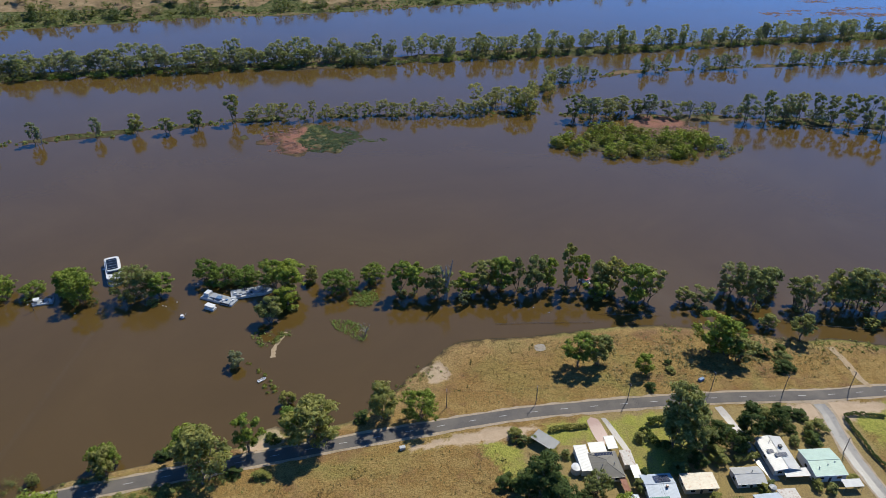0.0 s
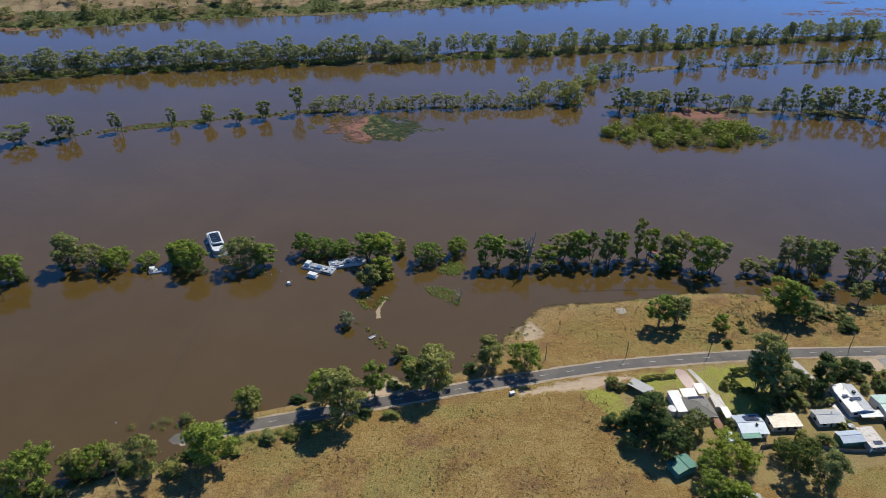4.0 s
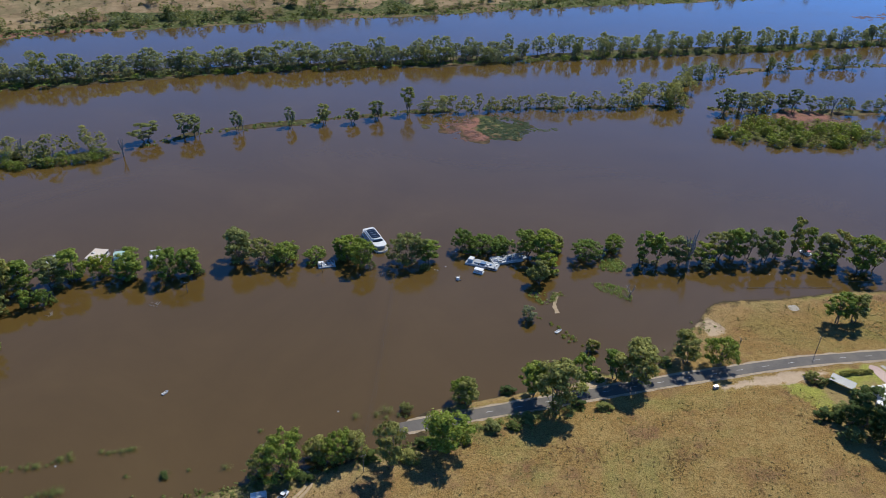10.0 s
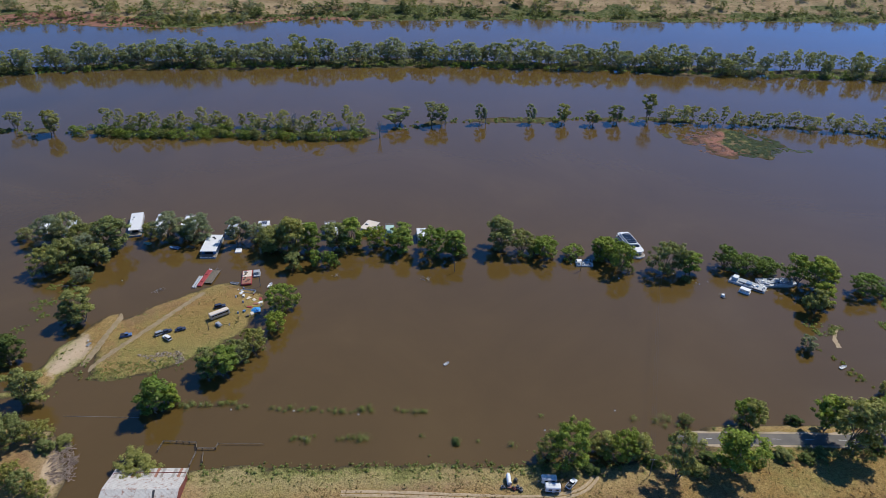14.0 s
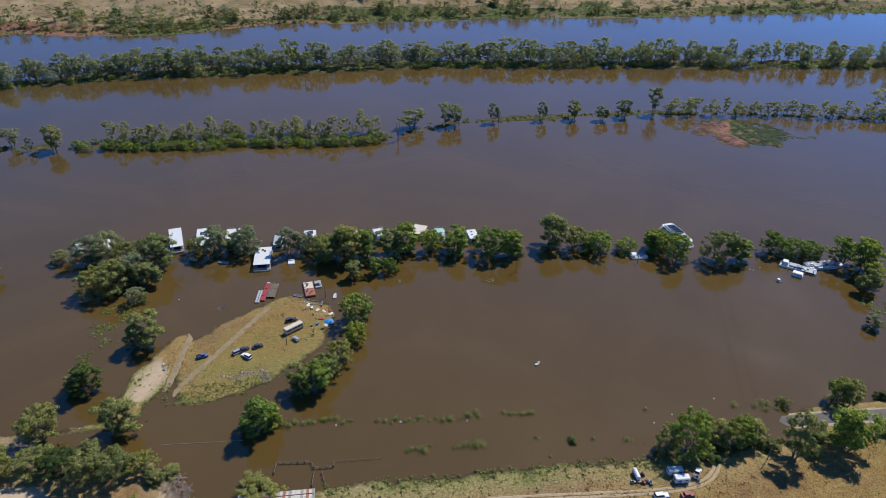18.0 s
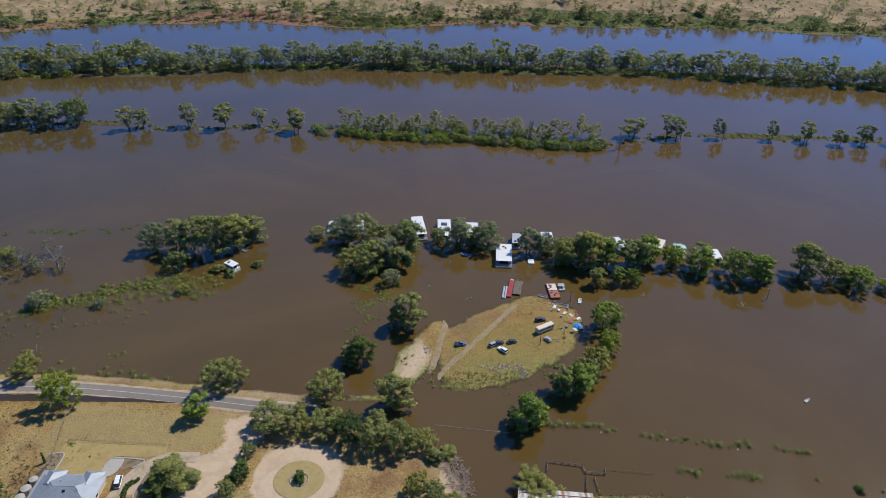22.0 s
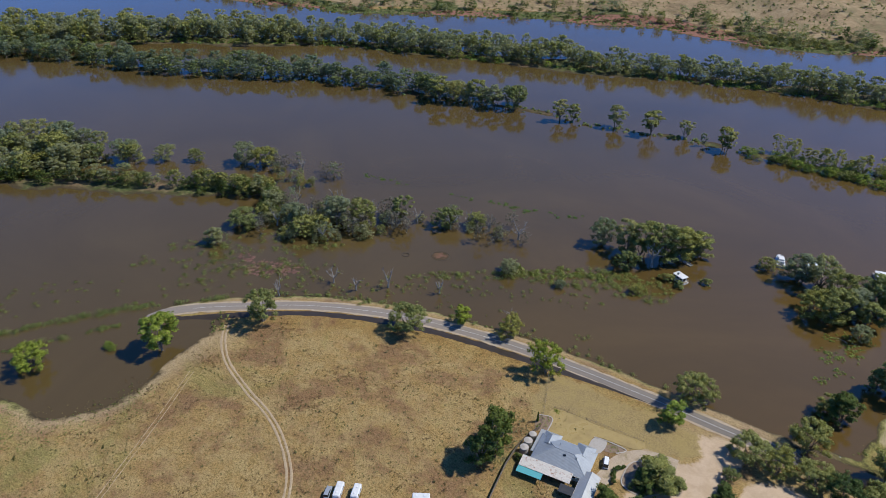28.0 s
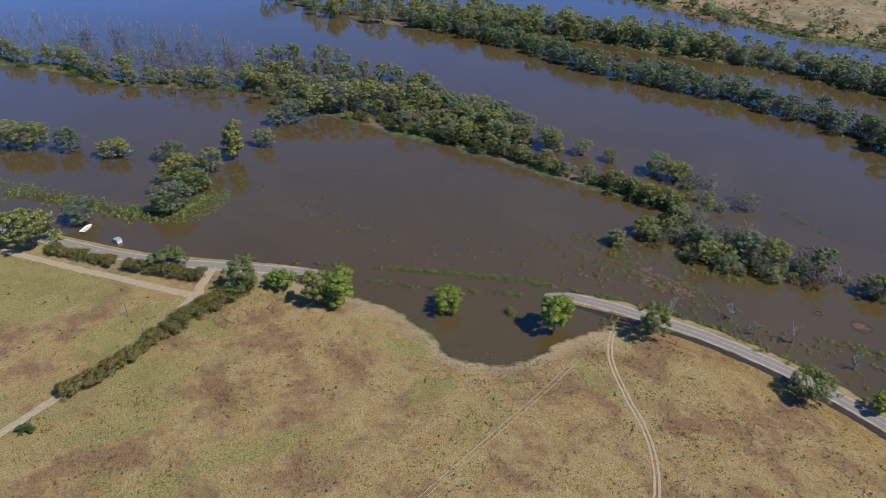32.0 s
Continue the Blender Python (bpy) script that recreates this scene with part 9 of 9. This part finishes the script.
tufts("burnt_rubble", ash, painted("pale_ash", (0.40, 0.33, 0.29), 0.95, wear=0.7, scale=0.9, dirt=(0.17, 0.125, 0.095)), 132, "pale grey spread of ash and broken branches", "rubble", 46, 0.17)
heap_v, heap_f = [], []
rng = np.random.RandomState(133)
for x, y, k, _ in within([(-318, 150), (-312, 150.5), (-306, 143), (-303, 135), (-309, 133), (-314, 141)], 230, 1.0, 1.0, 133):
    a, ln, g = rng.uniform(0, 2 * math.pi), rng.uniform(0.8, 2.6) * k, max(lie(x, y), 0) + rng.uniform(0.05, 0.9)
    tube(heap_v, heap_f, (x - math.cos(a) * ln, y - math.sin(a) * ln, g - 0.25), (x + math.cos(a) * ln, y + math.sin(a) * ln, g + rng.uniform(-0.1, 0.4)), 0.13 * k, 0.06, 4, rings=2)
tagged(new("driftwood_heap", mesh_from("driftwood_heap", heap_v, heap_f, bark("washed_timber", (0.15, 0.105, 0.08), (0.42, 0.33, 0.27)))), "tangled heap of flood timber at the shore", "driftwood", kind="stuff")
for k, (x, y, s) in enumerate(((-488, 172, 5), (-300, 262, 4), (-320.5, 243, 5), (-93, 270, 3), (-196, 262, 4), (-362, 244, 6), (-56, 261, 3), (-240, 262, 3))):
    rr = np.random.RandomState(700 + k)
    tv, tf = [], []
    for _ in range(9):
        a = rr.uniform(0, 2 * math.pi)
        tube(tv, tf, (rr.normal() * 0.4, rr.normal() * 0.4, -0.2), (math.cos(a) * s * rr.uniform(0.4, 1), math.sin(a) * s * 0.6, rr.uniform(0.1, 1.2)), 0.09, 0.03, 4)
    ob = new("drift_snag", mesh_from("drift_snag", tv, tf, DEAD_WOOD))
    ob.matrix_world = pose(x, y, 0)
    tagged(ob, "tangled grey snag of dead branches in flood water", "snag", "snags in the flood")
for k, (cx, cy, r) in enumerate(((-541.3, 191, 4.6), (-556, 181, 1.8))):
    ring = new("stake_ring")
    for i in range(26):
        a = 2 * math.pi * i / 26
        bm = bmesh.new()
        rod(bm, (cx + r * math.cos(a), cy + r * 0.9 * math.sin(a), -0.5), (cx + r * math.cos(a + 0.08), cy + r * 0.9 * math.sin(a + 0.08), 0.45), 0.12, 5)
        part("stake", bm, TIMBER, ring)
    tagged(ring, "ring of dark stakes round a muddy pool", "fence")
rng = random.Random(33)
for x, y in ((-60, 272.5), (-66, 271), (-64.5, 270), (-75, 278.5), (-52, 286), (-125, 283), (-103, 272), (-262, 170), (-274, 172), (-239, 171), (-232, 158), (-215, 171), (-340, 250), (-382, 262), (-361, 249), (-345, 222), (-147, 168), (-139, 172), (99, 238), (105, 233), (92, 243), (-352, 171), (-398, 168), (-120, 180)):
    bob = thing("drifting_float", x, y, rng.uniform(0, 360), "small white float drifting in flood water", "float", "drifting floats", 0.0)
    bm = bmesh.new()
    bmesh.ops.create_uvsphere(bm, u_segments=10, v_segments=6, radius=0.30)
    for v in bm.verts:
        v.co.x *= rng.uniform(1.0, 1.7)
        v.co.z *= 0.8
    part("body", bm, PLASTIC_WHITE, bob)
    boxes("strap", CHARCOAL, bob, ((0.10, 0.9, 0.10), (0, 0, 0.28)))
top = thing("mast_float", -56.5, 260.0, 20, "round white float on a small dark raft", "float", z=0.0)
boxes("raft", CHARCOAL, top, ((2.2, 1.4, 0.4), (0, -0.8, 0.1)), bevel=0.1)
bm = bmesh.new()
rod(bm, (0, 0, 0), (0, 0, 1.3), 0.9, 14, 0.75)
part("drum", bm, PLASTIC_WHITE, top)
bench = thing("blue_bin", 148.0, 176.6, 20, "blue metal tank lying in the paddock", "tank")
boxes("body", BOAT_BLUE, bench, ((2.6, 1.3, 1.0), (0, 0, 0.5)), bevel=0.15)
boxes("lid", BOAT_BLUE, bench, ((2.4, 1.1, 0.1), (0, 0, 1.05)))
sign = thing("road_box", 26.0, 165.3, 8, "small grey roadside box on the verge", "box")
boxes("body", CAR_SILVER, sign, ((2.0, 1.2, 1.1), (0, 0, 0.55))), boxes("lid", STEEL, sign, ((2.1, 1.3, 0.1), (0, 0, 1.15)))
slab_on_ground("pavement_old_slab", [(90.5, 211.5), (94.5, 211.5), (94.0, 207.5), (90.2, 207.5)], painted("old_concrete", (0.33, 0.285, 0.22), 0.95, wear=0.8, scale=1.2, dirt=(0.22, 0.17, 0.09)), "old square concrete slab in a dry paddock")
cypress = thing("cypress", -444.0, 119.5, 0, "narrow dark cypress beside a fence", "tree")
lv, lf, ln = leaf_sprays(np.random.RandomState(9), [(0, 0, 0.6 + 0.5 * k) for k in range(9)], [0.55 - 0.035 * k for k in range(9)], 420, 0.2, 1.0)
ob = new("crown", mesh_from("crown", lv, lf, LEAF_DARK, False, ln))
ob.parent = cypress
bm = bmesh.new()
rod(bm, (0, 0, -0.3), (0, 0, 3.0), 0.10, 6, 0.04)
part("trunk", bm, BARK, cypress)
